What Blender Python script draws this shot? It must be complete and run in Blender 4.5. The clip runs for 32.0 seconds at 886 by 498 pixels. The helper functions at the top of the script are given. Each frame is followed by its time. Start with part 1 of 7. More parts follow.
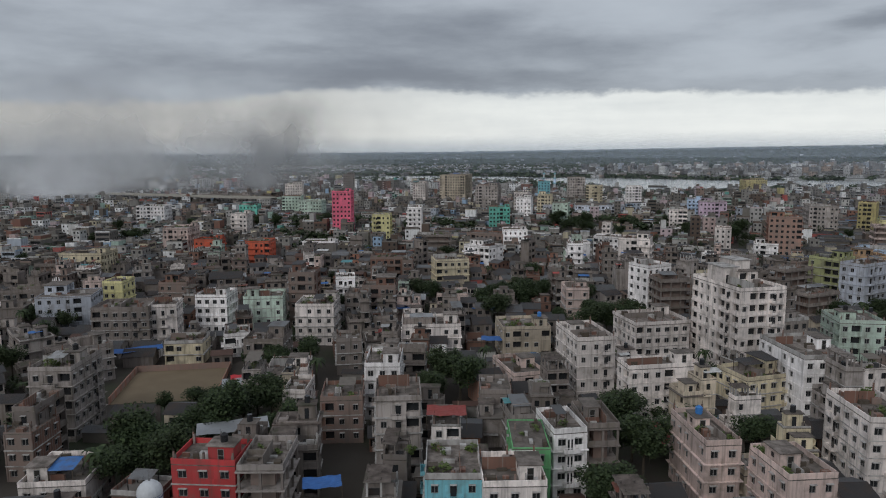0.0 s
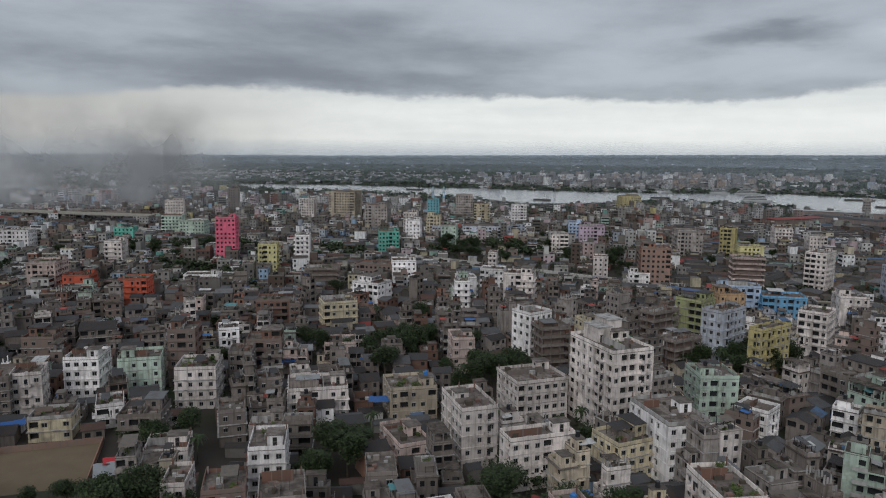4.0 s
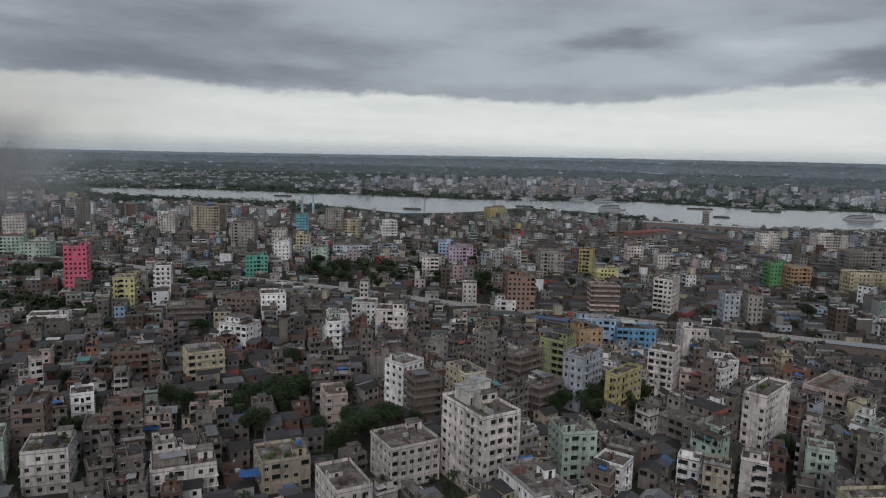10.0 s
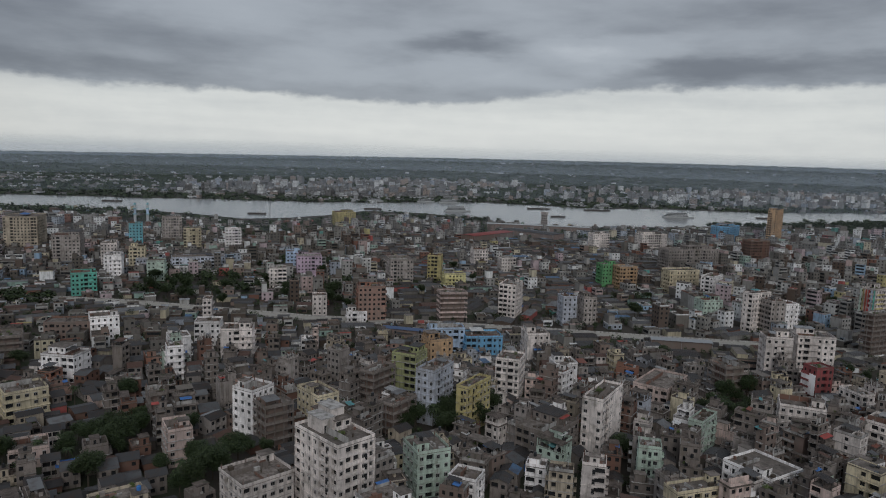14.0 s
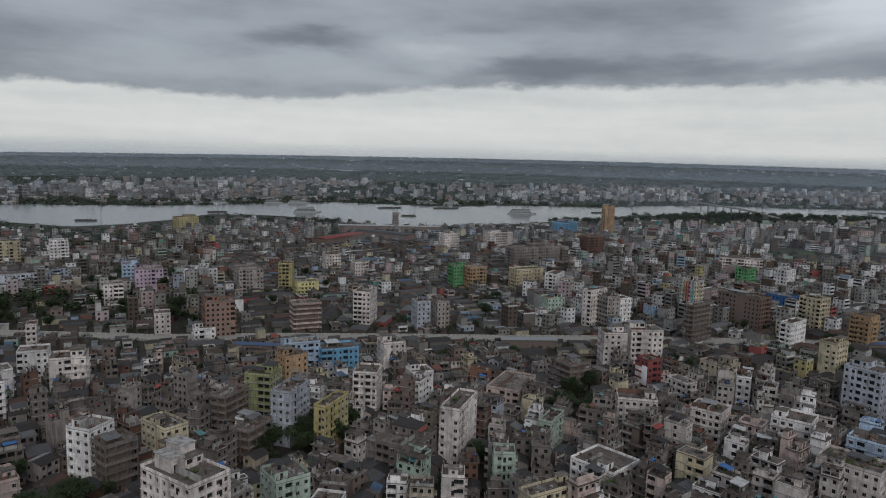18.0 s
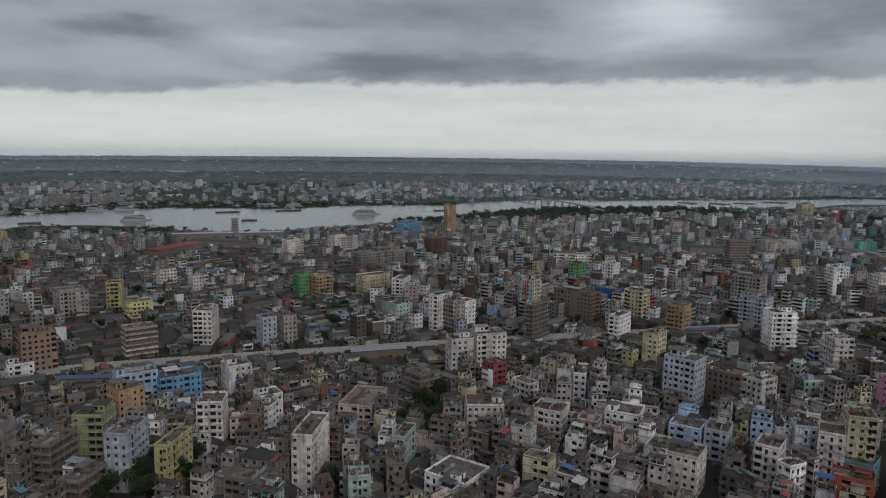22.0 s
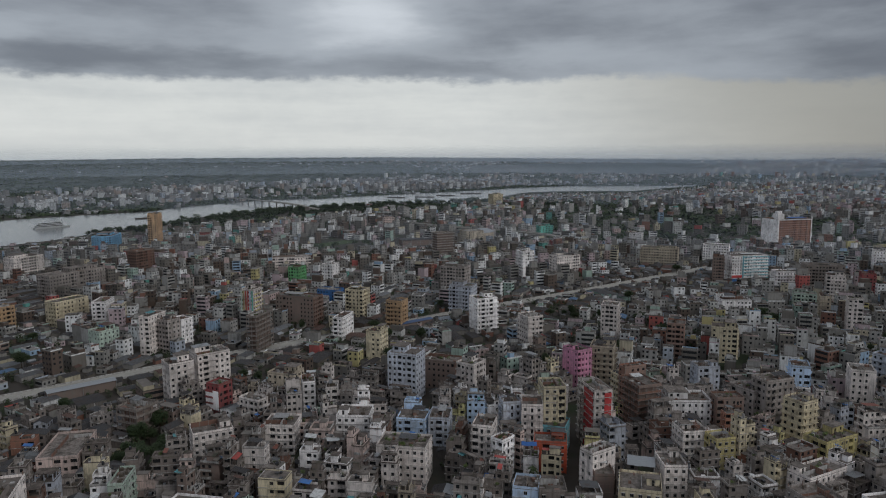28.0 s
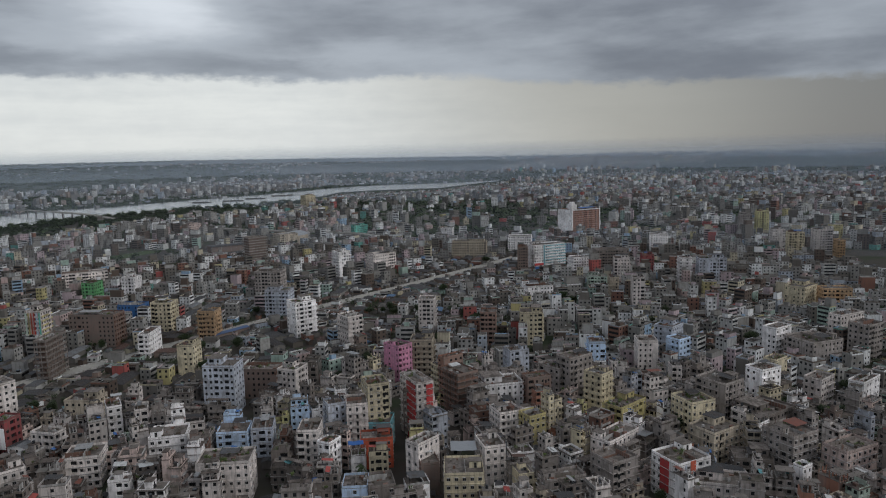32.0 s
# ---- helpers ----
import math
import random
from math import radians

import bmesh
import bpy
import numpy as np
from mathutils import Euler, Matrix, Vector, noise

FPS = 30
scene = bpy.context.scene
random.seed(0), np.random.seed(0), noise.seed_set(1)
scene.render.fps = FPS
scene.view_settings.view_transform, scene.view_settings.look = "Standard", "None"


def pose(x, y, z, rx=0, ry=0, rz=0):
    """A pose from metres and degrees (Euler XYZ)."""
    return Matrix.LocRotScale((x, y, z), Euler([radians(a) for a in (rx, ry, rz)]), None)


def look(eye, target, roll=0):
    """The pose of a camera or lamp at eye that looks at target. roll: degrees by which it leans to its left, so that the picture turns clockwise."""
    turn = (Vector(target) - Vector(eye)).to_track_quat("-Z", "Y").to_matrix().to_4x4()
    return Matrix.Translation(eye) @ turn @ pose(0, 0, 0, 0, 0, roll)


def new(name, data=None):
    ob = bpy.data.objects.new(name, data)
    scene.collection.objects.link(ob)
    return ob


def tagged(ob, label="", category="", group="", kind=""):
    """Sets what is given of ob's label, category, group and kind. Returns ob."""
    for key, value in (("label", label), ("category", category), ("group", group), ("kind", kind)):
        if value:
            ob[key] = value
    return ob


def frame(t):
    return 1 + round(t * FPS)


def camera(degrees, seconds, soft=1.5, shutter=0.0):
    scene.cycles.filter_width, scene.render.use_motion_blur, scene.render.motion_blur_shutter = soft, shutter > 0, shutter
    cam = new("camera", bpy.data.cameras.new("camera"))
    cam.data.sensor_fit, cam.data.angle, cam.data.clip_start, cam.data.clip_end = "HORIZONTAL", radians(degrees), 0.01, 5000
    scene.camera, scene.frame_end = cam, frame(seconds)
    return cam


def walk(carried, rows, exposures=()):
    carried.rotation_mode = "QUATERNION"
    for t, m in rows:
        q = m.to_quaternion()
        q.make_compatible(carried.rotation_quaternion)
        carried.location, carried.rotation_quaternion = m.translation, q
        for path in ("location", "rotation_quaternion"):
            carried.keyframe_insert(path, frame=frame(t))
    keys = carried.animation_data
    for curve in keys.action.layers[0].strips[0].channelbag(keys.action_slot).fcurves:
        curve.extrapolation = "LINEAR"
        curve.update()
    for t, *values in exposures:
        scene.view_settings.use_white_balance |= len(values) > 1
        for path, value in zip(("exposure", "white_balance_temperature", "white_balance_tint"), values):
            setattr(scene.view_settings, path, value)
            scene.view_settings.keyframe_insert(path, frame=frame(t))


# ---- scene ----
cam = camera(64.9, 32.0, soft=1.1)
PATH = [
    (0, (-0.01, -0.04, 60.36), (-0.01, 98.95, 46.24), -0.21),
    (0.5, (0.08, 0.10, 62.42), (0.09, 99.11, 48.36), -0.12),
    (1, (0.18, 0.25, 64.44), (0.16, 99.27, 50.50), 0.01),
    (1.5, (0.30, 0.36, 66.52), (0.25, 99.39, 52.62), 0.16),
    (2, (0.46, 0.42, 68.65), (0.44, 99.45, 54.78), 0.27),
    (2.5, (0.65, 0.45, 70.84), (0.62, 99.48, 56.96), 0.35),
    (3, (0.86, 0.50, 73.09), (3.53, 99.50, 59.22), 0.41),
    (3.5, (1.08, 0.59, 75.38), (12.23, 99.00, 61.55), 0.44),
    (5.5, (1.79, 1.38, 85.11), (21.08, 98.51, 71.20), 0.92),
    (6, (1.70, 1.45, 87.36), (23.02, 98.16, 73.49), 1.08),
    (6.5, (1.52, 1.49, 89.12), (23.63, 98.03, 75.24), 1.33),
    (7, (1.28, 1.53, 90.50), (24.17, 97.88, 76.62), 1.51),
    (7.5, (1.05, 1.61, 91.81), (24.98, 97.71, 77.93), 1.61),
    (8, (0.88, 1.72, 93.20), (26.25, 97.45, 79.31), 1.64),
    (8.5, (0.78, 1.85, 94.63), (27.61, 97.17, 80.66), 1.63),
    (9, (0.73, 1.99, 96.01), (29.26, 96.80, 82.02), 1.62),
    (9.5, (0.72, 2.11, 97.29), (31.61, 96.19, 83.30), 1.65),
    (10, (0.75, 2.23, 98.44), (34.18, 95.44, 84.49), 1.68),
    (10.5, (0.80, 2.33, 99.54), (36.76, 94.60, 85.63), 1.70),
    (11, (0.84, 2.44, 100.61), (39.24, 93.72, 86.72), 1.77),
    (11.5, (0.86, 2.54, 101.57), (41.73, 92.76, 87.79), 1.79),
    (12, (0.86, 2.68, 102.51), (44.22, 91.73, 88.77), 1.81),
    (12.5, (0.84, 2.86, 103.38), (46.65, 90.68, 89.65), 1.84),
    (13, (0.83, 3.08, 104.15), (49.04, 89.64, 90.57), 1.81),
    (13.5, (0.84, 3.35, 104.97), (51.39, 88.56, 91.45), 1.85),
    (14, (0.87, 3.62, 105.84), (53.68, 87.46, 92.36), 1.88),
    (14.5, (0.91, 3.90, 106.64), (55.88, 86.35, 93.23), 1.88),
    (16.5, (1.15, 4.82, 110.15), (64.71, 80.86, 96.84), 1.85),
    (17, (1.13, 4.84, 111.22), (66.65, 79.19, 97.86), 1.71),
    (17.5, (1.05, 4.83, 112.22), (68.50, 77.43, 98.80), 1.70),
    (18, (0.89, 4.82, 113.12), (70.27, 75.57, 99.70), 1.66),
    (18.5, (0.68, 4.84, 114.03), (71.94, 73.71, 100.65), 1.65),
    (19, (0.49, 4.91, 115.04), (73.60, 71.81, 101.65), 1.64),
    (19.5, (0.40, 5.00, 116.15), (75.27, 69.92, 102.77), 1.60),
    (20, (0.44, 5.12, 117.37), (76.98, 68.06, 103.98), 1.49),
    (20.5, (0.61, 5.26, 118.60), (78.83, 66.09, 105.18), 1.30),
    (21, (0.87, 5.41, 119.71), (80.82, 63.95, 106.26), 1.10),
    (21.5, (1.19, 5.55, 120.74), (82.85, 61.68, 107.27), 1.04),
    (22, (1.53, 5.67, 121.77), (84.82, 59.36, 108.29), 0.95),
    (22.5, (1.87, 5.76, 122.69), (86.73, 56.92, 109.22), 0.85),
    (23, (2.18, 5.81, 123.42), (88.67, 54.16, 109.98), 0.69),
    (23.5, (2.40, 5.86, 124.08), (90.48, 51.26, 110.67), 0.52),
    (24, (2.50, 5.93, 124.80), (92.08, 48.28, 111.34), 0.32),
    (24.5, (2.49, 6.05, 125.54), (93.48, 45.28, 112.04), 0.21),
    (25, (2.40, 6.23, 126.24), (94.69, 42.31, 112.75), 0.23),
    (25.5, (2.32, 6.42, 126.87), (95.82, 39.22, 113.33), 0.18),
    (26, (2.26, 6.56, 127.24), (96.84, 36.06, 113.65), 0.21),
    (26.5, (2.21, 6.65, 127.30), (97.73, 32.94, 113.75), 0.08),
    (28.5, (1.59, 6.39, 127.98), (99.71, 19.90, 114.19), -0.38),
    (29, (1.39, 6.37, 128.18), (99.88, 16.66, 114.28), -0.55),
    (29.5, (1.18, 6.38, 128.31), (99.95, 13.38, 114.30), -0.60),
    (30, (0.96, 6.39, 128.39), (99.90, 10.07, 114.29), -0.66),
    (30.5, (0.73, 6.39, 128.47), (99.73, 6.85, 114.38), -0.82),
    (31, (0.50, 6.40, 128.57), (99.47, 3.57, 114.47), -0.99),
    (31.5, (0.32, 6.42, 128.53), (99.13, 0.28, 114.37), -1.08),
    (32, (0.25, 6.47, 128.13), (98.80, -3.00, 114.06), -1.28),
]
walk(cam, [(t, look(eye, target, roll)) for t, eye, target, roll in PATH], ((0, 0.17), (3, 0.18), (7, 0.07), (11, -0.05), (14, -0.12), (18, -0.15), (22, -0.18), (26, -0.18), (29, -0.04), (32, 0.08)))

# ---- world: overcast evening sky with a bright strip under the cloud deck ----
SUN_AZ, SUN_EL = radians(-152), radians(32)
world = bpy.data.worlds.new("overcast_sky")
scene.world = world
world.use_nodes = True
wn, wl = world.node_tree.nodes, world.node_tree.links
wn.clear()


def wmath(op, a, b=None, c=None, clamp=False):
    n = wn.new("ShaderNodeMath")
    n.operation, n.use_clamp = op, clamp
    for k, v in enumerate((a, b, c)):
        if v is None:
            continue
        if isinstance(v, (int, float)):
            n.inputs[k].default_value = v
        else:
            wl.new(v, n.inputs[k])
    return n.outputs[0]


def wmix(f, a, b):
    n = wn.new("ShaderNodeMix")
    n.data_type = "RGBA"
    for k, v in ((0, f), (6, a), (7, b)):
        if isinstance(v, (int, float, tuple)):
            n.inputs[k].default_value = v
        else:
            wl.new(v, n.inputs[k])
    return n.outputs[2]


def wsmooth(v, lo, hi):
    n = wn.new("ShaderNodeMapRange")
    n.interpolation_type = "SMOOTHSTEP"
    n.inputs[1].default_value, n.inputs[2].default_value = lo, hi
    wl.new(v, n.inputs[0])
    return n.outputs[0]


def wnoise(vec, scale, detail, rough, seed):
    n = wn.new("ShaderNodeTexNoise")
    n.noise_dimensions = "4D"
    n.inputs["Scale"].default_value, n.inputs["Detail"].default_value = scale, detail
    n.inputs["Roughness"].default_value, n.inputs["W"].default_value = rough, seed
    wl.new(vec, n.inputs["Vector"])
    return n.outputs["Fac"]


coord = wn.new("ShaderNodeTexCoord").outputs["Generated"]
sep = wn.new("ShaderNodeSeparateXYZ")
wl.new(coord, sep.inputs[0])
dx, dy, dz = sep.outputs
azim = wmath("MULTIPLY", wmath("ARCTAN2", dx, dy), 57.2958)
elev = wmath("MULTIPLY", wmath("ARCSINE", dz), 57.2958)


def spread(across, up):
    """Sky coordinates in degrees, scaled apart so that cloud shapes lie long and flat."""
    n = wn.new("ShaderNodeCombineXYZ")
    wl.new(wmath("MULTIPLY", azim, across), n.inputs[0])
    wl.new(wmath("MULTIPLY", elev, up), n.inputs[1])
    return n.outputs[0]


def along_sky(points):
    """A value that glides from point to point of azimuth."""
    n = wn.new("ShaderNodeFloatCurve")
    cv = n.mapping.curves[0]
    while len(cv.points) < len(points):
        cv.points.new(0.5, 0.5)
    for p, (az, v) in zip(cv.points, points):
        p.location = ((az + 60) / 220, v)
    n.mapping.update()
    wl.new(wmath("DIVIDE", wmath("ADD", azim, 60.0), 220.0, clamp=True), n.inputs["Value"])
    return n.outputs[0]


puffs = wnoise(spread(0.55, 1.1), 1.0, 5, 0.6, 1.3)
rolls = wnoise(spread(0.075, 0.30), 1.0, 6, 0.56, 12.4)
drift = wnoise(spread(0.06, 0.22), 1.0, 4, 0.55, 5.2)
sway = wnoise(spread(0.10, 0.40), 1.0, 5, 0.6, 8.8)
streaks = wnoise(spread(0.055, 0.62), 1.0, 4, 0.5, 2.6)
# the rim of the deck, low in the north-west and higher to the east
rim_el = wmath("MULTIPLY", along_sky([(-60, 0.30), (-32, 0.315), (-18, 0.375), (-9, 0.455), (4, 0.435), (15, 0.425), (24, 0.405), (31, 0.385), (37, 0.435), (46, 0.535), (60, 0.55), (76, 0.575), (86, 0.545), (94, 0.585), (104, 0.50), (160, 0.42)]), 10.0)
over = wmath("SUBTRACT", elev, rim_el)
over = wmath("ADD", over, wmath("MULTIPLY", wmath("SUBTRACT", puffs, 0.5), 1.3))
over = wmath("ADD", over, wmath("MULTIPLY", wmath("SUBTRACT", sway, 0.5), 1.1))
cover = wsmooth(over, -0.28, 0.42)
# the deck: long soft rolls, with heavy masses and thin places
tone = wmath("ADD", 0.30, wmath("MULTIPLY", wmath("SUBTRACT", rolls, 0.5), 0.85))
tone = wmath("ADD", tone, wmath("MULTIPLY", wmath("SUBTRACT", streaks, 0.5), 0.06))
ax = wmath("ADD", azim, wmath("MULTIPLY", wmath("SUBTRACT", drift, 0.5), 14.0))
ey = wmath("ADD", elev, wmath("MULTIPLY", wmath("SUBTRACT", sway, 0.5), 4.0))
for az, el, wide, high, much in (
    (-10, 6.2, 22, 2.6, -0.20), (4, 5.6, 16, 1.5, -0.14), (-27, 5.0, 12, 2.4, -0.10), (-22, 10.5, 16, 2.6, 0.12), (16, 10.2, 15, 2.6, 0.20), (22, 6.6, 11, 1.5, 0.12),
    (34.5, 8.6, 8, 1.3, -0.30), (33, 6.3, 12, 1.4, 0.16), (45, 8.2, 7, 2.2, 0.42), (52, 7.3, 9, 1.5, -0.16), (60, 7.0, 15, 1.9, -0.24), (56, 11, 11, 2.4, -0.10),
    (74.5, 11.6, 9.5, 5.4, 0.58), (69, 8.8, 9, 2.0, 0.22), (85, 9.6, 9, 2.4, -0.14), (90, 7.6, 14, 1.6, 0.14), (84, 6.6, 9, 1.2, -0.16), (104, 8.6, 9, 1.6, 0.02), (112, 11.5, 15, 4.0, -0.30), (118, 6.0, 18, 3.2, -0.34), (4, 9.0, 15, 3.0, -0.14),
):
    u = wmath("DIVIDE", wmath("SUBTRACT", ax, float(az)), float(wide))
    v = wmath("DIVIDE", wmath("SUBTRACT", ey, float(el)), float(high))
    k = wmath("SUBTRACT", 1.0, wmath("ADD", wmath("MULTIPLY", u, u), wmath("MULTIPLY", v, v)), clamp=True)
    tone = wmath("ADD", tone, wmath("MULTIPLY", wmath("MULTIPLY", k, k), much))
cloud = wmix(wsmooth(tone, -0.05, 0.55), (0.150, 0.168, 0.204, 1), (0.365, 0.402, 0.452, 1))
cloud = wmix(wsmooth(tone, 0.50, 1.05), cloud, (0.64, 0.685, 0.74, 1))
# the bright strip below, with thin layers of far cloud
layers = wmath("ADD", wmath("MULTIPLY", streaks, 0.75), wmath("MULTIPLY", puffs, 0.25))
glow = wmix(wsmooth(layers, 0.30, 0.70), (0.560, 0.588, 0.598, 1), (0.700, 0.722, 0.712, 1))
lit = along_sky([(-60, 0.0), (-14, 0.02), (0, 0.16), (14, 0.50), (30, 0.86), (45, 0.85), (62, 0.45), (80, 0.40), (92, 0.20), (100, 0.05), (160, 0.0)])
glow = wmix(wmath("MULTIPLY", wmath("MULTIPLY", lit, 0.45), wsmooth(wmath("ABSOLUTE", wmath("SUBTRACT", elev, 1.8)), 2.6, 0.2)), glow, (0.79, 0.81, 0.80, 1))
# rain veils thicken over the north-west and, heavier, towards the south-east
west = wmath("SUBTRACT", 1.0, wsmooth(azim, -26.0, 9.0))
glow = wmix(wmath("MULTIPLY", west, 0.68), glow, (0.345, 0.328, 0.306, 1))
east = wsmooth(wmath("ADD", azim, wmath("MULTIPLY", elev, 0.8)), 84.0, 113.0)
glow = wmix(wmath("MULTIPLY", east, 0.85), glow, (0.310, 0.306, 0.282, 1))
glow = wmix(wsmooth(azim, 106.0, 130.0), glow, (0.185, 0.188, 0.188, 1))
glow = wmix(wmath("MULTIPLY", wmath("MULTIPLY", wsmooth(elev, 0.9, -0.3), 0.40), wmath("SUBTRACT", 1.0, east)), glow, (0.42, 0.46, 0.475, 1))
low = wmix(wmath("MULTIPLY", cover, 0.95), glow, cloud)
high = wmix(wsmooth(elev, 17.0, 54.0), low, (0.40, 0.43, 0.48, 1))
nishita = wn.new("ShaderNodeTexSky")
nishita.sky_type, nishita.sun_disc = "NISHITA", False
nishita.sun_elevation, nishita.sun_rotation = SUN_EL, SUN_AZ
blue = wn.new("ShaderNodeMix")
blue.data_type, blue.blend_type = "RGBA", "ADD"
blue.inputs[0].default_value = 0.004
wl.new(high, blue.inputs[6])
wl.new(nishita.outputs[0], blue.inputs[7])
back = wn.new("ShaderNodeBackground")
back.inputs[1].default_value = 1.0
wl.new(blue.outputs[2], back.inputs[0])
wl.new(back.outputs[0], wn.new("ShaderNodeOutputWorld").inputs[0])

sun = new("sun", bpy.data.lights.new("sun", "SUN"))
sun.data.energy, sun.data.angle, sun.data.color = 0.85, radians(35), (1.0, 0.99, 0.97)
sun.matrix_world = look(Vector((math.sin(SUN_AZ), math.cos(SUN_AZ), math.tan(SUN_EL))) * 100, (0, 0, 0))

# ---- materials ----


class Mat:
    """A node material under construction."""

    def __init__(self, name, rough=0.85, metal=0.0):
        self.m = bpy.data.materials.new(name)
        self.m.use_nodes = True
        self.n, self.l = self.m.node_tree.nodes, self.m.node_tree.links
        self.b = self.n["Principled BSDF"]
        self.b.inputs["Roughness"].default_value = rough
        self.b.inputs["Metallic"].default_value = metal
        self.b.inputs["Specular IOR Level"].default_value = 0.25
        self.pos = self.n.new("ShaderNodeNewGeometry").outputs["Position"]

    def put(self, socket, v):
        if isinstance(v, (int, float, tuple)):
            socket.default_value = v
        else:
            self.l.new(v, socket)

    def noise(self, scale, detail=3, stretch=(1, 1, 1), rough=0.55):
        mp = self.n.new("ShaderNodeMapping")
        mp.inputs["Scale"].default_value = stretch
        self.l.new(self.pos, mp.inputs[0])
        t = self.n.new("ShaderNodeTexNoise")
        t.inputs["Scale"].default_value, t.inputs["Detail"].default_value, t.inputs["Roughness"].default_value = scale, detail, rough
        self.l.new(mp.outputs[0], t.inputs["Vector"])
        return t.outputs["Fac"]

    def span(self, v, lo, hi, a=0.0, b=1.0):
        r = self.n.new("ShaderNodeMapRange")
        for k, x in enumerate((lo, hi, a, b), 1):
            r.inputs[k].default_value = x
        self.l.new(v, r.inputs[0])
        return r.outputs[0]

    def mix(self, f, a, b, mode="MIX"):
        x = self.n.new("ShaderNodeMix")
        x.data_type, x.blend_type = "RGBA", mode
        for k, v in ((0, f), (6, a), (7, b)):
            self.put(x.inputs[k], v)
        return x.outputs[2]

    def ramp(self, v, stops):
        r = self.n.new("ShaderNodeValToRGB")
        r.color_ramp.interpolation = "CONSTANT"
        el = r.color_ramp.elements
        while len(el) < len(stops):
            el.new(0.5)
        for e, (p, c) in zip(el, stops):
            e.position, e.color = p, (*c, 1)
        self.l.new(v, r.inputs[0])
        return r.outputs[0]

    def own(self):
        return self.n.new("ShaderNodeObjectInfo").outputs["Random"]

    def island(self):
        return self.n.new("ShaderNodeNewGeometry").outputs["Random Per Island"]

    def colour(self, v):
        self.put(self.b.inputs["Base Color"], v)
        return self

    def bump(self, v, far, strength=0.5):
        x = self.n.new("ShaderNodeBump")
        x.inputs["Distance"].default_value, x.inputs["Strength"].default_value = far, strength
        self.l.new(v, x.inputs["Height"])
        self.l.new(x.outputs[0], self.b.inputs["Normal"])
        return self


def plaster(name, rgb, dirt=0.55, brick=False):
    """Painted or bare rendered wall with run-down streaks and damp stains."""
    m = Mat(name, 0.9)
    dirt = min(0.85, dirt * 1.25)
    rgb = tuple(c * k for c, k in zip(rgb, (1.03, 1.0, 0.985)))
    pale = tuple(min(1, c * 1.12) for c in rgb) + (1,)
    base = m.mix(m.noise(0.35, 4), (*rgb, 1), pale)
    for vary in (m.span(m.own(), 0, 1, 0.82, 1.18), m.span(m.noise(0.05, 2), 0.34, 0.66, 0.84, 1.22), m.span(m.island(), 0, 1, 0.90, 1.08)):
        grey = m.n.new("ShaderNodeCombineColor")
        for k in range(3):
            m.l.new(vary, grey.inputs[k])
        base = m.mix(1.0, base, grey.outputs[0], "MULTIPLY")
    worn = m.span(m.noise(0.16, 5, (1, 1, 0.6), 0.6), 0.48, 0.62, 0, 0.25 + 0.3 * dirt)
    base = m.mix(worn, base, tuple(0.52 * c + 0.04 for c in rgb) + (1,))
    fine = m.span(m.noise(3.2, 4, (1, 1, 0.06), 0.6), 0.52, 0.68, 0, 0.5 * dirt)
    base = m.mix(fine, base, (0.14, 0.122, 0.105, 1))
    streak = m.span(m.noise(1.0, 5, (1.1, 1.1, 0.09), 0.62), 0.50, 0.68, 0, dirt)
    base = m.mix(streak, base, (0.10, 0.086, 0.072, 1))
    damp = m.span(m.noise(0.30, 6, (1, 1, 1), 0.62), 0.50, 0.66, 0, dirt)
    base = m.mix(damp, base, (0.15, 0.13, 0.105, 1))
    if brick:
        b = m.n.new("ShaderNodeTexBrick")
        b.inputs["Scale"].default_value = 1.0
        b.inputs["Brick Width"].default_value, b.inputs["Row Height"].default_value = 0.25, 0.085
        b.inputs["Mortar Size"].default_value = 0.012
        b.inputs[1].default_value, b.inputs[2].default_value = (*rgb, 1), (*(c * 0.7 for c in rgb), 1)
        b.inputs[3].default_value = (0.25, 0.23, 0.21, 1)
        base = m.mix(0.45, base, b.outputs[0])
    m.colour(base)
    m.bump(m.noise(6, 4), 0.03, 0.4)
    return m.m


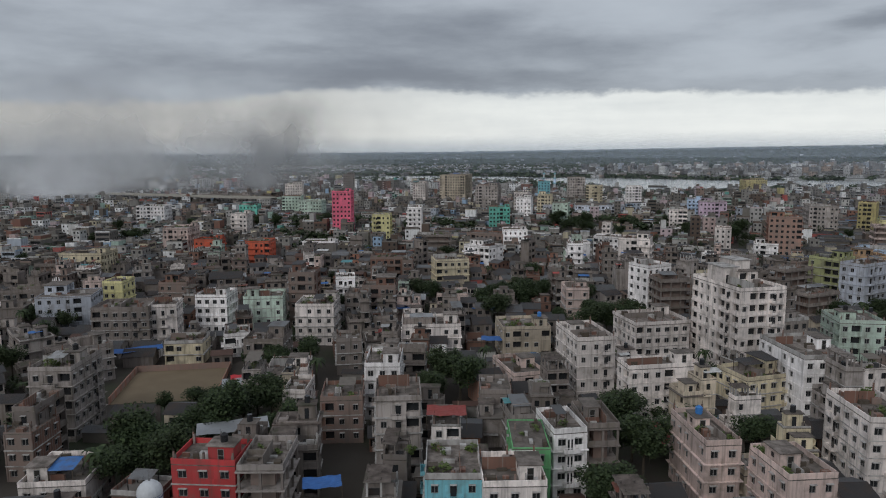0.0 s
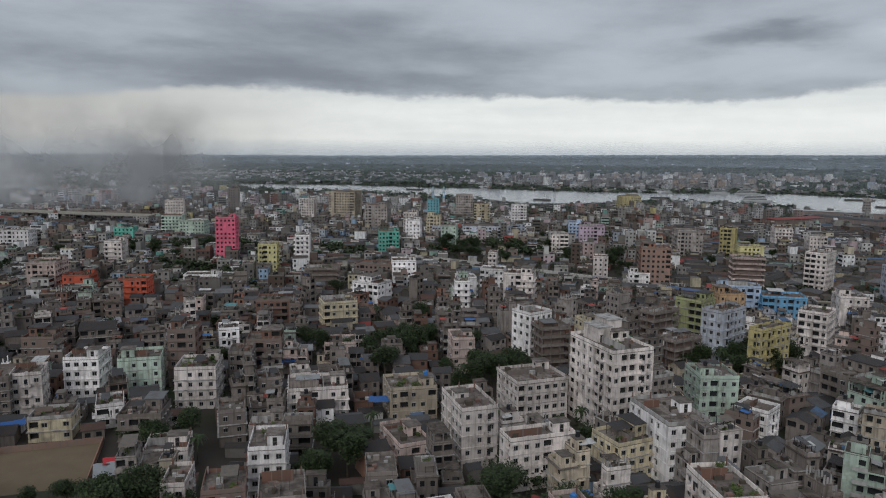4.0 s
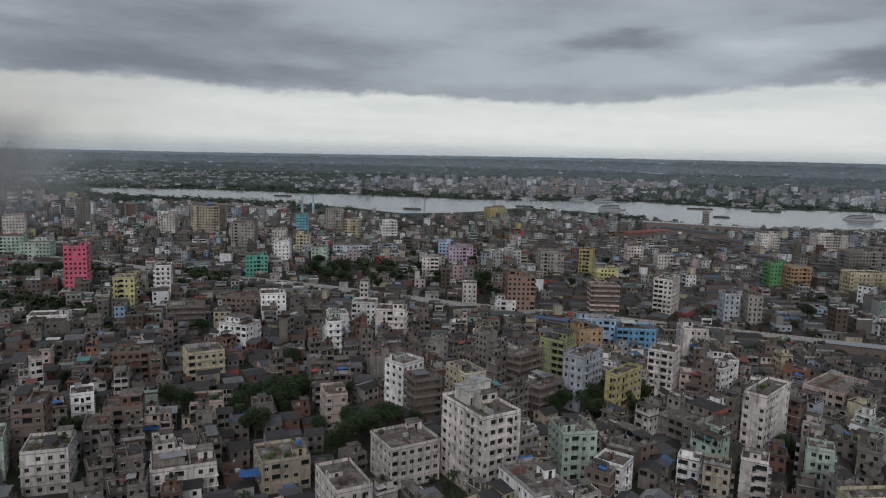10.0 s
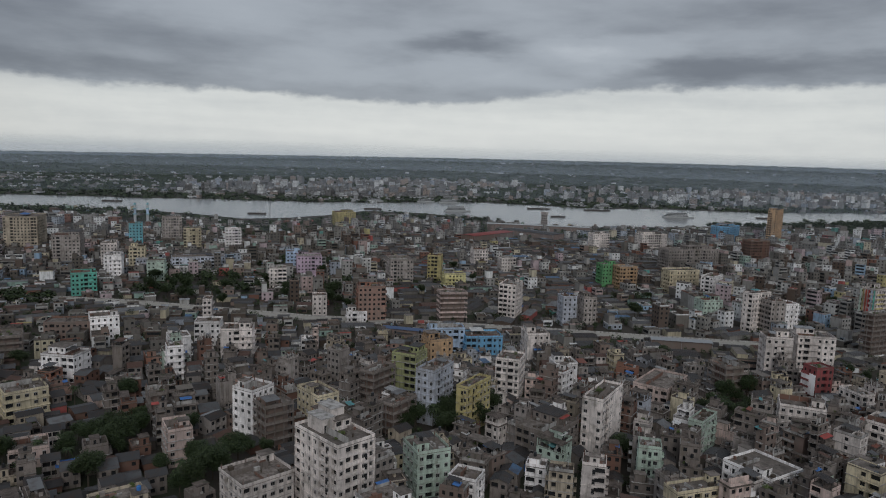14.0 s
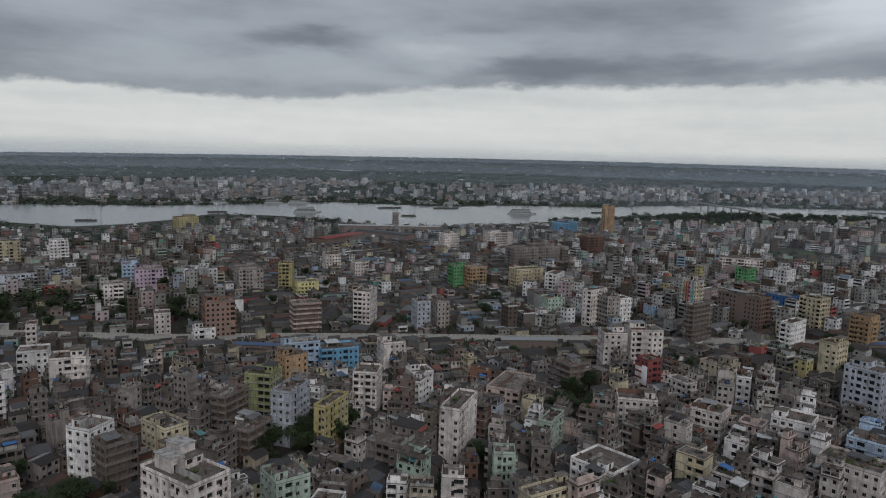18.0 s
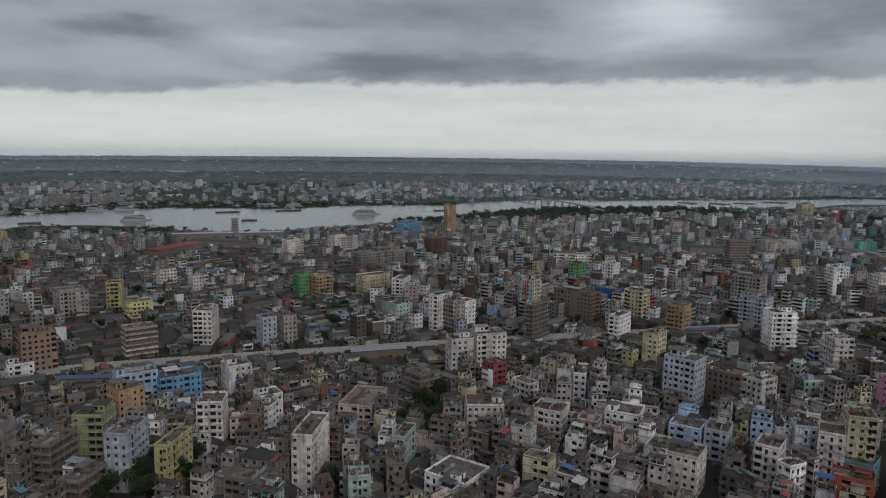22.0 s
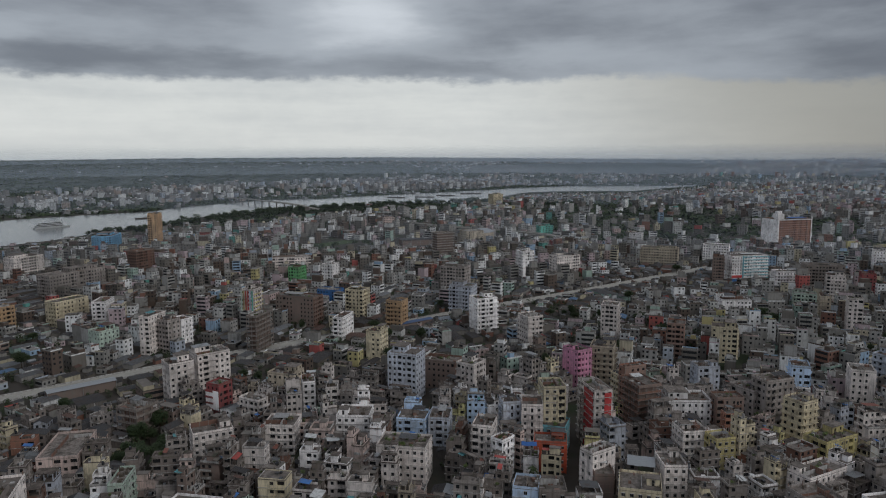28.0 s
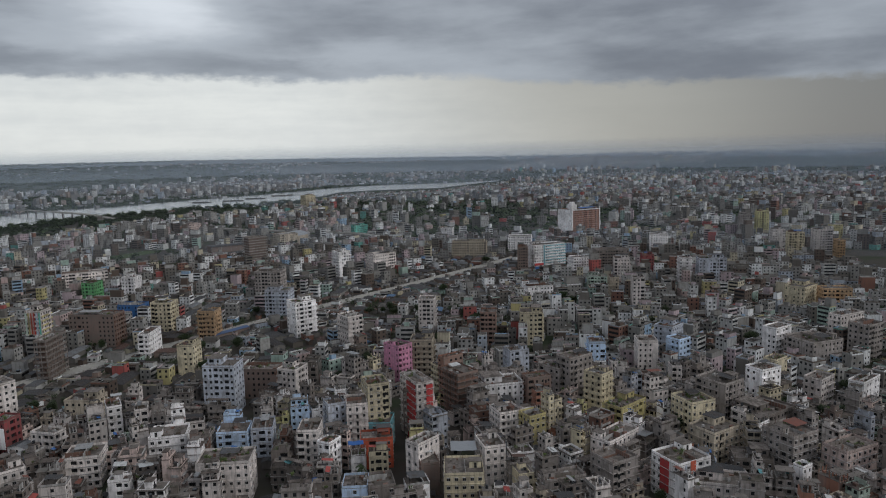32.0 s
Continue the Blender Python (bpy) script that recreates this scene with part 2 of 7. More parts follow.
WALL = {
    "concrete": plaster("weathered_concrete", (0.210, 0.186, 0.172), 0.65),
    "grey": plaster("grey_plaster", (0.345, 0.318, 0.302), 0.55),
    "bluegrey": plaster("blue_grey_paint", (0.45, 0.49, 0.56), 0.4),
    "white": plaster("white_paint", (0.88, 0.865, 0.87), 0.32),
    "offwhite": plaster("off_white_paint", (0.70, 0.655, 0.63), 0.42),
    "cream": plaster("cream_paint", (0.60, 0.54, 0.39), 0.42),
    "tan": plaster("tan_paint", (0.47, 0.415, 0.33), 0.45),
    "pinkish": plaster("pale_pink_paint", (0.55, 0.445, 0.41), 0.45),
    "pink": plaster("magenta_pink_paint", (0.52, 0.24, 0.36), 0.3),
    "hotpink": plaster("bright_pink_paint", (0.80, 0.17, 0.27), 0.22),
    "lilac": plaster("lilac_paint", (0.54, 0.43, 0.54), 0.3),
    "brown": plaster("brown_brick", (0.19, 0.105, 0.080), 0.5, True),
    "brick": plaster("red_brick", (0.34, 0.17, 0.12), 0.45, True),
    "maroon": plaster("maroon_paint", (0.22, 0.055, 0.058), 0.4),
    "red": plaster("red_paint", (0.46, 0.055, 0.058), 0.32),
    "orange": plaster("orange_red_paint", (0.52, 0.11, 0.06), 0.35),
    "ochre": plaster("orange_tan_paint", (0.47, 0.32, 0.19), 0.4),
    "yellow": plaster("mustard_yellow_paint", (0.50, 0.44, 0.21), 0.45),
    "lemon": plaster("pale_yellow_paint", (0.60, 0.57, 0.30), 0.35),
    "mint": plaster("mint_green_paint", (0.44, 0.55, 0.48), 0.4),
    "teal": plaster("teal_green_paint", (0.14, 0.47, 0.39), 0.4),
    "green": plaster("bright_green_paint", (0.12, 0.34, 0.15), 0.35),
    "olive": plaster("olive_green_paint", (0.36, 0.39, 0.20), 0.45),
    "sky": plaster("sky_blue_paint", (0.17, 0.42, 0.66), 0.35),
    "paleblue": plaster("pale_blue_paint", (0.48, 0.62, 0.80), 0.3),
    "blue": plaster("deep_blue_paint", (0.05, 0.17, 0.42), 0.3),
    "turq": plaster("turquoise_paint", (0.17, 0.43, 0.50), 0.35),
}
WORD = {
    "concrete": "weathered grey concrete", "grey": "grey plastered", "bluegrey": "blue-grey painted", "white": "white painted",
    "offwhite": "stained off-white", "cream": "cream painted", "tan": "tan painted", "pinkish": "faded pale pink", "pink": "magenta pink",
    "hotpink": "bright pink", "lilac": "lilac painted", "brown": "brown brick", "brick": "red brick", "red": "red painted", "maroon": "dark maroon",
    "orange": "orange-red painted", "ochre": "orange-tan painted", "yellow": "mustard yellow", "lemon": "pale yellow", "mint": "mint green",
    "teal": "teal green", "green": "bright green", "olive": "olive green", "sky": "sky blue", "paleblue": "pale blue", "blue": "deep blue",
    "turq": "turquoise painted",
}

m = Mat("roof_concrete", 0.92)
c = m.mix(m.span(m.noise(0.7, 6, (1, 1, 1), 0.65), 0.35, 0.65), (0.095, 0.078, 0.068, 1), (0.30, 0.26, 0.232, 1))
c = m.mix(m.span(m.noise(0.22, 5), 0.50, 0.62, 0, 0.75), c, (0.06, 0.052, 0.043, 1))
c = m.mix(m.span(m.own(), 0, 1, 0, 0.6), c, (0.10, 0.088, 0.078, 1))
ROOF = m.colour(c).bump(m.noise(5, 4), 0.04, 0.5).m

m = Mat("mossy_old_roof", 0.95)
c = m.mix(m.span(m.noise(0.5, 6, (1, 1, 1), 0.65), 0.35, 0.65), (0.054, 0.043, 0.037, 1), (0.152, 0.125, 0.110, 1))
c = m.mix(m.span(m.noise(0.3, 5), 0.54, 0.66, 0, 0.7), c, (0.045, 0.05, 0.03, 1))
OLD_ROOF = m.colour(m.mix(m.span(m.island(), 0.8, 0.82, 0, 0.5), c, (0.24, 0.22, 0.20, 1))).bump(m.noise(4, 4), 0.05, 0.6).m

m = Mat("corrugated_tin", 0.7, 0.1)
w = m.n.new("ShaderNodeTexWave")
w.inputs["Scale"].default_value = 2.2
m.l.new(m.pos, w.inputs[0])
rust = m.span(m.noise(0.4, 5), 0.48, 0.72, 0, 0.6)
tint = m.ramp(m.island(), [(0, (0.060, 0.060, 0.062)), (0.32, (0.10, 0.102, 0.106)), (0.52, (0.045, 0.042, 0.042)), (0.76, (0.105, 0.062, 0.050)), (0.86, (0.17, 0.175, 0.18)), (0.94, (0.30, 0.31, 0.32)), (0.98, (0.09, 0.16, 0.26))])
m.colour(m.mix(rust, tint, (0.075, 0.048, 0.035, 1)))
TIN = m.bump(w.outputs["Fac"], 0.05, 0.6).m

# Near-black window panes; also the painted shade behind open verandahs and balconies.
m = Mat("window_and_shade_dark", 0.25)
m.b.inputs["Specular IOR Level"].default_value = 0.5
PANE_AND_SHADE = m.colour(m.mix(m.noise(0.8, 2), (0.012, 0.013, 0.015, 1), (0.04, 0.042, 0.045, 1))).m
m = Mat("window_frame", 0.5, 0.3)
FRAME = m.colour(m.mix(m.noise(2, 2), (0.20, 0.20, 0.20, 1), (0.34, 0.33, 0.32, 1))).m
m = Mat("parapet_paint", 0.9)
TRIM = m.colour(m.mix(m.span(m.noise(0.7, 5, (1, 1, 0.3)), 0.4, 0.7), (0.45, 0.435, 0.42, 1), (0.18, 0.168, 0.155, 1))).bump(m.noise(6), 0.02, 0.4).m

m = Mat("bare_earth", 0.95)
c = m.mix(m.noise(0.08, 5), (0.035, 0.030, 0.025, 1), (0.075, 0.065, 0.055, 1))
c = m.mix(m.span(m.noise(0.025, 4), 0.5, 0.62, 0, 0.8), c, (0.030, 0.045, 0.020, 1))
far = m.n.new("ShaderNodeVectorMath")
far.operation = "LENGTH"
m.l.new(m.pos, far.inputs[0])
fields = m.mix(m.span(m.noise(0.006, 6), 0.35, 0.65), (0.016, 0.026, 0.022, 1), (0.075, 0.085, 0.070, 1))
fields = m.mix(m.span(m.noise(0.0016, 5, (1, 1, 1)), 0.66, 0.68), fields, (0.40, 0.42, 0.43, 1))
fields = m.mix(m.span(m.noise(0.022, 4), 0.60, 0.66, 0, 0.8), fields, (0.15, 0.155, 0.155, 1))
GROUND = m.colour(m.mix(m.span(far.outputs["Value"], 1700, 2600), c, fields)).bump(m.noise(1.5, 5), 0.1, 0.5).m

m = Mat("river_water", 0.16)
m.b.inputs["Specular IOR Level"].default_value = 0.5
m.colour(m.mix(m.noise(0.004, 4), (0.19, 0.20, 0.195, 1), (0.25, 0.255, 0.245, 1)))
WATER = m.bump(m.noise(0.12, 4), 0.5, 0.07).m

m = Mat("road_concrete", 0.9)
c = m.mix(m.noise(0.25, 5), (0.28, 0.265, 0.235, 1), (0.40, 0.38, 0.34, 1))
ROAD = m.colour(m.mix(m.span(m.noise(0.9, 4), 0.55, 0.75, 0, 0.7), c, (0.16, 0.15, 0.13, 1))).bump(m.noise(4), 0.02, 0.4).m
m = Mat("sand", 0.95)
SAND = m.colour(m.mix(m.noise(0.15, 5), (0.14, 0.105, 0.068, 1), (0.22, 0.172, 0.115, 1))).bump(m.noise(3), 0.03, 0.5).m


def leaf(name, a, b):
    x = Mat(name, 0.7)
    v = x.mix(x.island(), (*a, 1), (*b, 1))
    x.colour(x.mix(x.span(x.own(), 0, 1, 0, 0.5), v, (0.035, 0.045, 0.02, 1)))
    return x.m


LEAF = leaf("foliage_green", (0.017, 0.030, 0.013), (0.056, 0.082, 0.032))
LEAF_LIGHT = leaf("foliage_light", (0.06, 0.09, 0.03), (0.13, 0.17, 0.05))
m = Mat("bark", 0.95)
BARK = m.colour(m.mix(m.noise(3), (0.05, 0.04, 0.03, 1), (0.12, 0.10, 0.08, 1))).m


def plain(name, rgb, rough=0.5, metal=0.0, spread=0.25):
    x = Mat(name, rough, metal)
    return x.colour(x.mix(x.noise(1.5, 4), (*(v * (1 - spread) for v in rgb), 1), (*rgb, 1))).m


TANK_BLACK = plain("black_plastic", (0.03, 0.03, 0.032), 0.45)
TANK_BLUE = plain("blue_plastic", (0.06, 0.22, 0.55), 0.5)
TARP = plain("blue_tarpaulin", (0.05, 0.16, 0.45), 0.6, 0, 0.5)
STEEL = plain("galvanised_steel", (0.42, 0.43, 0.44), 0.45, 0.7)
CLOTH = plain("red_cloth", (0.55, 0.05, 0.06), 0.8)
RUST = plain("rusty_red_roof", (0.34, 0.08, 0.07), 0.7, 0.1, 0.5)
m = Mat("roof_sheets", 0.75)
c = m.ramp(m.island(), [(0, (0.30, 0.30, 0.30)), (0.22, (0.06, 0.17, 0.42)), (0.38, (0.55, 0.55, 0.54)), (0.58, (0.20, 0.075, 0.055)), (0.72, (0.10, 0.28, 0.30)), (0.80, (0.16, 0.14, 0.12)), (0.93, (0.40, 0.08, 0.07))])
SHEETS = m.colour(m.mix(m.span(m.noise(0.9, 4), 0.45, 0.7, 0, 0.6), c, (0.10, 0.09, 0.08, 1))).m
HULL = plain("ferry_white_paint", (0.55, 0.56, 0.56), 0.6, 0, 0.4)
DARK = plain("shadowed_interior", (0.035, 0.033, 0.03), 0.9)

# ---- mesh helpers ----


class Shape:
    """Collects faces for one mesh."""

    def __init__(self):
        self.v, self.f, self.k = [], [], []

    def quad(self, a, b, c, d, k=0):
        n = len(self.v)
        self.v += (a, b, c, d)
        self.f.append((n, n + 1, n + 2, n + 3))
        self.k.append(k)

    def box(self, x0, y0, z0, x1, y1, z1, k=0, floor=True):
        n = len(self.v)
        self.v += ((x0, y0, z0), (x1, y0, z0), (x1, y1, z0), (x0, y1, z0), (x0, y0, z1), (x1, y0, z1), (x1, y1, z1), (x0, y1, z1))
        fs = [(0, 1, 5, 4), (1, 2, 6, 5), (2, 3, 7, 6), (3, 0, 4, 7), (4, 5, 6, 7)]
        if floor:
            fs.append((3, 2, 1, 0))
        for q in fs:
            self.f.append(tuple(n + i for i in q))
            self.k.append(k)

    def tube(self, x, y, z0, z1, r0, r1, sides=8, k=0, cap=True):
        n = len(self.v)
        for z, r in ((z0, r0), (z1, r1)):
            self.v += [(x + r * math.cos(6.2832 * i / sides), y + r * math.sin(6.2832 * i / sides), z) for i in range(sides)]
        for i in range(sides):
            j = (i + 1) % sides
            self.f.append((n + i, n + j, n + sides + j, n + sides + i))
            self.k.append(k)
        if cap:
            self.f.append(tuple(n + sides + i for i in range(sides)))
            self.k.append(k)

    def mesh(self, name, *mats):
        me = bpy.data.meshes.new(name)
        me.from_pydata(self.v, [], self.f)
        for mt in mats:
            me.materials.append(mt)
        if len(mats) > 1:
            me.polygons.foreach_set("material_index", self.k)
        me.update()
        return me


def part(name, shape, mats, parent, label=""):
    me = shape if isinstance(shape, bpy.types.Mesh) else shape.mesh(name, *(mats if isinstance(mats, tuple) else (mats,)))
    ob = new(name, me)
    ob.parent = parent
    return tagged(ob, label) if label else ob


def empty(name, x, y, z, yaw):
    ob = new(name)
    ob.matrix_basis = pose(x, y, z, 0, 0, yaw)
    return ob


OCC, STEP, LOW = np.zeros((2700, 2200), bool), 1.0, -500


def area(x, y, w, d, yaw, grow=0.0):
    """The cells of the plan that a turned rectangle covers."""
    w, d = w / 2 + grow, d / 2 + grow
    r = math.hypot(w, d)
    i0, i1 = int((x - r - LOW) / STEP), int((x + r - LOW) / STEP) + 1
    j0, j1 = int((y - r - LOW) / STEP), int((y + r - LOW) / STEP) + 1
    if i0 < 0 or j0 < 0 or i1 >= OCC.shape[0] or j1 >= OCC.shape[1]:
        return None
    gx, gy = np.mgrid[i0:i1, j0:j1]
    px, py = gx * STEP + LOW - x, gy * STEP + LOW - y
    ca, sa = math.cos(radians(yaw)), math.sin(radians(yaw))
    return (slice(i0, i1), slice(j0, j1)), (abs(px * ca + py * sa) <= w) & (abs(-px * sa + py * ca) <= d)


def claim(x, y, w, d, yaw, grow=0.0):
    got = area(x, y, w, d, yaw, grow)
    if got:
        OCC[got[0]] |= got[1]


def is_free(x, y, w, d, yaw, grow=0.0):
    got = area(x, y, w, d, yaw, grow)
    return got is not None and not (OCC[got[0]] & got[1]).any()


STOREY, PARAPET = 3.05, 0.9


def facade(sh, ox, oy, ux, uy, length, floors, rng, blank=0.0, baked=True, spots=None, z0=0.0):
    """One outer wall from (ox, oy) along (ux, uy), with recessed window and verandah openings; outward is to the right of the way."""
    nx, ny = uy, -ux
    bays = max(1, round(length / 2.9))
    pitch = length / bays
    P = lambda s, z, r=0.0: (ox + ux * s - nx * r, oy + uy * s - ny * r, z)
    if rng.random() < blank:
        sh.quad(P(0, z0), P(length, z0), P(length, z0 + floors * STOREY), P(0, z0 + floors * STOREY))
        return
    kinds = [rng.choice("wwwwwwwwvvn") for _ in range(bays)]
    ww = min(1.2 * rng.uniform(0.8, 1.2), pitch * 0.6)
    for fl in range(floors):
        a = z0 + fl * STOREY
        top = a + STOREY
        for b in range(bays):
            s0, s1, kind = b * pitch, (b + 1) * pitch, kinds[b]
            if kind == "n" or rng.random() < 0.05:
                sh.quad(P(s0, a), P(s1, a), P(s1, top), P(s0, top))
                continue
            mid, half, sill, head, d = (s0 + s1) / 2, ww / 2, a + 0.95, a + 2.3, 0.22
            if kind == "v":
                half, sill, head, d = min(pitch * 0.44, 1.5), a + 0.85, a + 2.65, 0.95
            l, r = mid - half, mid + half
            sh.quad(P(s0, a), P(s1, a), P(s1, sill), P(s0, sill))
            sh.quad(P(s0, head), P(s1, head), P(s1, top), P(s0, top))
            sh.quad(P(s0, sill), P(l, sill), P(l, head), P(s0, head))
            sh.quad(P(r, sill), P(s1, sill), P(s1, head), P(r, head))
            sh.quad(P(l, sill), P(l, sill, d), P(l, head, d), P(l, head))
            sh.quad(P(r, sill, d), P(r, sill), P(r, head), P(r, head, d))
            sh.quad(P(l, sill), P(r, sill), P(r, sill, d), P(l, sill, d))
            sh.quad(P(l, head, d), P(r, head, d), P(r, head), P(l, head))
            # Near-black sheet closes the opening; on verandahs it stands in for shade.
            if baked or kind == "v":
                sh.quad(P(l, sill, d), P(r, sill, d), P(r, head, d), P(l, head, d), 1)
            else:
                spots.append((*P(mid, sill, d), math.degrees(math.atan2(uy, ux)), r - l))


def bands(s, w, d, floors, rng, often=0.4, slab=0, rail=0):
    """Continuous balcony slabs with low rails along some of a house's sides, at every floor above the ground."""
    for side in range(4):
        if rng.random() > often:
            continue
        ln, off = (w, d / 2) if side % 2 == 0 else (d, w / 2)
        s0, s1 = rng.choice(((-0.5, 0.5), (-0.5, 0.1), (-0.1, 0.5), (-0.3, 0.3)))
        deep, open_rail = rng.uniform(0.7, 1.15), rng.random() < 0.4
        for k in range(1, floors):
            z = k * STOREY
            pieces = [(0, deep, z - 0.12, z + 0.02, slab, s0 * ln, s1 * ln)]
            if open_rail:
                pieces += [(deep - 0.06, deep, z + 0.85, z + 0.93, rail, s0 * ln, s1 * ln)]
                n = max(2, int((s1 - s0) * ln / 1.5))
                pieces += [(deep - 0.05, deep - 0.01, z, z + 0.9, rail, s0 * ln + i * ((s1 - s0) * ln - 0.1) / n, s0 * ln + i * ((s1 - s0) * ln - 0.1) / n + 0.1) for i in range(n + 1)]
            else:
                pieces += [(deep - 0.1, deep, z + 0.02, z + 0.85, rail, s0 * ln, s1 * ln)]
            for a, b, z0, z1, mk, u0, u1 in pieces:
                if side == 0:
                    s.box(u0, -off - b, z0, u1, -off - a, z1, mk)
                elif side == 2:
                    s.box(u0, off + a, z0, u1, off + b, z1, mk)
                elif side == 1:
                    s.box(off + a, u0, z0, off + b, u1, z1, mk)
                else:
                    s.box(-off - b, u0, z0, -off - a, u1, z1, mk)


def open_storey(s, w, d, z, rng, post=0, lid=0):
    """An unfinished top storey: bare posts under a part slab, with rods left standing."""
    n, e = max(2, round(w / 3.6)), rng.uniform(2.3, 2.9)
    cover = rng.choice((0, 0, 0.5, 0.75))
    for i in range(n + 1):
        for j in range(3):
            u, v = -w / 2 + 0.25 + i * (w - 0.5) / n, -d / 2 + 0.25 + j * (d - 0.5) / 2
            top = e if i / n <= cover else rng.uniform(0.7, 2.4)
            s.box(u - 0.14, v - 0.14, z, u + 0.14, v + 0.14, z + top, post)
            for a in (-0.08, 0.08):
                s.box(u + a - 0.02, v - 0.02, z + top, u + a + 0.02, v + 0.02, z + top + rng.uniform(0.3, 0.8), 1)
    if cover:
        s.box(-w / 2 - 0.2, -d / 2 - 0.2, z + e, -w / 2 + cover * w + 0.3, d / 2 + 0.2, z + e + 0.16, lid)


def window_mesh():
    """A two-leaf window one metre wide, 1.35 m high: one frame with two sunk panes and a concrete hood."""
    bm = bmesh.new()
    xs, zs, f, d = (-0.5, -0.43, -0.035, 0.035, 0.43, 0.5), (0.0, 0.07, 1.28, 1.35), -0.09, -0.02
    at = {}
    V = lambda x, y, z: at.setdefault((x, y, z), None) or at.update({(x, y, z): bm.verts.new((x, y, z))}) or at[(x, y, z)]

    def face(k, *pts):
        bm.faces.new([V(*p) for p in pts]).material_index = k

    for i in range(5):
        for j in range(3):
            x0, x1, z0, z1 = xs[i], xs[i + 1], zs[j], zs[j + 1]
            if j == 1 and i in (1, 3):
                face(0, (x0, d, z0), (x1, d, z0), (x1, d, z1), (x0, d, z1))
                face(1, (x0, f, z0), (x0, d, z0), (x0, d, z1), (x0, f, z1))
                face(1, (x1, d, z0), (x1, f, z0), (x1, f, z1), (x1, d, z1))
                face(1, (x0, f, z0), (x1, f, z0), (x1, d, z0), (x0, d, z0))
                face(1, (x0, d, z1), (x1, d, z1), (x1, f, z1), (x0, f, z1))
            else:
                face(1, (x0, f, z0), (x1, f, z0), (x1, f, z1), (x0, f, z1))
    for i in range(5):
        x0, x1 = xs[i], xs[i + 1]
        face(2, (x0, f, 1.35), (x1, f, 1.35), (x1, -0.62, 1.36), (x0, -0.62, 1.36))
        face(2, (x0, -0.62, 1.36), (x1, -0.62, 1.36), (x1, -0.62, 1.43), (x0, -0.62, 1.43))
        face(2, (x0, -0.62, 1.43), (x1, -0.62, 1.43), (x1, -0.2, 1.47), (x0, -0.2, 1.47))
    me = bpy.data.meshes.new("window")
    bm.to_mesh(me)
    bm.free()
    for mt in (PANE_AND_SHADE, FRAME, TRIM):
        me.materials.append(mt)
    return me


WINDOW = window_mesh()


def balcony_mesh():
    s = Shape()
    s.box(-1.4, -1.0, -0.12, 1.4, 0.02, 0.0)
    s.box(-1.4, -1.0, 0.0, 1.4, -0.92, 0.62)
    s.box(-1.4, -0.92, 0.0, -1.32, 0.02, 0.62)
    s.box(1.32, -0.92, 0.0, 1.4, 0.02, 0.62)
    s.box(-1.42, -1.02, 0.86, 1.42, -0.94, 0.93)
    for k in range(6):
        s.box(-1.38 + k * 0.54, -0.99, 0.62, -1.34 + k * 0.54, -0.95, 0.86)
    s.box(-0.45, -0.03, 0.0, 0.45, 0.012, 2.05, 1)
    return s


BALCONY = {}


def balcony_for(paint):
    if paint not in BALCONY:
        BALCONY[paint] = balcony_mesh().mesh("balcony", WALL[paint], PANE_AND_SHADE)
    return BALCONY[paint]


def parapet_shape(w, d, h=PARAPET, over=0.0):
    s = Shape()
    x, y, t = w / 2 + over, d / 2 + over, 0.14
    s.box(-x, -y, -0.16, x, y, 0.0, 0)
    s.box(-x, -y, 0, x, -y + t, h, 1)
    s.box(-x, y - t, 0, x, y, h, 1)
    s.box(-x, -y + t, 0, -x + t, y - t, h, 1)
    s.box(x - t, -y + t, 0, x, y - t, h, 1)
    return s


def stair_shape(w, d, h=2.5):
    s = Shape()
    s.box(-w / 2, -d / 2, 0, w / 2, d / 2, h, 0)
    s.box(-w / 2 - 0.3, -d / 2 - 0.3, h, w / 2 + 0.3, d / 2 + 0.3, h + 0.15, 1)
    s.box(-w / 2 - 0.02, -0.4, 1.1, -w / 2 + 0.01, 0.4, 1.9, 2)
    return s


def door_mesh():
    """A roof door with a frame and a cross rail."""
    s = Shape()
    # The panel takes the shadowed-interior black: a doorway's shade put into its colour.
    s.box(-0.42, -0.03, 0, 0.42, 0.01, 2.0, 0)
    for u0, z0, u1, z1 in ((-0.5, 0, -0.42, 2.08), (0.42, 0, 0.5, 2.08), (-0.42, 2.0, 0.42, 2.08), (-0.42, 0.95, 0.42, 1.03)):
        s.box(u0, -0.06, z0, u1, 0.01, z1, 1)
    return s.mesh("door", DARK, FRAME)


DOOR = door_mesh()


def tank_mesh(mat):
    s = Shape()
    s.tube(0, 0, 0, 1.15, 0.58, 0.6, 12)
    for z in (0.25, 0.55, 0.85):
        s.tube(0, 0, z, z + 0.05, 0.63, 0.63, 12)
    s.tube(0, 0, 1.15, 1.38, 0.6, 0.24, 12)
    s.tube(0, 0, 1.38, 1.46, 0.22, 0.22, 10)
    return s.mesh("water_tank", mat)


TANKS = (tank_mesh(TANK_BLACK), tank_mesh(TANK_BLACK), tank_mesh(TANK_BLUE))
TANK_WORDS = ("black ribbed plastic water tank on a roof",) * 2 + ("blue ribbed plastic water tank on a roof",)


def water_tank(x, y, z, rng):
    k = rng.randrange(3)
    ob = new("water_tank", TANKS[k])
    ob.matrix_basis = pose(x, y, z, 0, 0, rng.uniform(0, 360))
    tagged(ob, TANK_WORDS[k], "water tank", "roof water tanks")


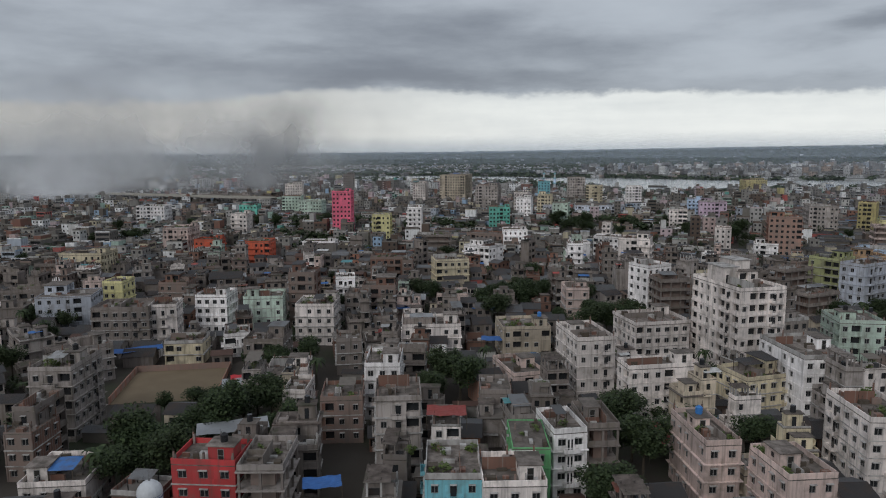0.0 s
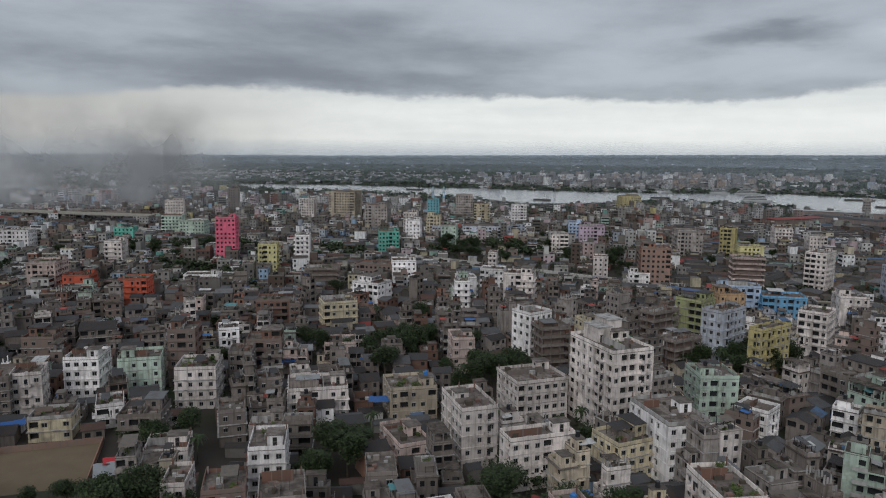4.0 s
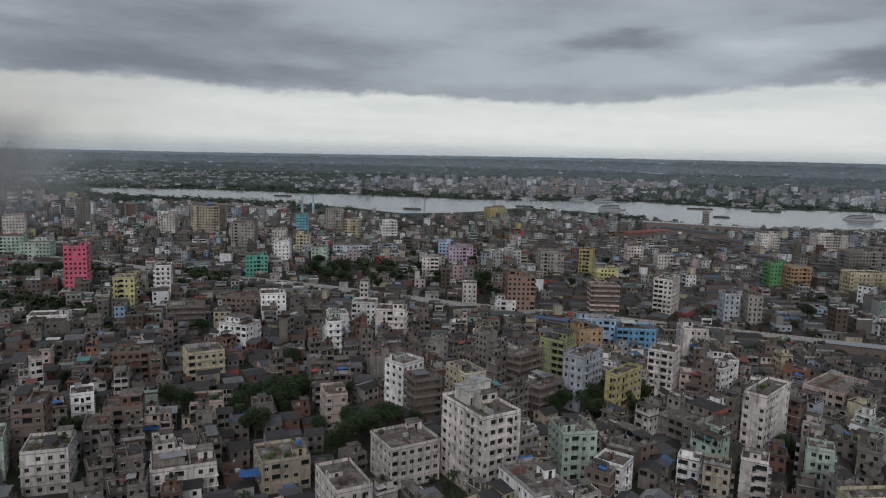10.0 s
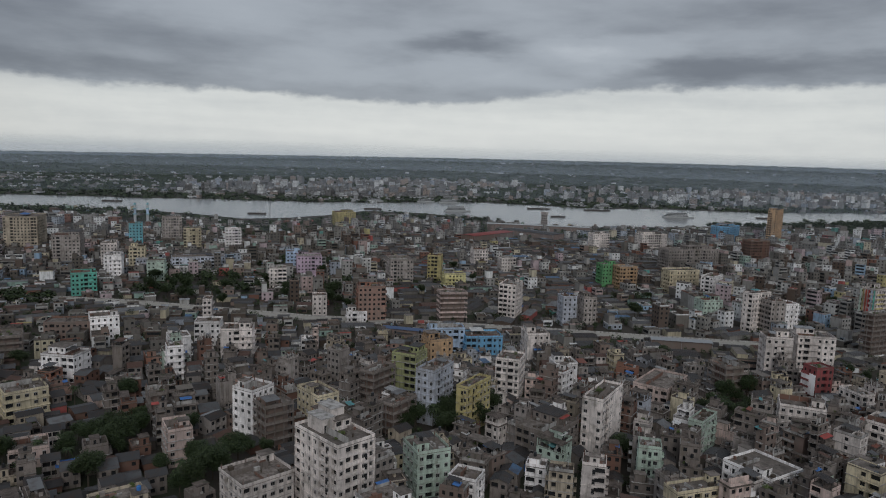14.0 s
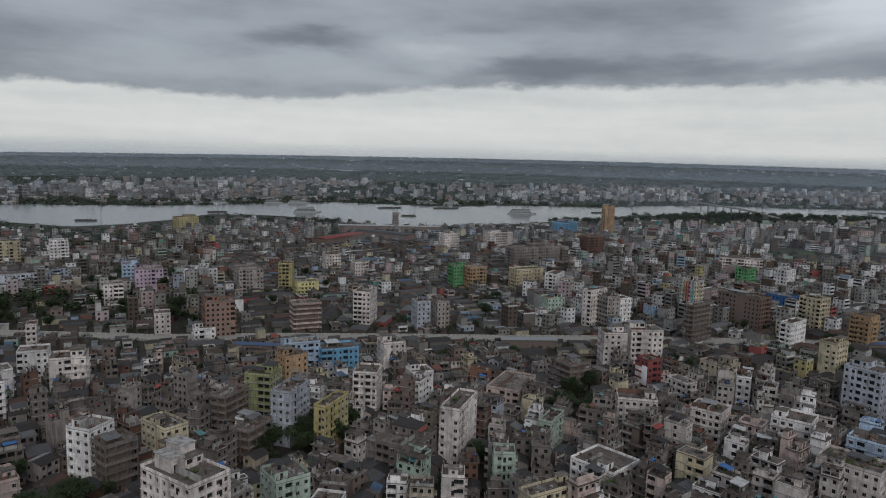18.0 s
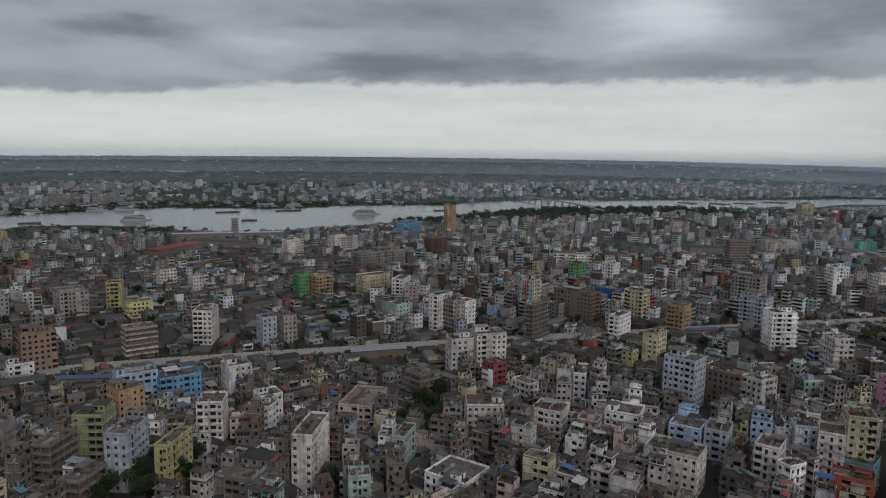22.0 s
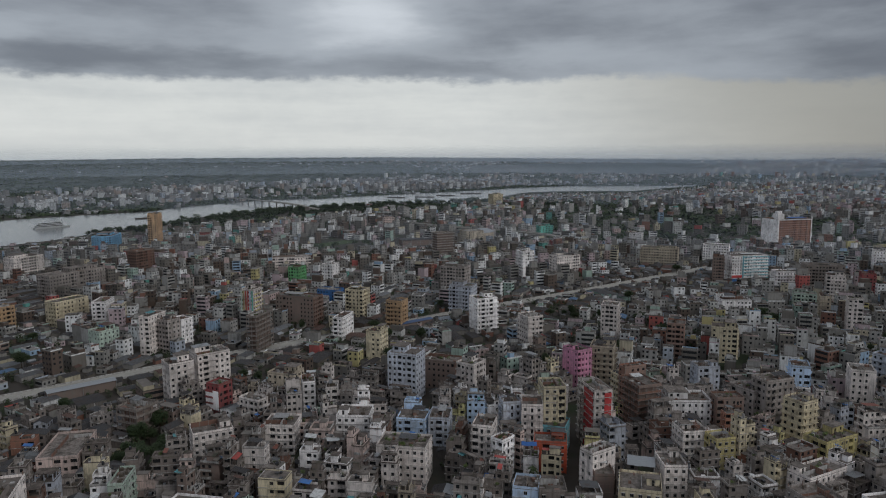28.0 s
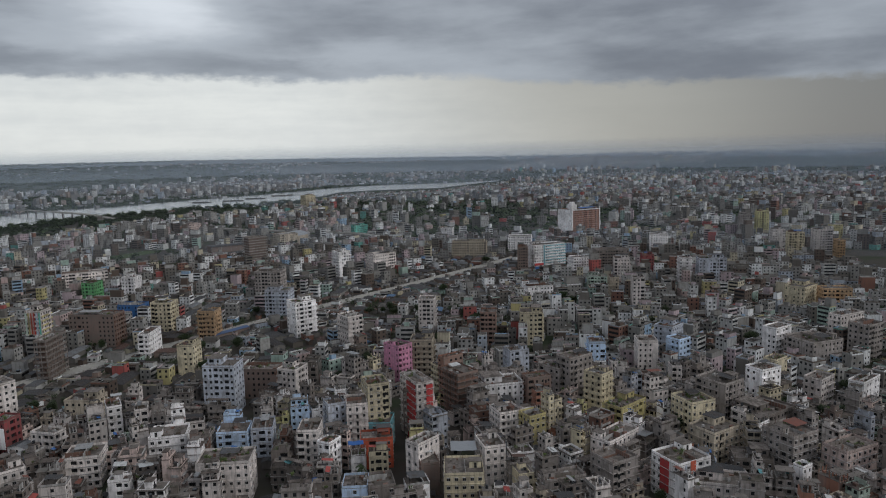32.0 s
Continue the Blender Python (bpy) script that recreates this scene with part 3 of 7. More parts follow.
def leaf_cloud(s, x, y, z, rx, rz, count, size, rng):
    """Leaf clumps strewn over and through a lumpy volume."""
    lobes = [(rng.uniform(-0.55, 0.55) * rx, rng.uniform(-0.55, 0.55) * rx, rng.uniform(-0.35, 0.45) * rz, rng.uniform(0.38, 0.62)) for _ in range(10)]
    for _ in range(count):
        lx, ly, lz, lr = rng.choice(lobes)
        a, u = rng.uniform(0, 6.283), rng.uniform(-1, 1)
        q = math.sqrt(1 - u * u)
        r = lr * rng.uniform(0.5, 1.16)
        cx, cy, cz = x + lx + q * math.cos(a) * r * rx, y + ly + q * math.sin(a) * r * rx, z + lz + u * r * rz
        b, t = rng.uniform(0, 6.283), rng.uniform(-0.9, 0.9)
        e = size * rng.uniform(0.5, 1.25)
        ax, ay, az = e * math.cos(b), e * math.sin(b), e * t * 0.5
        bx, by, bz = -e * math.sin(b) * 0.7, e * math.cos(b) * 0.7, e * rng.uniform(-0.7, 0.7)
        n = len(s.v)
        s.v += ((cx - ax, cy - ay, cz - az), (cx + bx, cy + by, cz + bz), (cx + ax, cy + ay, cz + az), (cx - bx, cy - by, cz - bz))
        s.f.append((n, n + 1, n + 2, n + 3))
        s.k.append(0)


def tree_meshes(seed, rx, rz, trunk, count, size):
    rng = random.Random(seed)
    t, c = Shape(), Shape()
    t.tube(0, 0, -0.2, trunk, 0.028 * rx + 0.16, 0.018 * rx + 0.1, 7)
    for k in range(5):
        a = k * 1.3 + rng.random()
        x, y = 0.45 * rx * math.cos(a), 0.45 * rx * math.sin(a)
        n = len(t.v)
        w = 0.09
        t.v += ((-w, 0, trunk * 0.8), (w, 0, trunk * 0.8), (0, w, trunk * 0.85), (x - w * 0.4, y, trunk + rz * 0.8), (x + w * 0.4, y, trunk + rz * 0.8), (x, y + w * 0.4, trunk + rz * 0.85))
        t.f += [(n, n + 1, n + 4, n + 3), (n + 1, n + 2, n + 5, n + 4), (n + 2, n, n + 3, n + 5)]
        t.k += [0, 0, 0]
    leaf_cloud(c, 0, 0, trunk + rz * 0.75, rx, rz, count, size, rng)
    return t.mesh("trunk", BARK), c.mesh("crown", LEAF)


TREES = [tree_meshes(k, rx, rz, tr, int(n * 1.25), 0.27) for k, (rx, rz, tr, n) in enumerate(((4.4, 3.2, 4.5, 3600), (5.4, 3.8, 5.5, 4600), (3.4, 3.0, 3.5, 2400), (4.0, 4.2, 5.0, 3600)))]


def palm_meshes():
    rng = random.Random(5)
    t, c = Shape(), Shape()
    t.tube(0, 0, -0.2, 8.5, 0.2, 0.12, 7)
    for k in range(17):
        a, up = k * 0.83, rng.uniform(-0.2, 1.1)
        px, pz, w = 0.0, 8.4, 0.12
        for j in range(5):
            qx, qz = px + 0.62, pz + 0.42 * up - 0.17 * j * j * 0.5
            w2 = (0.42, 0.5, 0.4, 0.24, 0.05)[j]
            pts = [(px, -w, pz - 0.1), (px, w, pz - 0.1), (qx, w2, qz - 0.1), (qx, -w2, qz - 0.1)]
            c.quad(*((x * math.cos(a) - y * math.sin(a), x * math.sin(a) + y * math.cos(a), z) for x, y, z in pts))
            px, pz, w = qx, qz, w2
    return t.mesh("trunk", BARK), c.mesh("crown", LEAF)


PALM = palm_meshes()


def tree(x, y, size=1.0, kind=0, z=0.0):
    rng = random.Random(int(x * 13 + y * 7))
    claim(x, y, 5 * size, 5 * size, 0)
    root = empty("palm_tree" if kind == 9 else "tree", x, y, z, rng.uniform(0, 360))
    root.scale = (size, size, size * rng.uniform(0.85, 1.15))
    a, b = PALM if kind == 9 else TREES[kind % 4]
    part("trunk", a, None, root)
    part("crown", b, None, root)
    tagged(root, "tall coconut palm with drooping fronds between houses" if kind == 9 else "dark green broadleaf tree with a dense crown between houses", "tree", "city trees")
    return root


GARDEN = Shape()


def roof_garden(x, y, z, w, d, yaw, rng, thick=1.0):
    """Shrubs and climbers in pots on a roof, gathered into one mass of foliage."""
    ca, sa = math.cos(radians(yaw)), math.sin(radians(yaw))
    for _ in range(max(2, int(w * d * 0.12 * thick))):
        u, v = rng.uniform(-w / 2, w / 2), rng.uniform(-d / 2, d / 2)
        r = rng.uniform(0.5, 1.2)
        leaf_cloud(GARDEN, x + u * ca - v * sa, y + u * sa + v * ca, z + r * 0.6, r, r * 0.9, int(70 * r), 0.24, rng)


YAWS = []
SIZE_WORD = {1: "one-storey", 2: "two-storey", 3: "three-storey", 4: "four-storey", 5: "five-storey", 6: "six-storey", 7: "seven-storey", 8: "eight-storey", 9: "nine-storey", 10: "ten-storey"}


def panel(root, side, u0, u1, z0, z1, paint, w, d, label=""):
    """A painted strip or panel, a hand proud of a house's wall. side: f the front, l the left-hand wall."""
    s = Shape()
    if side == "f":
        s.box(u0, -d / 2 - 0.1, z0, u1, -d / 2 + 0.01, z1)
    else:
        s.box(-w / 2 - 0.1, u0, z0, -w / 2 + 0.01, u1, z1)
    part("panel", s, WALL[paint], root, label or f"{WORD[paint]} panel")


def short(label):
    """At most twelve words."""
    return " ".join(label.split()[:12]).removesuffix(" a").removesuffix(" with").removesuffix(" from").removesuffix(" under").removesuffix(" the").removesuffix(" rising")


def house(x, y, w, d, floors, yaw, paint="concrete", also="", split=True, blank=0.0, note=""):
    """A city house on a footprint w by d round (x, y). also: b balconies, g roof garden, s stair room, t tank, c bare columns on the roof,
    f unfinished frame, r no parapet, T tin roof, P painted parapet, m second colour on the top storey."""
    rng = random.Random(int(x * 31 + y * 17) + floors)
    claim(x, y, w, d, yaw, 0.6)
    YAWS.append((x, y, yaw))
    root = empty("unfinished_building" if "f" in also else "tin_roofed_house" if "T" in also else "apartment_building" if floors > 4 else "house", x, y, 0, yaw)
    height = floors * STOREY
    mat = WALL[paint]
    label = f"{SIZE_WORD.get(floors, 'tall')} {WORD[paint]} house"
    if "f" in also:
        label = f"unfinished {SIZE_WORD.get(floors, 'tall')} {WORD[paint]} frame building with open floors"
        nx, ny = max(2, round(w / 4)), max(2, round(d / 4))
        for i in range(nx + 1):
            for j in range(ny + 1):
                px, py = -w / 2 + 0.2 + i * (w - 0.4) / nx, -d / 2 + 0.2 + j * (d - 0.4) / ny
                if i in (0, nx) or j in (0, ny):
                    col = Shape()
                    col.box(px - 0.18, py - 0.18, 0, px + 0.18, py + 0.18, height + (1.1 if "c" in also else 0))
                    part("column", col, WALL["concrete"], root)
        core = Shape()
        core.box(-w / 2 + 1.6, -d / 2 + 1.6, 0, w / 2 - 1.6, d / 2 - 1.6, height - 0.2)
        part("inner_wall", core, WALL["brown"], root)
        for k in range(1, floors + 1):
            sl = Shape()
            sl.box(-w / 2 - 0.25, -d / 2 - 0.25, k * STOREY - 0.22, w / 2 + 0.25, d / 2 + 0.25, k * STOREY)
            if rng.random() < 0.75 and k < floors:
                sl.box(-w / 2, -d / 2, k * STOREY, w / 2, -d / 2 + 0.12, k * STOREY + 0.85)
                sl.box(-w / 2, -d / 2 + 0.12, k * STOREY, -w / 2 + 0.12, d / 2, k * STOREY + 0.85)
            part("floor_slab", sl, WALL[paint], root)
    else:
        sh, spots = Shape(), []
        bal = None
        for (ox, oy, ux, uy, ln) in ((-w / 2, -d / 2, 1, 0, w), (w / 2, -d / 2, 0, 1, d), (w / 2, d / 2, -1, 0, w), (-w / 2, d / 2, 0, -1, d)):
            nx, ny = uy * math.cos(radians(yaw)) + ux * math.sin(radians(yaw)), uy * math.sin(radians(yaw)) - ux * math.cos(radians(yaw))
            facade(sh, ox, oy, ux, uy, ln, floors, rng, blank if ln < 30 else 0, not split or nx * x + ny * y > 0.25 * math.hypot(x, y), spots)
        if split and rng.random() < 0.65:
            for side in range(4):
                ln, off = (w, d / 2) if side % 2 == 0 else (d, w / 2)
                n = max(1, round(ln / 2.9))
                every = rng.choice((1, 2, 2))
                for k in range(0, n + 1, every):
                    u = min(max(-ln / 2 + k * ln / n, -ln / 2 + 0.13), ln / 2 - 0.13)
                    if side % 2 == 0:
                        v = -off if side == 0 else off
                        sh.box(u - 0.13, v - 0.1, 0, u + 0.13, v + 0.1, height)
                    else:
                        v = off if side == 1 else -off
                        sh.box(v - 0.1, u - 0.13, 0, v + 0.1, u + 0.13, height)
        if not split:
            bands(sh, w, d, floors, rng, 0.55)
        part("wall", sh, (mat, PANE_AND_SHADE), root)
        proud, trim = rng.choice((0.1, 0.15, 0.3, 0.45)), TRIM if rng.random() < 0.5 else mat
        for k in range(1, floors):
            if "n" not in also and split:
                lg = Shape()
                lg.box(-w / 2 - proud, -d / 2 - proud, k * STOREY - 0.1, w / 2 + proud, d / 2 + proud, k * STOREY + 0.06)
                part("ledge", lg, trim, root)
        for px, py, pz, turn, ww in spots:
            o = part("window", WINDOW, None, root)
            o.matrix_basis = pose(px, py, pz, 0, 0, turn) @ Matrix.Diagonal((ww, 1, 1, 1))
        if "b" in also:
            label += " with balconies"
            mesh = balcony_for(paint)
            sides = [(0, -d / 2, 0, w), (-w / 2, 0, -90, d), (w / 2, 0, 90, d)]
            for bx, by, turn, ln in (sides if "B" in also else sides[: 1 + (rng.random() < 0.5)]):
                spot = ln * rng.choice((-0.26, 0.26)) if ln > 9 else 0
                for k in range(1, floors):
                    o = part("balcony", mesh, None, root)
                    if turn == 0:
                        o.matrix_basis = pose(bx + spot, by, k * STOREY, 0, 0, turn)
                    else:
                        o.matrix_basis = pose(bx, by + spot, k * STOREY, 0, 0, turn)
    top = root
    if "T" in also:
        label += " under a rusty tin roof"
        rf = Shape()
        x0, y0, h1 = w / 2 + 0.5, d / 2 + 0.5, 0.16 * d
        rf.quad((-x0, -y0, height), (x0, -y0, height), (x0, 0, height + h1), (-x0, 0, height + h1))
        rf.quad((x0, y0, height), (-x0, y0, height), (-x0, 0, height + h1), (x0, 0, height + h1))
        rf.quad((-x0, 0, height + h1 + 0.01), (-x0, y0, height + 0.01), (-x0, -y0, height + 0.01), (-x0, -y0, height))
        part("tin_roof", rf, TIN, root)
    else:
        rp = parapet_shape(w, d, 0.25 if "r" in also else PARAPET, 0.25 if "o" in also else 0.02)
        o = part("roof", rp, (ROOF, TRIM if "P" in also else mat), root)
        o.location = (0, 0, height + 0.16)
        deckz = height + 0.16
        ca, sa = math.cos(radians(yaw)), math.sin(radians(yaw))
        W = lambda u, v: (x + u * ca - v * sa, y + u * sa + v * ca)
        su = sv = None
        if "s" in also:
            sw, sd = min(w * 0.42, rng.uniform(3, 4.6)), min(d * 0.42, rng.uniform(3, 4.6))
            su, sv = rng.choice((-1, 1)) * (w / 2 - sw / 2 - 0.6), rng.choice((-0.6, 0, 1)) * (d / 2 - sd / 2 - 0.6)
            o = part("stair_room", stair_shape(sw, sd), (mat, ROOF, PANE_AND_SHADE), root)
            o.location = (su, sv, deckz)
            part("door", DOOR, None, o, "roof door with a shade-black panel").location = (0, -sd / 2, 0)
            if "t" in also:
                water_tank(*W(su, sv), deckz + 2.65, rng)
        elif "t" in also:
            water_tank(*W(rng.uniform(-0.3, 0.3) * w, rng.uniform(-0.3, 0.3) * d), deckz, rng)
        if "c" in also and "f" not in also:
            label += " with bare columns rising from the roof"
            for i in range(3):
                for j in range(2 + (d > 11)):
                    st = Shape()
                    st.box(-0.15, -0.15, 0, 0.15, 0.15, rng.uniform(1.2, 2.2))
                    o = part("column", st, WALL["concrete"], root)
                    o.location = (-w / 2 + 0.5 + i * (w - 1) / 2, -d / 2 + 0.5 + j * (d - 1) / (1 + (d > 11)), deckz)
        clutter = Shape()
        for _ in range(rng.randrange(7, 17)):
            g, q, e = rng.uniform(0.25, 1.9), rng.uniform(0.25, 1.4), rng.choice((0.25, 0.4, 0.7, 1.1))
            u, v = rng.uniform(-0.46, 0.46) * (w - 1), rng.uniform(-0.46, 0.46) * (d - 1)
            clutter.box(u - g / 2, v - q / 2, 0, u + g / 2, v + q / 2, e, rng.randrange(4))
        if rng.random() < 0.55:
            for i in range(2 + (w > 9)):
                for j in range(2):
                    u, v, e = -w / 2 + 0.35 + i * (w - 0.7) / (1 + (w > 9)), (j - 0.5) * (d - 0.7), rng.uniform(1.2, 2.1)
                    clutter.box(u - 0.13, v - 0.13, 0, u + 0.13, v + 0.13, e, 1)
                    for a, b in ((-0.09, -0.09), (0.09, 0.09), (0.09, -0.09)):
                        clutter.box(u + a - 0.015, v + b - 0.015, e, u + a + 0.015, v + b + 0.015, e + rng.uniform(0.4, 0.9), 3)
        for _ in range(rng.randrange(3)):
            u, v = rng.uniform(-0.4, 0.4) * w, rng.uniform(-0.3, 0.3) * d
            clutter.box(u - 0.03, v - 0.03, 0, u + 0.03, v + 0.03, rng.uniform(2, 3.4), 3)
        if rng.random() < 0.6:
            v = rng.uniform(-0.3, 0.3) * d
            clutter.box(-w / 2 + 0.3, v, 0, w * rng.uniform(-0.1, 0.45), v + 0.13, rng.uniform(0.7, 2.3), rng.choice((0, 1, 2)))
        if rng.random() < 0.5:
            u = rng.uniform(-0.3, 0.3) * w
            clutter.box(u, -d / 2 + 0.3, 0, u + 0.13, d * rng.uniform(-0.1, 0.45), rng.uniform(0.7, 2.3), rng.choice((0, 1, 2)))
        if rng.random() < 0.45:
            u, v, g, q, e = rng.uniform(-0.25, 0.25) * w, rng.uniform(-0.25, 0.25) * d, w * rng.uniform(0.12, 0.26), d * rng.uniform(0.12, 0.26), rng.uniform(1.9, 2.4)
            clutter.quad((u - g, v - q, e), (u + g, v - q, e), (u + g, v + q, e + 0.4), (u - g, v + q, e + 0.4), rng.choice((4, 4, 5)))
            for i, j in ((-1, -1), (1, -1), (1, 1), (-1, 1)):
                clutter.box(u + i * g * 0.92 - 0.06, v + j * q * 0.92 - 0.06, 0, u + i * g * 0.92 + 0.06, v + j * q * 0.92 + 0.06, e + 0.2 + 0.16 * j, 3)
        o = part("roof_clutter", clutter, (TRIM, WALL["brown"], WALL["concrete"], BARK, TIN, SHEETS), root, "bricks, stubs and odds on the roof")
        o["kind"] = "stuff"
        o.location = (0, 0, deckz)
        if w > 8.5 and d > 8.5 and "s" not in also and "f" not in also and rng.random() < 0.55:
            pw, pd = w * rng.uniform(0.35, 0.55), d * rng.uniform(0.4, 0.75)
            ph = Shape()
            for ox, oy, ux, uy, ln in ((-pw / 2, -pd / 2, 1, 0, pw), (pw / 2, -pd / 2, 0, 1, pd), (pw / 2, pd / 2, -1, 0, pw), (-pw / 2, pd / 2, 0, -1, pd)):
                facade(ph, ox, oy, ux, uy, ln, 1, rng)
            lid = 2 if rng.random() < 0.5 else 3
            ph.box(-pw / 2 - 0.35, -pd / 2 - 0.35, STOREY, pw / 2 + 0.35, pd / 2 + 0.35, STOREY + 0.14, lid)
            o = part("roof_room", ph, (mat, PANE_AND_SHADE, ROOF, TIN), root)
            o.location = (rng.choice((-1, 1)) * (w - pw) * 0.38, (d - pd) * 0.4, deckz)
        if "g" in also:
            label += " with a roof garden"
            roof_garden(x, y, deckz, w - 1.2, d - 1.2, yaw, rng)
        elif rng.random() < 0.4:
            roof_garden(x, y, deckz, w * 0.6, d * 0.6, yaw, rng, 0.45)
    tagged(root, (note or short(label)), "house", "city houses")
    return root

# ---- ground, river, roads ----


def smooth(a, b, v):
    v = min(1, max(0, (v - a) / (b - a)))
    return v * v * (3 - 2 * v)


def rim(az):
    return float(np.interp(az, (-180, -90, -35, 0, 15, 30, 45, 60, 75, 90, 105, 130, 180), (50, 34, 32, 40, 56, 74, 88, 96, 95, 82, 70, 64, 56)))


def land(x, y):
    r = math.hypot(x, y)
    return rim(math.degrees(math.atan2(x, y))) * smooth(2740, 4900, r)


gs = Shape()
radii = (0.0, 60, 150, 300, 500, 800, 1200, 1700, 2300, 2740, 2840, 2940, 3040, 3140, 3240, 3340, 3700, 4100, 4500, 4930)
SEG = 120
gs.v.append((0, 0, 0))
for r in radii[1:]:
    for k in range(SEG):
        x, y = r * math.sin(6.283185 * k / SEG), r * math.cos(6.283185 * k / SEG)
        gs.v.append((x, y, land(x, y)))
for k in range(SEG):
    j = (k + 1) % SEG
    gs.f.append((0, 1 + j, 1 + k))
    for q in range(len(radii) - 2):
        a, b = 1 + q * SEG, 1 + (q + 1) * SEG
        gs.f.append((a + k, a + j, b + j, b + k))
ground = tagged(new("ground", gs.mesh("ground", GROUND)), "dark bare earth ground under a dense city, green fields far off", "ground", kind="structure")

NEAR_BANK = ((-236, 1610), (-164, 1440), (-76, 1387), (12, 1346), (100, 1293), (183, 1217), (257, 1124), (300, 1043), (372, 1043), (470, 1080), (548, 1140), (624, 1080), (661, 997), (665, 924), (700, 844), (765, 793), (824, 789), (926, 756), (1004, 750), (1123, 730), (1388, 714), (1426, 670), (1506, 640), (1588, 579), (1687, 486), (1751, 437), (1800, 309), (1864, 248), (1972, 192), (2264, 120), (2330, 30), (2370, -225), (2640, -396), (2780, -505))
FAR_BANK = ((-238, 1624), (-187, 1632), (-88, 1621), (15, 1610), (121, 1561), (225, 1495), (334, 1463), (436, 1398), (543, 1349), (636, 1325), (700, 1316), (811, 1314), (921, 1286), (992, 1200), (1053, 1110), (1128, 1079), (1209, 1069), (1414, 918), (1700, 860), (1815, 794), (1879, 682), (1959, 637), (2022, 580), (2089, 519), (2238, 382), (2451, 226), (2580, 138), (2660, 34), (2700, -79), (2720, -276), (2830, -515))


def bank_range(line):
    """Azimuths and distances of a bank from the centre of the plan."""
    return [math.atan2(a, b) for a, b in line], [math.hypot(a, b) for a, b in line]


NB, FB = bank_range(NEAR_BANK), bank_range(FAR_BANK)


def water_sheet(name, azimuths, near, far, label):
    """A stretch of water between two banks given by distance."""
    ws = Shape()
    row = [[(r * math.sin(a), r * math.cos(a)) for r in (near(a), far(a))] for a in azimuths]
    for (a, d), (b, c) in zip(row, row[1:]):
        ws.quad(*((*p, land(*p) + 0.35) for p in (a, b, c, d)))
    return tagged(new(name, ws.mesh(name, WATER)), label, "river", kind="structure")


AZ = np.linspace(NB[0][0], NB[0][-1], 150)
water_sheet("river", AZ, lambda a: float(np.interp(a, *NB)), lambda a: float(np.interp(a, *FB)), "wide grey river with a rippled surface under an overcast sky")
water_sheet("river_far_reach", np.linspace(radians(102.2), radians(107.2), 12), lambda a: 2860 + (math.degrees(a) - 102.2) * 95, lambda a: 2960 + (math.degrees(a) - 102.2) * 110, "far grey reach of the river in the haze")

ROAD_LINE = ((-238, 750), (-156, 685), (-75, 621), (-10, 561), (70, 500), (160, 412), (225, 365), (286, 315), (325, 281), (375, 240), (431, 189), (500, 125), (546, 85), (645, -12), (764, -121), (806, -158))


def along(line, step):
    """Points and headings every few metres of a line."""
    out = []
    for (x0, y0), (x1, y1) in zip(line, line[1:]):
        n = max(1, int(math.hypot(x1 - x0, y1 - y0) / step))
        out += [(x0 + (x1 - x0) * k / n, y0 + (y1 - y0) * k / n, math.degrees(math.atan2(y1 - y0, x1 - x0)), math.hypot(x1 - x0, y1 - y0) / n) for k in range(n)]
    return out


def ribbon(name, line, half, z, mat, kerb, label):
    """A road with raised kerbs on both sides."""
    s = Shape()
    side = []
    for k, p in enumerate(line):
        a, b = line[max(0, k - 1)], line[min(len(line) - 1, k + 1)]
        ln = math.hypot(b[0] - a[0], b[1] - a[1])
        side.append(((b[1] - a[1]) / ln, -(b[0] - a[0]) / ln))
    P = lambda k, o, h: (line[k][0] + side[k][0] * o, line[k][1] + side[k][1] * o, z + h)
    for k in range(len(line) - 1):
        s.quad(P(k, half, 0), P(k + 1, half, 0), P(k + 1, -half, 0), P(k, -half, 0), 0)
        if kerb:
            for sg in (1, -1):
                a, b = sg * half, sg * (half + 0.35)
                s.quad(P(k, a, 0), P(k + 1, a, 0), P(k + 1, a, kerb), P(k, a, kerb), 1)
                s.quad(P(k, a, kerb), P(k + 1, a, kerb), P(k + 1, b, kerb), P(k, b, kerb), 1)
                s.quad(P(k, b, kerb), P(k + 1, b, kerb), P(k + 1, b, -z), P(k, b, -z), 1)
    for x, y, yaw, ln in along(line, 6):
        claim(x, y, ln + 2, 2 * half + 2, yaw)
    return tagged(new(name, s.mesh(name, mat, TRIM)), label, "road", kind="structure")


ribbon("road", ROAD_LINE, 5.2, 0.5, ROAD, 0.75, "pale concrete road with low side walls running through the city")
STREETS = (
    ((251, 53), (329, 71), (408, 89)),
    ((245, 2), (300, -1), (355, -4)),
    ((262, 114), (287, 124), (311, 133)),
    ((241, -31), (328, -20), (415, -9)),
    ((-18, 115), (-32, 182), (-47, 250)),
)
for k, line in enumerate(STREETS):
    ribbon(f"street_{k + 1}", line, 1.7, 0.06, GROUND, 0.0, "narrow dusty street between houses")


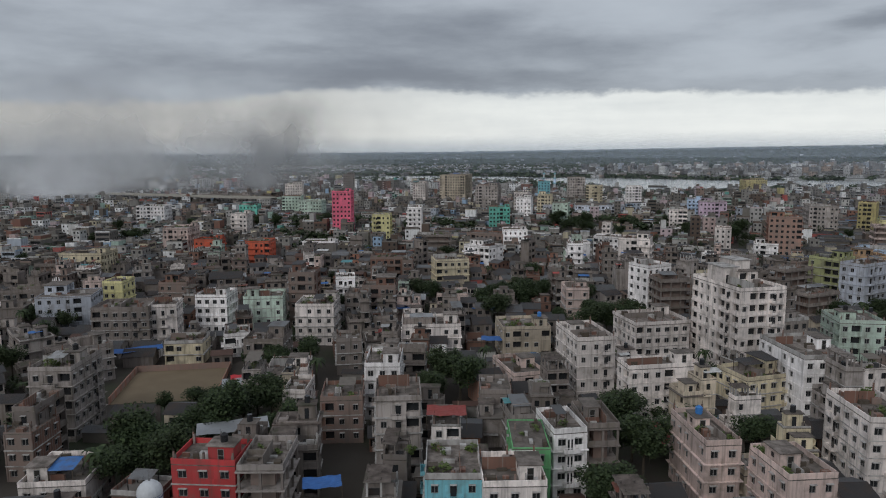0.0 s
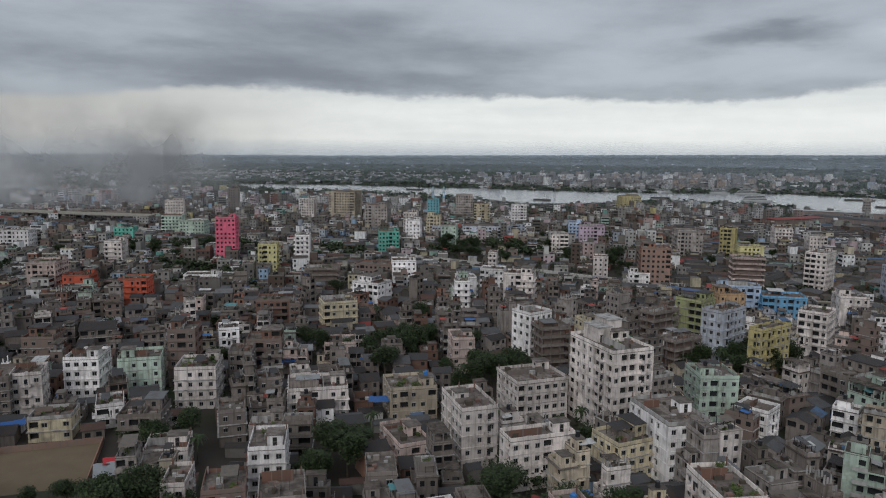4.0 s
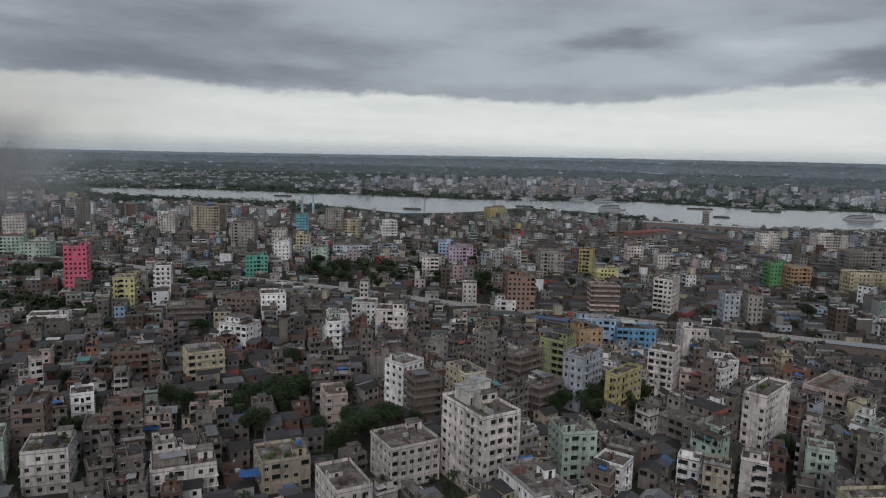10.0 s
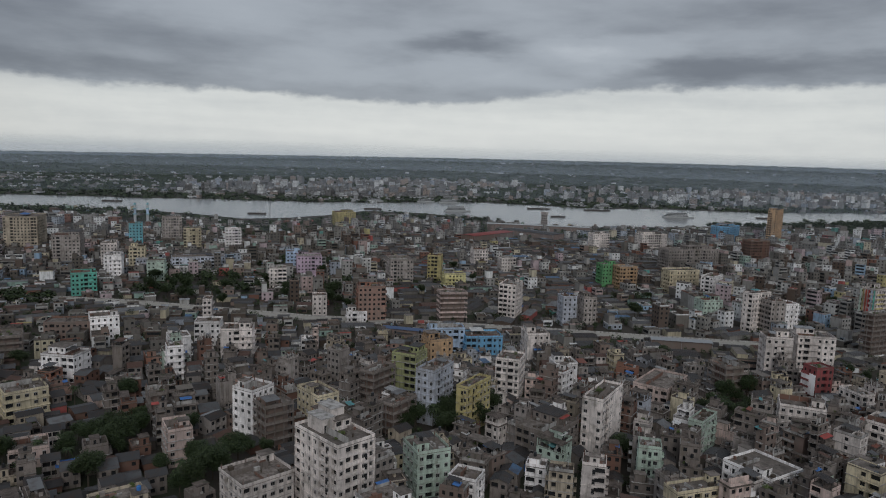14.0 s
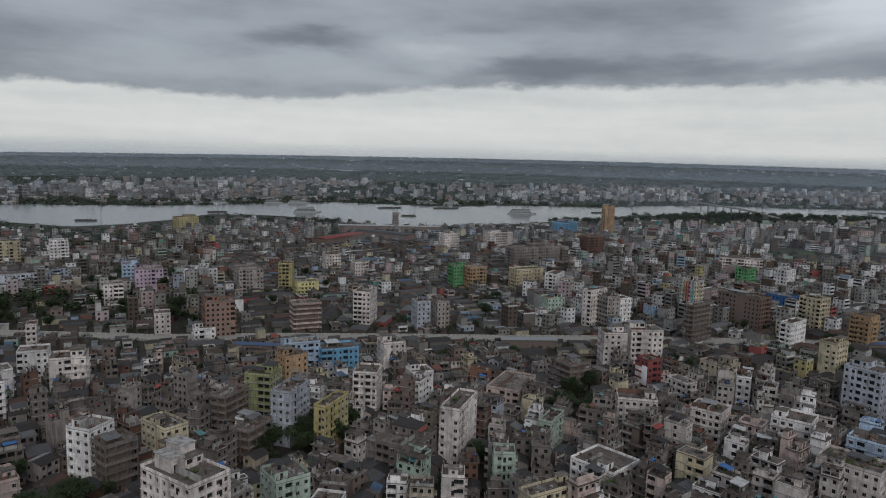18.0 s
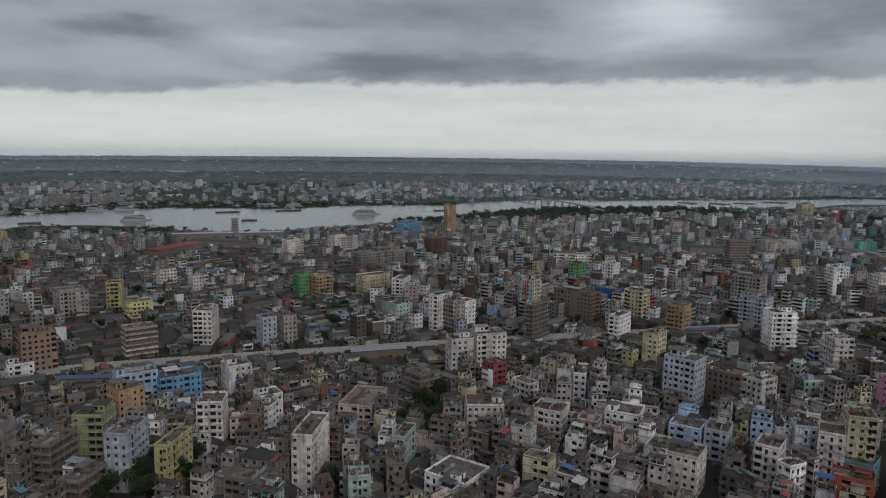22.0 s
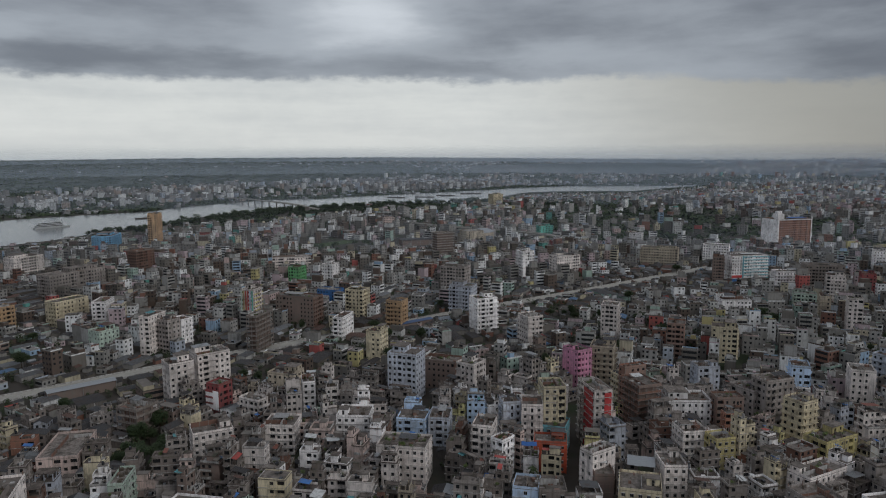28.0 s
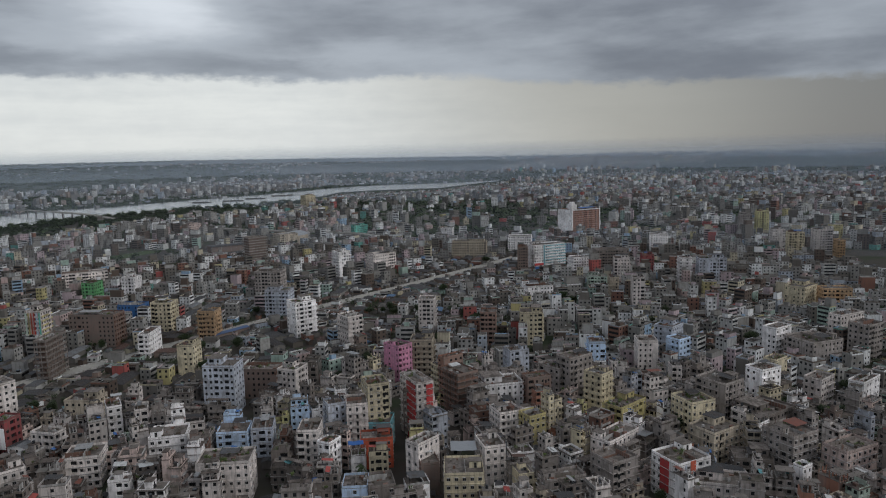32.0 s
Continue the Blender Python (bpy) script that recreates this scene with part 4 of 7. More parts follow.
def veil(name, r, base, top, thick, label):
    """A translucent sheet added to stand in for distance haze, denser towards the ground."""
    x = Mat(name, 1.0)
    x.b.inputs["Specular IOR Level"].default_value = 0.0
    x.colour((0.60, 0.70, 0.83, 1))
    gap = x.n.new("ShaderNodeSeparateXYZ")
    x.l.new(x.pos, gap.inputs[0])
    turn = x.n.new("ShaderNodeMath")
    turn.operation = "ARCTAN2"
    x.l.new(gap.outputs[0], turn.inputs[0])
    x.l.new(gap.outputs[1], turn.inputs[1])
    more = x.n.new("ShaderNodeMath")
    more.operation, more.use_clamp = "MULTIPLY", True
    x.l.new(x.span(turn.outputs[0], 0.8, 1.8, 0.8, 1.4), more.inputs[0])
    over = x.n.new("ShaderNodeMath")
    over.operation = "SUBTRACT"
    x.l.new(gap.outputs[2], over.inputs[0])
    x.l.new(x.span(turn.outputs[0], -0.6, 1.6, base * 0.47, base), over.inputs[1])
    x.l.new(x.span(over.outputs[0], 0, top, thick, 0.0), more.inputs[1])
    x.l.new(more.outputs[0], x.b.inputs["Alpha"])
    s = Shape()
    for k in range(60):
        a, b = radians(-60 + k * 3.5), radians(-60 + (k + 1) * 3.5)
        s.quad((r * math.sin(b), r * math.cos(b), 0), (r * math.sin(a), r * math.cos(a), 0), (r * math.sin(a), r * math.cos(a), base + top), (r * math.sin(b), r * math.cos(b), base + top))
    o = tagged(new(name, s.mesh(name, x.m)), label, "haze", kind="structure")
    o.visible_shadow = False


veil("haze_near", 900, 8, 77, 0.07, "thin translucent sheet standing in for haze over the city")
veil("haze_river", 1750, 20, 75, 0.12, "translucent sheet standing in for haze beyond the river")
veil("haze_far", 2700, 48, 75, 0.18, "translucent sheet standing in for haze over the far land")
veil("haze_outer", 4300, 72, 105, 0.40, "pale translucent sheet standing in for haze before the horizon")
veil("haze_horizon", 3500, 66, 95, 0.27, "translucent sheet standing in for haze along the horizon")


def smoke(name, x, y, wide, high, seed, thick, lean, dark, label):
    """A drifting bank of smoke: a bowed sheet whose density is a soft turbulent cloud."""
    mt = Mat(name, 1.0)
    mt.b.inputs["Specular IOR Level"].default_value = 0.0
    mt.colour((dark, dark * 1.02, dark * 1.05, 1))
    tc = mt.n.new("ShaderNodeTexCoord").outputs["UV"]
    sp = mt.n.new("ShaderNodeSeparateXYZ")
    mt.l.new(tc, sp.inputs[0])

    def calc(op, a, b):
        k = mt.n.new("ShaderNodeMath")
        k.operation, k.use_clamp = op, op == "MULTIPLY"
        mt.put(k.inputs[0], a)
        mt.put(k.inputs[1], b)
        return k.outputs[0]

    across = mt.span(calc("ABSOLUTE", calc("SUBTRACT", sp.outputs[0], 0.5), 0), 0.5, 0.12)
    up = calc("MULTIPLY", mt.span(sp.outputs[1], 1.0, 0.45), mt.span(sp.outputs[1], 0.0, 0.12))
    cloud = mt.span(mt.noise(0.010 + 0.003 * (seed % 3), 4, (1, 1, 1), 0.5), 0.25, 0.68)
    mt.l.new(calc("MULTIPLY", calc("MULTIPLY", across, up), calc("MULTIPLY", cloud, thick)), mt.b.inputs["Alpha"])
    away = math.atan2(x, y)
    ca, sa = math.cos(away), math.sin(away)
    n, v, f, uv = 16, [], [], []
    for j in range(9):
        for i in range(n + 1):
            a, b = (i / n - 0.5) * wide + lean * (j / 8) ** 1.5, 0.0
            v.append((x + a * ca + b * sa, y - a * sa + b * ca, high * j / 8))
            uv.append((i / n, j / 8))
    for j in range(8):
        for i in range(n):
            k = j * (n + 1) + i
            f.append((k, k + 1, k + n + 2, k + n + 1))
    me = bpy.data.meshes.new(name)
    me.from_pydata(v, [], f)
    lay = me.uv_layers.new(name="cloth")
    for loop in me.loops:
        lay.data[loop.index].uv = uv[loop.vertex_index]
    me.materials.append(mt.m)
    o = tagged(new(name, me), label, "smoke", kind="stuff")
    o.visible_shadow = False


for k, (sx, sy, sw, sh, st, sl, sd) in enumerate(((-400, 835, 620, 160, 0.72, 40, 0.66), (-440, 1050, 820, 165, 0.72, 60, 0.66), (-445, 820, 120, 95, 2.0, -50, 0.98), (-235, 920, 120, 140, 1.2, 40, 0.30))):
    smoke("smoke_bank", sx, sy, sw, sh, k, st, sl, sd, "drifting grey smoke over burning kilns in the city")
claim(-70, 168, 40, 42, 1)
claim(-76, 122, 16, 30, 0)
fs = Shape()
fs.box(-12.3, -12.5, 0.0, 12.3, 12.5, 0.07)
o = new("sand_field", fs.mesh("sand_field", SAND))
o.matrix_basis = pose(-70, 174.5, 0, 0, 0, 9)
tagged(o, "bare sandy playing field between houses", "field", kind="structure")

for u0, v0, u1, v1 in ((-12.6, 12.5, 12.6, 12.75), (-12.6, -12.5, -12.35, 12.5), (12.35, -12.5, 12.6, 12.5)):
    fw = Shape()
    fw.box(u0, v0, 0, u1, v1, 1.7)
    o = new("wall_field", fw.mesh("wall_field", WALL["brick"]))
    o.matrix_basis = pose(-70, 174.5, 0, 0, 0, 9)
    tagged(o, "weathered red brick wall round a sandy field", "wall", kind="structure")
m = Mat("rough_grass", 0.95)
GRASS = m.colour(m.mix(m.noise(0.2, 5), (0.03, 0.05, 0.02, 1), (0.075, 0.10, 0.04, 1))).bump(m.noise(3), 0.05, 0.6).m
claim(935, 334, 110, 40, -30)
fs = Shape()
fs.box(-50, -15, 0, 50, 15, 0.1)
o = new("grass_field", fs.mesh("grass_field", GRASS))
o.matrix_basis = pose(935, 334, 0, 0, 0, -30)
tagged(o, "rough green grass field between houses", "field", kind="structure")
claim(940, 175, 130, 50, -75)
for x0, y0, x1, y1 in zip((1240, 1185, 1129, 1083, 1033), (330, 273, 200, 98, 28), (1185, 1129, 1083, 1033, 916), (273, 200, 98, 28, -64)):
    claim((x0 + x1) / 2, (y0 + y1) / 2, math.hypot(x1 - x0, y1 - y0) + 6, 16, math.degrees(math.atan2(y1 - y0, x1 - x0)))

claim(1290, 672, 230, 40, -9)
claim(1590, 525, 240, 55, -40)
claim(1445, 455, 310, 70, -42)
claim(-90, 462, 60, 22, -45)
claim(165, 517, 50, 16, 17)
claim(228, 510, 44, 16, 24)
claim(125, 570, 70, 28, -17)
claim(235, 625, 50, 22, -31)
claim(-95, 575, 70, 26, -23)
claim(684, 806, 12, 12, 0)
claim(525, 728, 88, 26, 17)
claim(655, 785, 155, 22, -39)
claim(600, 730, 90, 34, -75)

# ---- landmark houses ----
house(10.1, 99.3, 9.2, 10.0, 4, 2, "offwhite", "s")
house(1.4, 102.7, 8.3, 12.0, 4, -0, "turq", "gbP")
house(-27.9, 105.2, 7.0, 11.0, 4, -0, "grey", "fc")
house(-36.9, 105.6, 10.1, 8.0, 4, -4, "red", "stc")
house(14.3, 112.9, 6.1, 12.0, 4, -1, "green", "r")
house(53.7, 101.7, 7.6, 10.9, 4, 5, "pinkish", "gs")
house(20.8, 118.3, 5.9, 10.1, 4, 10, "white", "b")
house(0.5, 120.7, 5.0, 8.0, 4, -1, "offwhite", "rP")
house(45.3, 115.4, 6.0, 14.6, 4, 4, "pinkish", "sgt")
house(27.4, 121.0, 5.7, 11.0, 4, 4, "concrete", "fs")
house(-8.6, 126.2, 8.0, 10.0, 5, 4, "grey", "bo")
house(-64.4, 112.8, 10.6, 12.0, 2, 5, "offwhite", "s")
house(-21.4, 142.6, 8.6, 10.0, 3, 4, "brown", "c")
house(-13.7, 156.5, 7.9, 12.0, 4, 0, "white", "s")
house(75.2, 117.0, 8.6, 14.3, 5, -2, "offwhite", "bBg")
house(11.1, 146.2, 6.5, 10.0, 3, -1, "concrete")
house(-77.7, 125.5, 5.2, 9.0, 3, -1, "brown", "r")
house(-31.6, 146.7, 4.8, 10.0, 3, -1, "offwhite")
house(-78.3, 129.3, 4.2, 10.0, 4, -1, "concrete", "b")
house(48.4, 152.1, 16.5, 6.4, 4, 9, "offwhite", "s")
house(18.9, 170.0, 8.3, 15.6, 2, 15, "pinkish", "s")
house(72.7, 155.3, 14.2, 10.3, 3, 16, "cream", "gb")
house(35.1, 168.4, 9.4, 16.1, 5, 9, "offwhite", "sb")
house(82.4, 154.2, 11.1, 18.0, 5, 5, "white", "sbP")
house(-39.0, 171.3, 10.0, 10.0, 2, 4, "offwhite", "s")
house(-81.4, 145.4, 8.8, 13.5, 5, 1, "grey", "sbBtg")
house(-16.3, 182.6, 8.9, 9.0, 2, -1, "grey", "sn")
house(-26.1, 186.6, 6.8, 9.0, 3, 9, "concrete")
house(-74.0, 196.0, 10.5, 9.0, 2, 5, "cream", "P")
house(-48.4, 187.4, 10.7, 11.0, 3, -1, "concrete")
tower_block = house(79.3, 184.5, 13.2, 21.7, 8, 12, "offwhite", "tb")
house(23.4, 200.9, 13.9, 13.0, 3, 5, "tan", "sgt")
house(59.4, 194.7, 16.1, 14.2, 4, 11, "offwhite", "so")
house(-3.8, 203.6, 16.9, 13.0, 3, 4, "offwhite", "s")
house(-94.6, 181.4, 7.7, 12.0, 3, 43, "grey", "s")
house(116.3, 169.1, 8.1, 8.9, 3, 35, "white", "b")
house(148.2, 147.6, 7.0, 7.0, 5, 44, "offwhite", "sb")
house(167.6, 125.8, 17.6, 6.2, 4, -13, "cream", "s")
house(109.3, 181.6, 11.0, 12.3, 5, -8, "mint", "st")
house(-18.9, 212.2, 6.9, 9.0, 3, 11, "concrete")
house(-62.1, 204.0, 7.2, 10.0, 2, 15, "white", "b")
house(-39.9, 217.6, 11.9, 13.0, 4, -1, "offwhite", "sg")
house(173.2, 148.3, 7.0, 7.0, 5, 44, "mint", "b")
house(-28.8, 231.3, 7.5, 10.0, 4, -1, "concrete", "c")
house(-87.8, 216.0, 8.1, 10.0, 4, 10, "offwhite", "b")
house(235.3, 8.2, 9.5, 11.0, 4, -83, "concrete")
house(-99.0, 213.8, 17.0, 13.0, 4, 4, "concrete", "b")
house(235.7, 16.8, 8.8, 10.0, 4, -93, "paleblue")
house(-59.6, 228.8, 12.6, 12.0, 4, 7, "mint", "s")
house(235.7, -21.8, 13.8, 14.0, 5, -95, "cream", "s")
house(230.0, -56.2, 15.9, 7.2, 4, -79, "grey", "s")
house(148.9, 184.3, 10.1, 16.8, 1, 18, "blue", "T")
house(204.5, 128.8, 16.4, 17.1, 3, -1, "white", "bs")
house(-48.1, 238.6, 8.7, 11.0, 6, -1, "brown")
house(160.3, 183.3, 19.3, 14.3, 4, 18, "concrete", "b")
house(-76.7, 231.5, 10.3, 12.0, 4, -1, "white", "s")
house(46.4, 240.9, 7.7, 12.0, 4, -1, "pinkish", "s")
house(-22.6, 246.2, 11.9, 11.0, 4, -1, "brown", "c")
house(236.5, -77.9, 12.3, 12.0, 5, -66, "grey", "b")
house(225.2, -113.6, 18.1, 12.0, 3, -112, "offwhite")
house(79.3, 239.8, 11.1, 10.4, 5, 7, "concrete", "fc")
house(254.0, -9.4, 7.0, 18.2, 4, -83, "brown")
red_white_house = house(233.4, -102.0, 15.3, 13.8, 5, -70, "white", "s")
house(254.7, -8.4, 11.7, 6.6, 6, -47, "offwhite")
house(183.5, 180.0, 22.0, 7.5, 7, 26, "offwhite", "b")
house(255.6, -34.9, 8.4, 12.0, 5, -81, "offwhite", "s")
house(124.4, 228.9, 13.9, 7.8, 4, 22, "concrete", "f")
house(3.5, 261.2, 11.6, 11.0, 2, -1, "pinkish", "c")
house(75.4, 250.5, 9.9, 11.0, 6, -62, "white", "s")
house(98.2, 244.1, 9.0, 15.7, 5, 8, "cream", "s")
house(256.4, 65.7, 19.4, 13.0, 5, -91, "offwhite", "g")
house(-37.4, 262.4, 7.2, 9.0, 4, 8, "white", "b")
house(151.9, 217.6, 17.4, 5.2, 6, 25, "yellow", "bB")
house(-127.4, 233.1, 17.2, 14.0, 4, 11, "bluegrey", "r")
house(266.3, 27.9, 7.7, 5.7, 5, -34, "white", "b")
house(216.8, 161.3, 14.2, 5.2, 4, 17, "mint", "b")
house(143.7, 233.4, 16.1, 8.3, 7, 30, "bluegrey", "b")
house(275.3, 9.3, 13.0, 9.0, 4, -89, "orange")
house(274.1, 36.0, 8.3, 12.0, 6, -95, "offwhite", "b")
house(242.0, -134.1, 13.9, 11.0, 3, -108, "concrete")
house(263.0, -87.5, 20.5, 9.3, 4, -53, "offwhite", "s")
house(-120.8, 255.1, 7.3, 10.0, 4, -1, "lemon")
house(46.3, 279.1, 6.3, 10.0, 4, -1, "concrete", "fc")
house(242.5, -149.8, 14.3, 13.6, 6, -68, "grey", "s")
house(257.0, -126.5, 15.4, 12.4, 5, -64, "tan", "b")
house(232.7, -167.6, 17.3, 10.1, 5, -71, "pinkish", "c")
house(281.6, -57.5, 8.5, 8.1, 5, -66, "yellow")
house(-104.0, 269.5, 10.9, 12.0, 3, -1, "brown")
house(-152.0, 246.1, 12.7, 10.0, 2, 7, "white")
house(130.9, 258.5, 15.2, 7.3, 5, 25, "concrete", "fc")
house(288.7, -47.2, 10.5, 11.2, 5, -75, "offwhite", "s")
house(292.4, 17.6, 8.8, 12.0, 7, -86, "offwhite", "b")
house(292.3, 27.1, 7.8, 7.9, 7, -71, "bluegrey", "b")
house(293.7, 11.8, 19.2, 12.0, 4, -101, "turq")
house(-89.1, 282.3, 12.0, 12.0, 3, 11, "concrete", "T")
house(-152.7, 255.6, 18.2, 12.0, 3, 9, "concrete", "c")
house(299.2, 9.3, 9.6, 12.3, 9, -77, "cream", "bg")
house(284.3, 94.2, 14.2, 13.0, 5, -83, "white", "s")
house(292.1, 69.7, 12.7, 12.0, 4, -91, "paleblue")
house(295.0, 58.1, 9.1, 13.0, 4, -87, "bluegrey")
red_house = house(302.3, -9.2, 8.2, 18.0, 9, -68, "offwhite", "r")
house(-15.3, 302.1, 4.4, 9.0, 4, -1, "brown", "b")
house(276.0, 124.6, 13.5, 13.0, 4, -83, "offwhite")
house(302.9, -9.9, 10.8, 9.0, 7, -123, "concrete", "f")
house(186.4, 239.2, 12.7, 10.5, 6, 41, "offwhite")
house(149.8, 264.9, 11.6, 12.0, 6, -55, "olive")
house(3.0, 305.0, 14.6, 12.0, 4, 11, "cream", "c")
house(264.6, 151.9, 16.3, 12.0, 4, -54, "offwhite", "s")
house(289.2, -101.0, 19.0, 10.0, 5, -54, "yellow", "g")
house(207.2, 227.7, 10.1, 5.1, 4, 20, "white", "s")
house(281.1, -129.0, 12.4, 13.5, 6, -75, "cream", "g")
house(287.5, 117.7, 9.5, 12.0, 3, -64, "pinkish", "", False)
house(-24.1, 311.9, 16.3, 12.0, 4, -1, "brown", "c", split=False)
house(-106.8, 297.7, 7.5, 9.0, 2, 20, "offwhite", "T", split=False)
house(127.5, 292.1, 7.0, 7.3, 5, 22, "grey", "", False)
house(244.6, 205.0, 26.4, 15.2, 3, 21, "pinkish", "", False)
house(216.8, 238.5, 10.5, 10.0, 4, -23, "white", "", False)
house(280.7, -161.4, 22.0, 16.4, 4, -63, "concrete", "", False)
house(313.4, -96.9, 9.3, 10.1, 7, -52, "cream", "s", split=False)
house(321.4, -68.6, 12.2, 8.0, 6, -78, "brown", "b", split=False)
house(327.6, -31.1, 11.9, 16.4, 7, -62, "brown", "f", split=False)
house(294.8, -148.1, 13.6, 15.5, 7, -62, "grey", "sb", split=False)
house(326.3, -51.5, 19.7, 14.4, 5, -83, "white", "", False)
house(62.9, 329.2, 7.0, 7.0, 5, 86, "white", "b", split=False)
house(316.0, 115.4, 5.4, 10.0, 5, -76, "offwhite", "", False)
house(301.3, 149.7, 6.6, 12.3, 4, -20, "offwhite", "", False)
house(276.5, 194.0, 12.9, 12.0, 5, -13, "concrete", "fc", split=False)
house(178.9, 289.0, 12.1, 11.0, 5, -7, "ochre", "", False)
house(332.3, -90.7, 15.6, 9.5, 8, -62, "grey", "b", split=False)
house(335.3, -80.4, 6.7, 13.0, 6, -52, "grey", "g", split=False)
house(322.5, 130.2, 6.3, 11.0, 5, -65, "white", "", False)
house(20.4, 348.4, 15.7, 12.0, 4, -40, "white", "b", split=False)
house(345.5, 50.8, 10.3, 12.0, 7, -115, "offwhite", "", False)
house(351.3, -30.0, 12.5, 5.0, 7, -60, "brick", "", False)
house(307.4, -176.5, 13.0, 9.6, 7, -69, "white", "", False)
maroon_house = house(311.4, 172.3, 9.2, 8.1, 5, -17, "maroon", "", False)
house(347.9, 85.4, 16.0, 13.0, 8, -100, "bluegrey", "", False)
house(-175.1, 316.0, 18.0, 13.0, 3, -1, "concrete", "fc", split=False)
house(232.1, 277.5, 11.9, 12.0, 5, -22, "offwhite", "", False)
house(210.4, 295.1, 19.4, 13.0, 4, -22, "sky", "c", split=False)
house(194.9, 306.4, 18.8, 10.0, 5, -22, "paleblue", "s", split=False)
house(97.7, 350.5, 15.4, 13.0, 5, -22, "offwhite", "", False)
house(333.9, 146.6, 14.5, 12.0, 5, -99, "tan", "", False)
house(70.4, 358.3, 10.0, 11.0, 4, -2, "white", "b", split=False)
house(307.0, -205.0, 13.2, 8.6, 5, -58, "offwhite", "", False)
house(-168.9, 328.6, 20.0, 16.0, 4, -1, "cream", "s", split=False)
house(368.1, 69.8, 19.1, 12.0, 5, -100, "brown", "", False)
house(368.5, -68.1, 11.3, 10.3, 6, -77, "bluegrey", "s", split=False)
house(300.8, -223.8, 18.0, 7.0, 5, -58, "white", "s", split=False)
house(379.1, -3.3, 10.2, 12.2, 7, -49, "pink", "s", split=False)
house(322.9, 201.0, 12.5, 12.0, 7, -41, "offwhite", "c", split=False)
house(-98.1, 369.6, 13.8, 13.0, 4, -2, "orange", "g", split=False)
house(329.1, -195.7, 11.0, 7.0, 6, -58, "cream", "g", split=False)
house(366.7, -113.0, 8.8, 12.0, 7, -100, "paleblue", "", False)
house(388.5, -17.7, 12.8, 13.0, 7, -100, "tan", "b", split=False)
house(364.1, -140.7, 10.6, 12.0, 7, -100, "offwhite", "", False)
house(91.0, 382.7, 13.4, 12.0, 4, -21, "white", "", False)
house(342.8, 194.0, 17.7, 13.0, 7, -41, "offwhite", "", False)
house(-4.8, 393.9, 19.0, 14.0, 4, -2, "concrete", "fc", split=False)
house(363.6, -159.2, 9.8, 9.0, 7, -61, "paleblue", "", False)
house(-73.2, 413.1, 19.1, 12.0, 2, -2, "white", "s", split=False)
house(43.4, 418.8, 14.4, 14.0, 4, -2, "white", "s", split=False)
house(-134.9, 400.1, 13.6, 13.0, 3, -2, "orange", "s", split=False)
house(28.6, 424.9, 25.2, 13.0, 3, -21, "brown", "", False)
house(412.1, 118.6, 9.5, 12.0, 6, -100, "cream", "", False)
house(361.1, -237.4, 22.2, 20.3, 6, -75, "grey", "s", split=False)
house(184.8, 395.2, 12.4, 10.0, 2, -21, "white", "", False)
house(-154.1, 408.2, 14.8, 18.0, 5, -2, "pinkish", "sb", split=False)
house(100.9, 425.3, 5.0, 10.0, 5, -20, "offwhite", "", False)
house(403.8, -171.2, 14.8, 11.9, 6, -50, "bluegrey", "", False)
house(377.6, -225.7, 15.1, 8.7, 7, -63, "white", "", False)
house(195.1, 396.4, 17.2, 13.0, 7, -19, "brick", "c", split=False)
house(241.1, 372.2, 17.6, 12.0, 6, -20, "pinkish", "fc", split=False)
house(302.9, 331.7, 9.3, 10.0, 6, -20, "bluegrey", "s", split=False)
house(313.3, 324.2, 8.6, 10.0, 6, -20, "grey", "", False)
house(448.0, -66.0, 10.3, 13.0, 7, -101, "brick", "", False)
house(443.1, -93.5, 14.6, 14.0, 7, -101, "cream", "", False)
house(-39.5, 451.9, 11.6, 13.0, 6, -2, "lemon", "bB", split=False)
house(454.0, 25.7, 11.2, 14.0, 7, -58, "offwhite", "", False)
house(171.0, 422.6, 9.1, 11.0, 4, -20, "offwhite", "", False)
house(419.3, 199.3, 22.2, 7.0, 8, -5, "concrete", "f", split=False)
house(286.3, 369.1, 18.9, 11.7, 7, 38, "offwhite", "s", split=False)
house(375.4, -279.7, 15.0, 12.4, 7, -65, "grey", "", False)
house(-18.8, 472.7, 9.5, 12.0, 7, -3, "white", "b", split=False)
house(407.1, 257.4, 9.8, 12.0, 7, -21, "grey", "s", split=False)
house(483.2, -27.9, 11.2, 13.0, 8, -102, "offwhite", "", False)
house(405.5, 267.2, 17.7, 7.1, 8, -4, "offwhite", "", False)
house(460.0, 156.0, 20.6, 7.0, 5, -5, "white", "", False)
house(400.0, -285.0, 22.6, 8.4, 7, -69, "offwhite", "", False)
house(421.9, 256.7, 9.2, 11.0, 6, -21, "white", "", False)
house(491.9, 61.1, 15.9, 14.0, 8, -58, "white", "", False)
house(487.1, 123.8, 12.1, 12.0, 7, -101, "ochre", "b", split=False)
house(-71.9, 502.0, 13.4, 13.0, 10, -3, "hotpink", "s", split=False)
house(408.9, 305.3, 14.3, 12.0, 4, -21, "mint", "", False)
house(-143.5, 495.0, 11.3, 13.0, 5, -2, "offwhite", "s", split=False)
house(492.1, 200.6, 32.5, 14.0, 7, -101, "brown", "c", split=False)
rainbow_house = house(482.0, 234.3, 12.4, 10.2, 9, -5, "offwhite", "bB", split=False)
house(175.4, 517.8, 12.8, 12.0, 5, -18, "offwhite", "", False)
house(522.9, 164.2, 15.1, 13.0, 7, -101, "cream", "b", split=False)
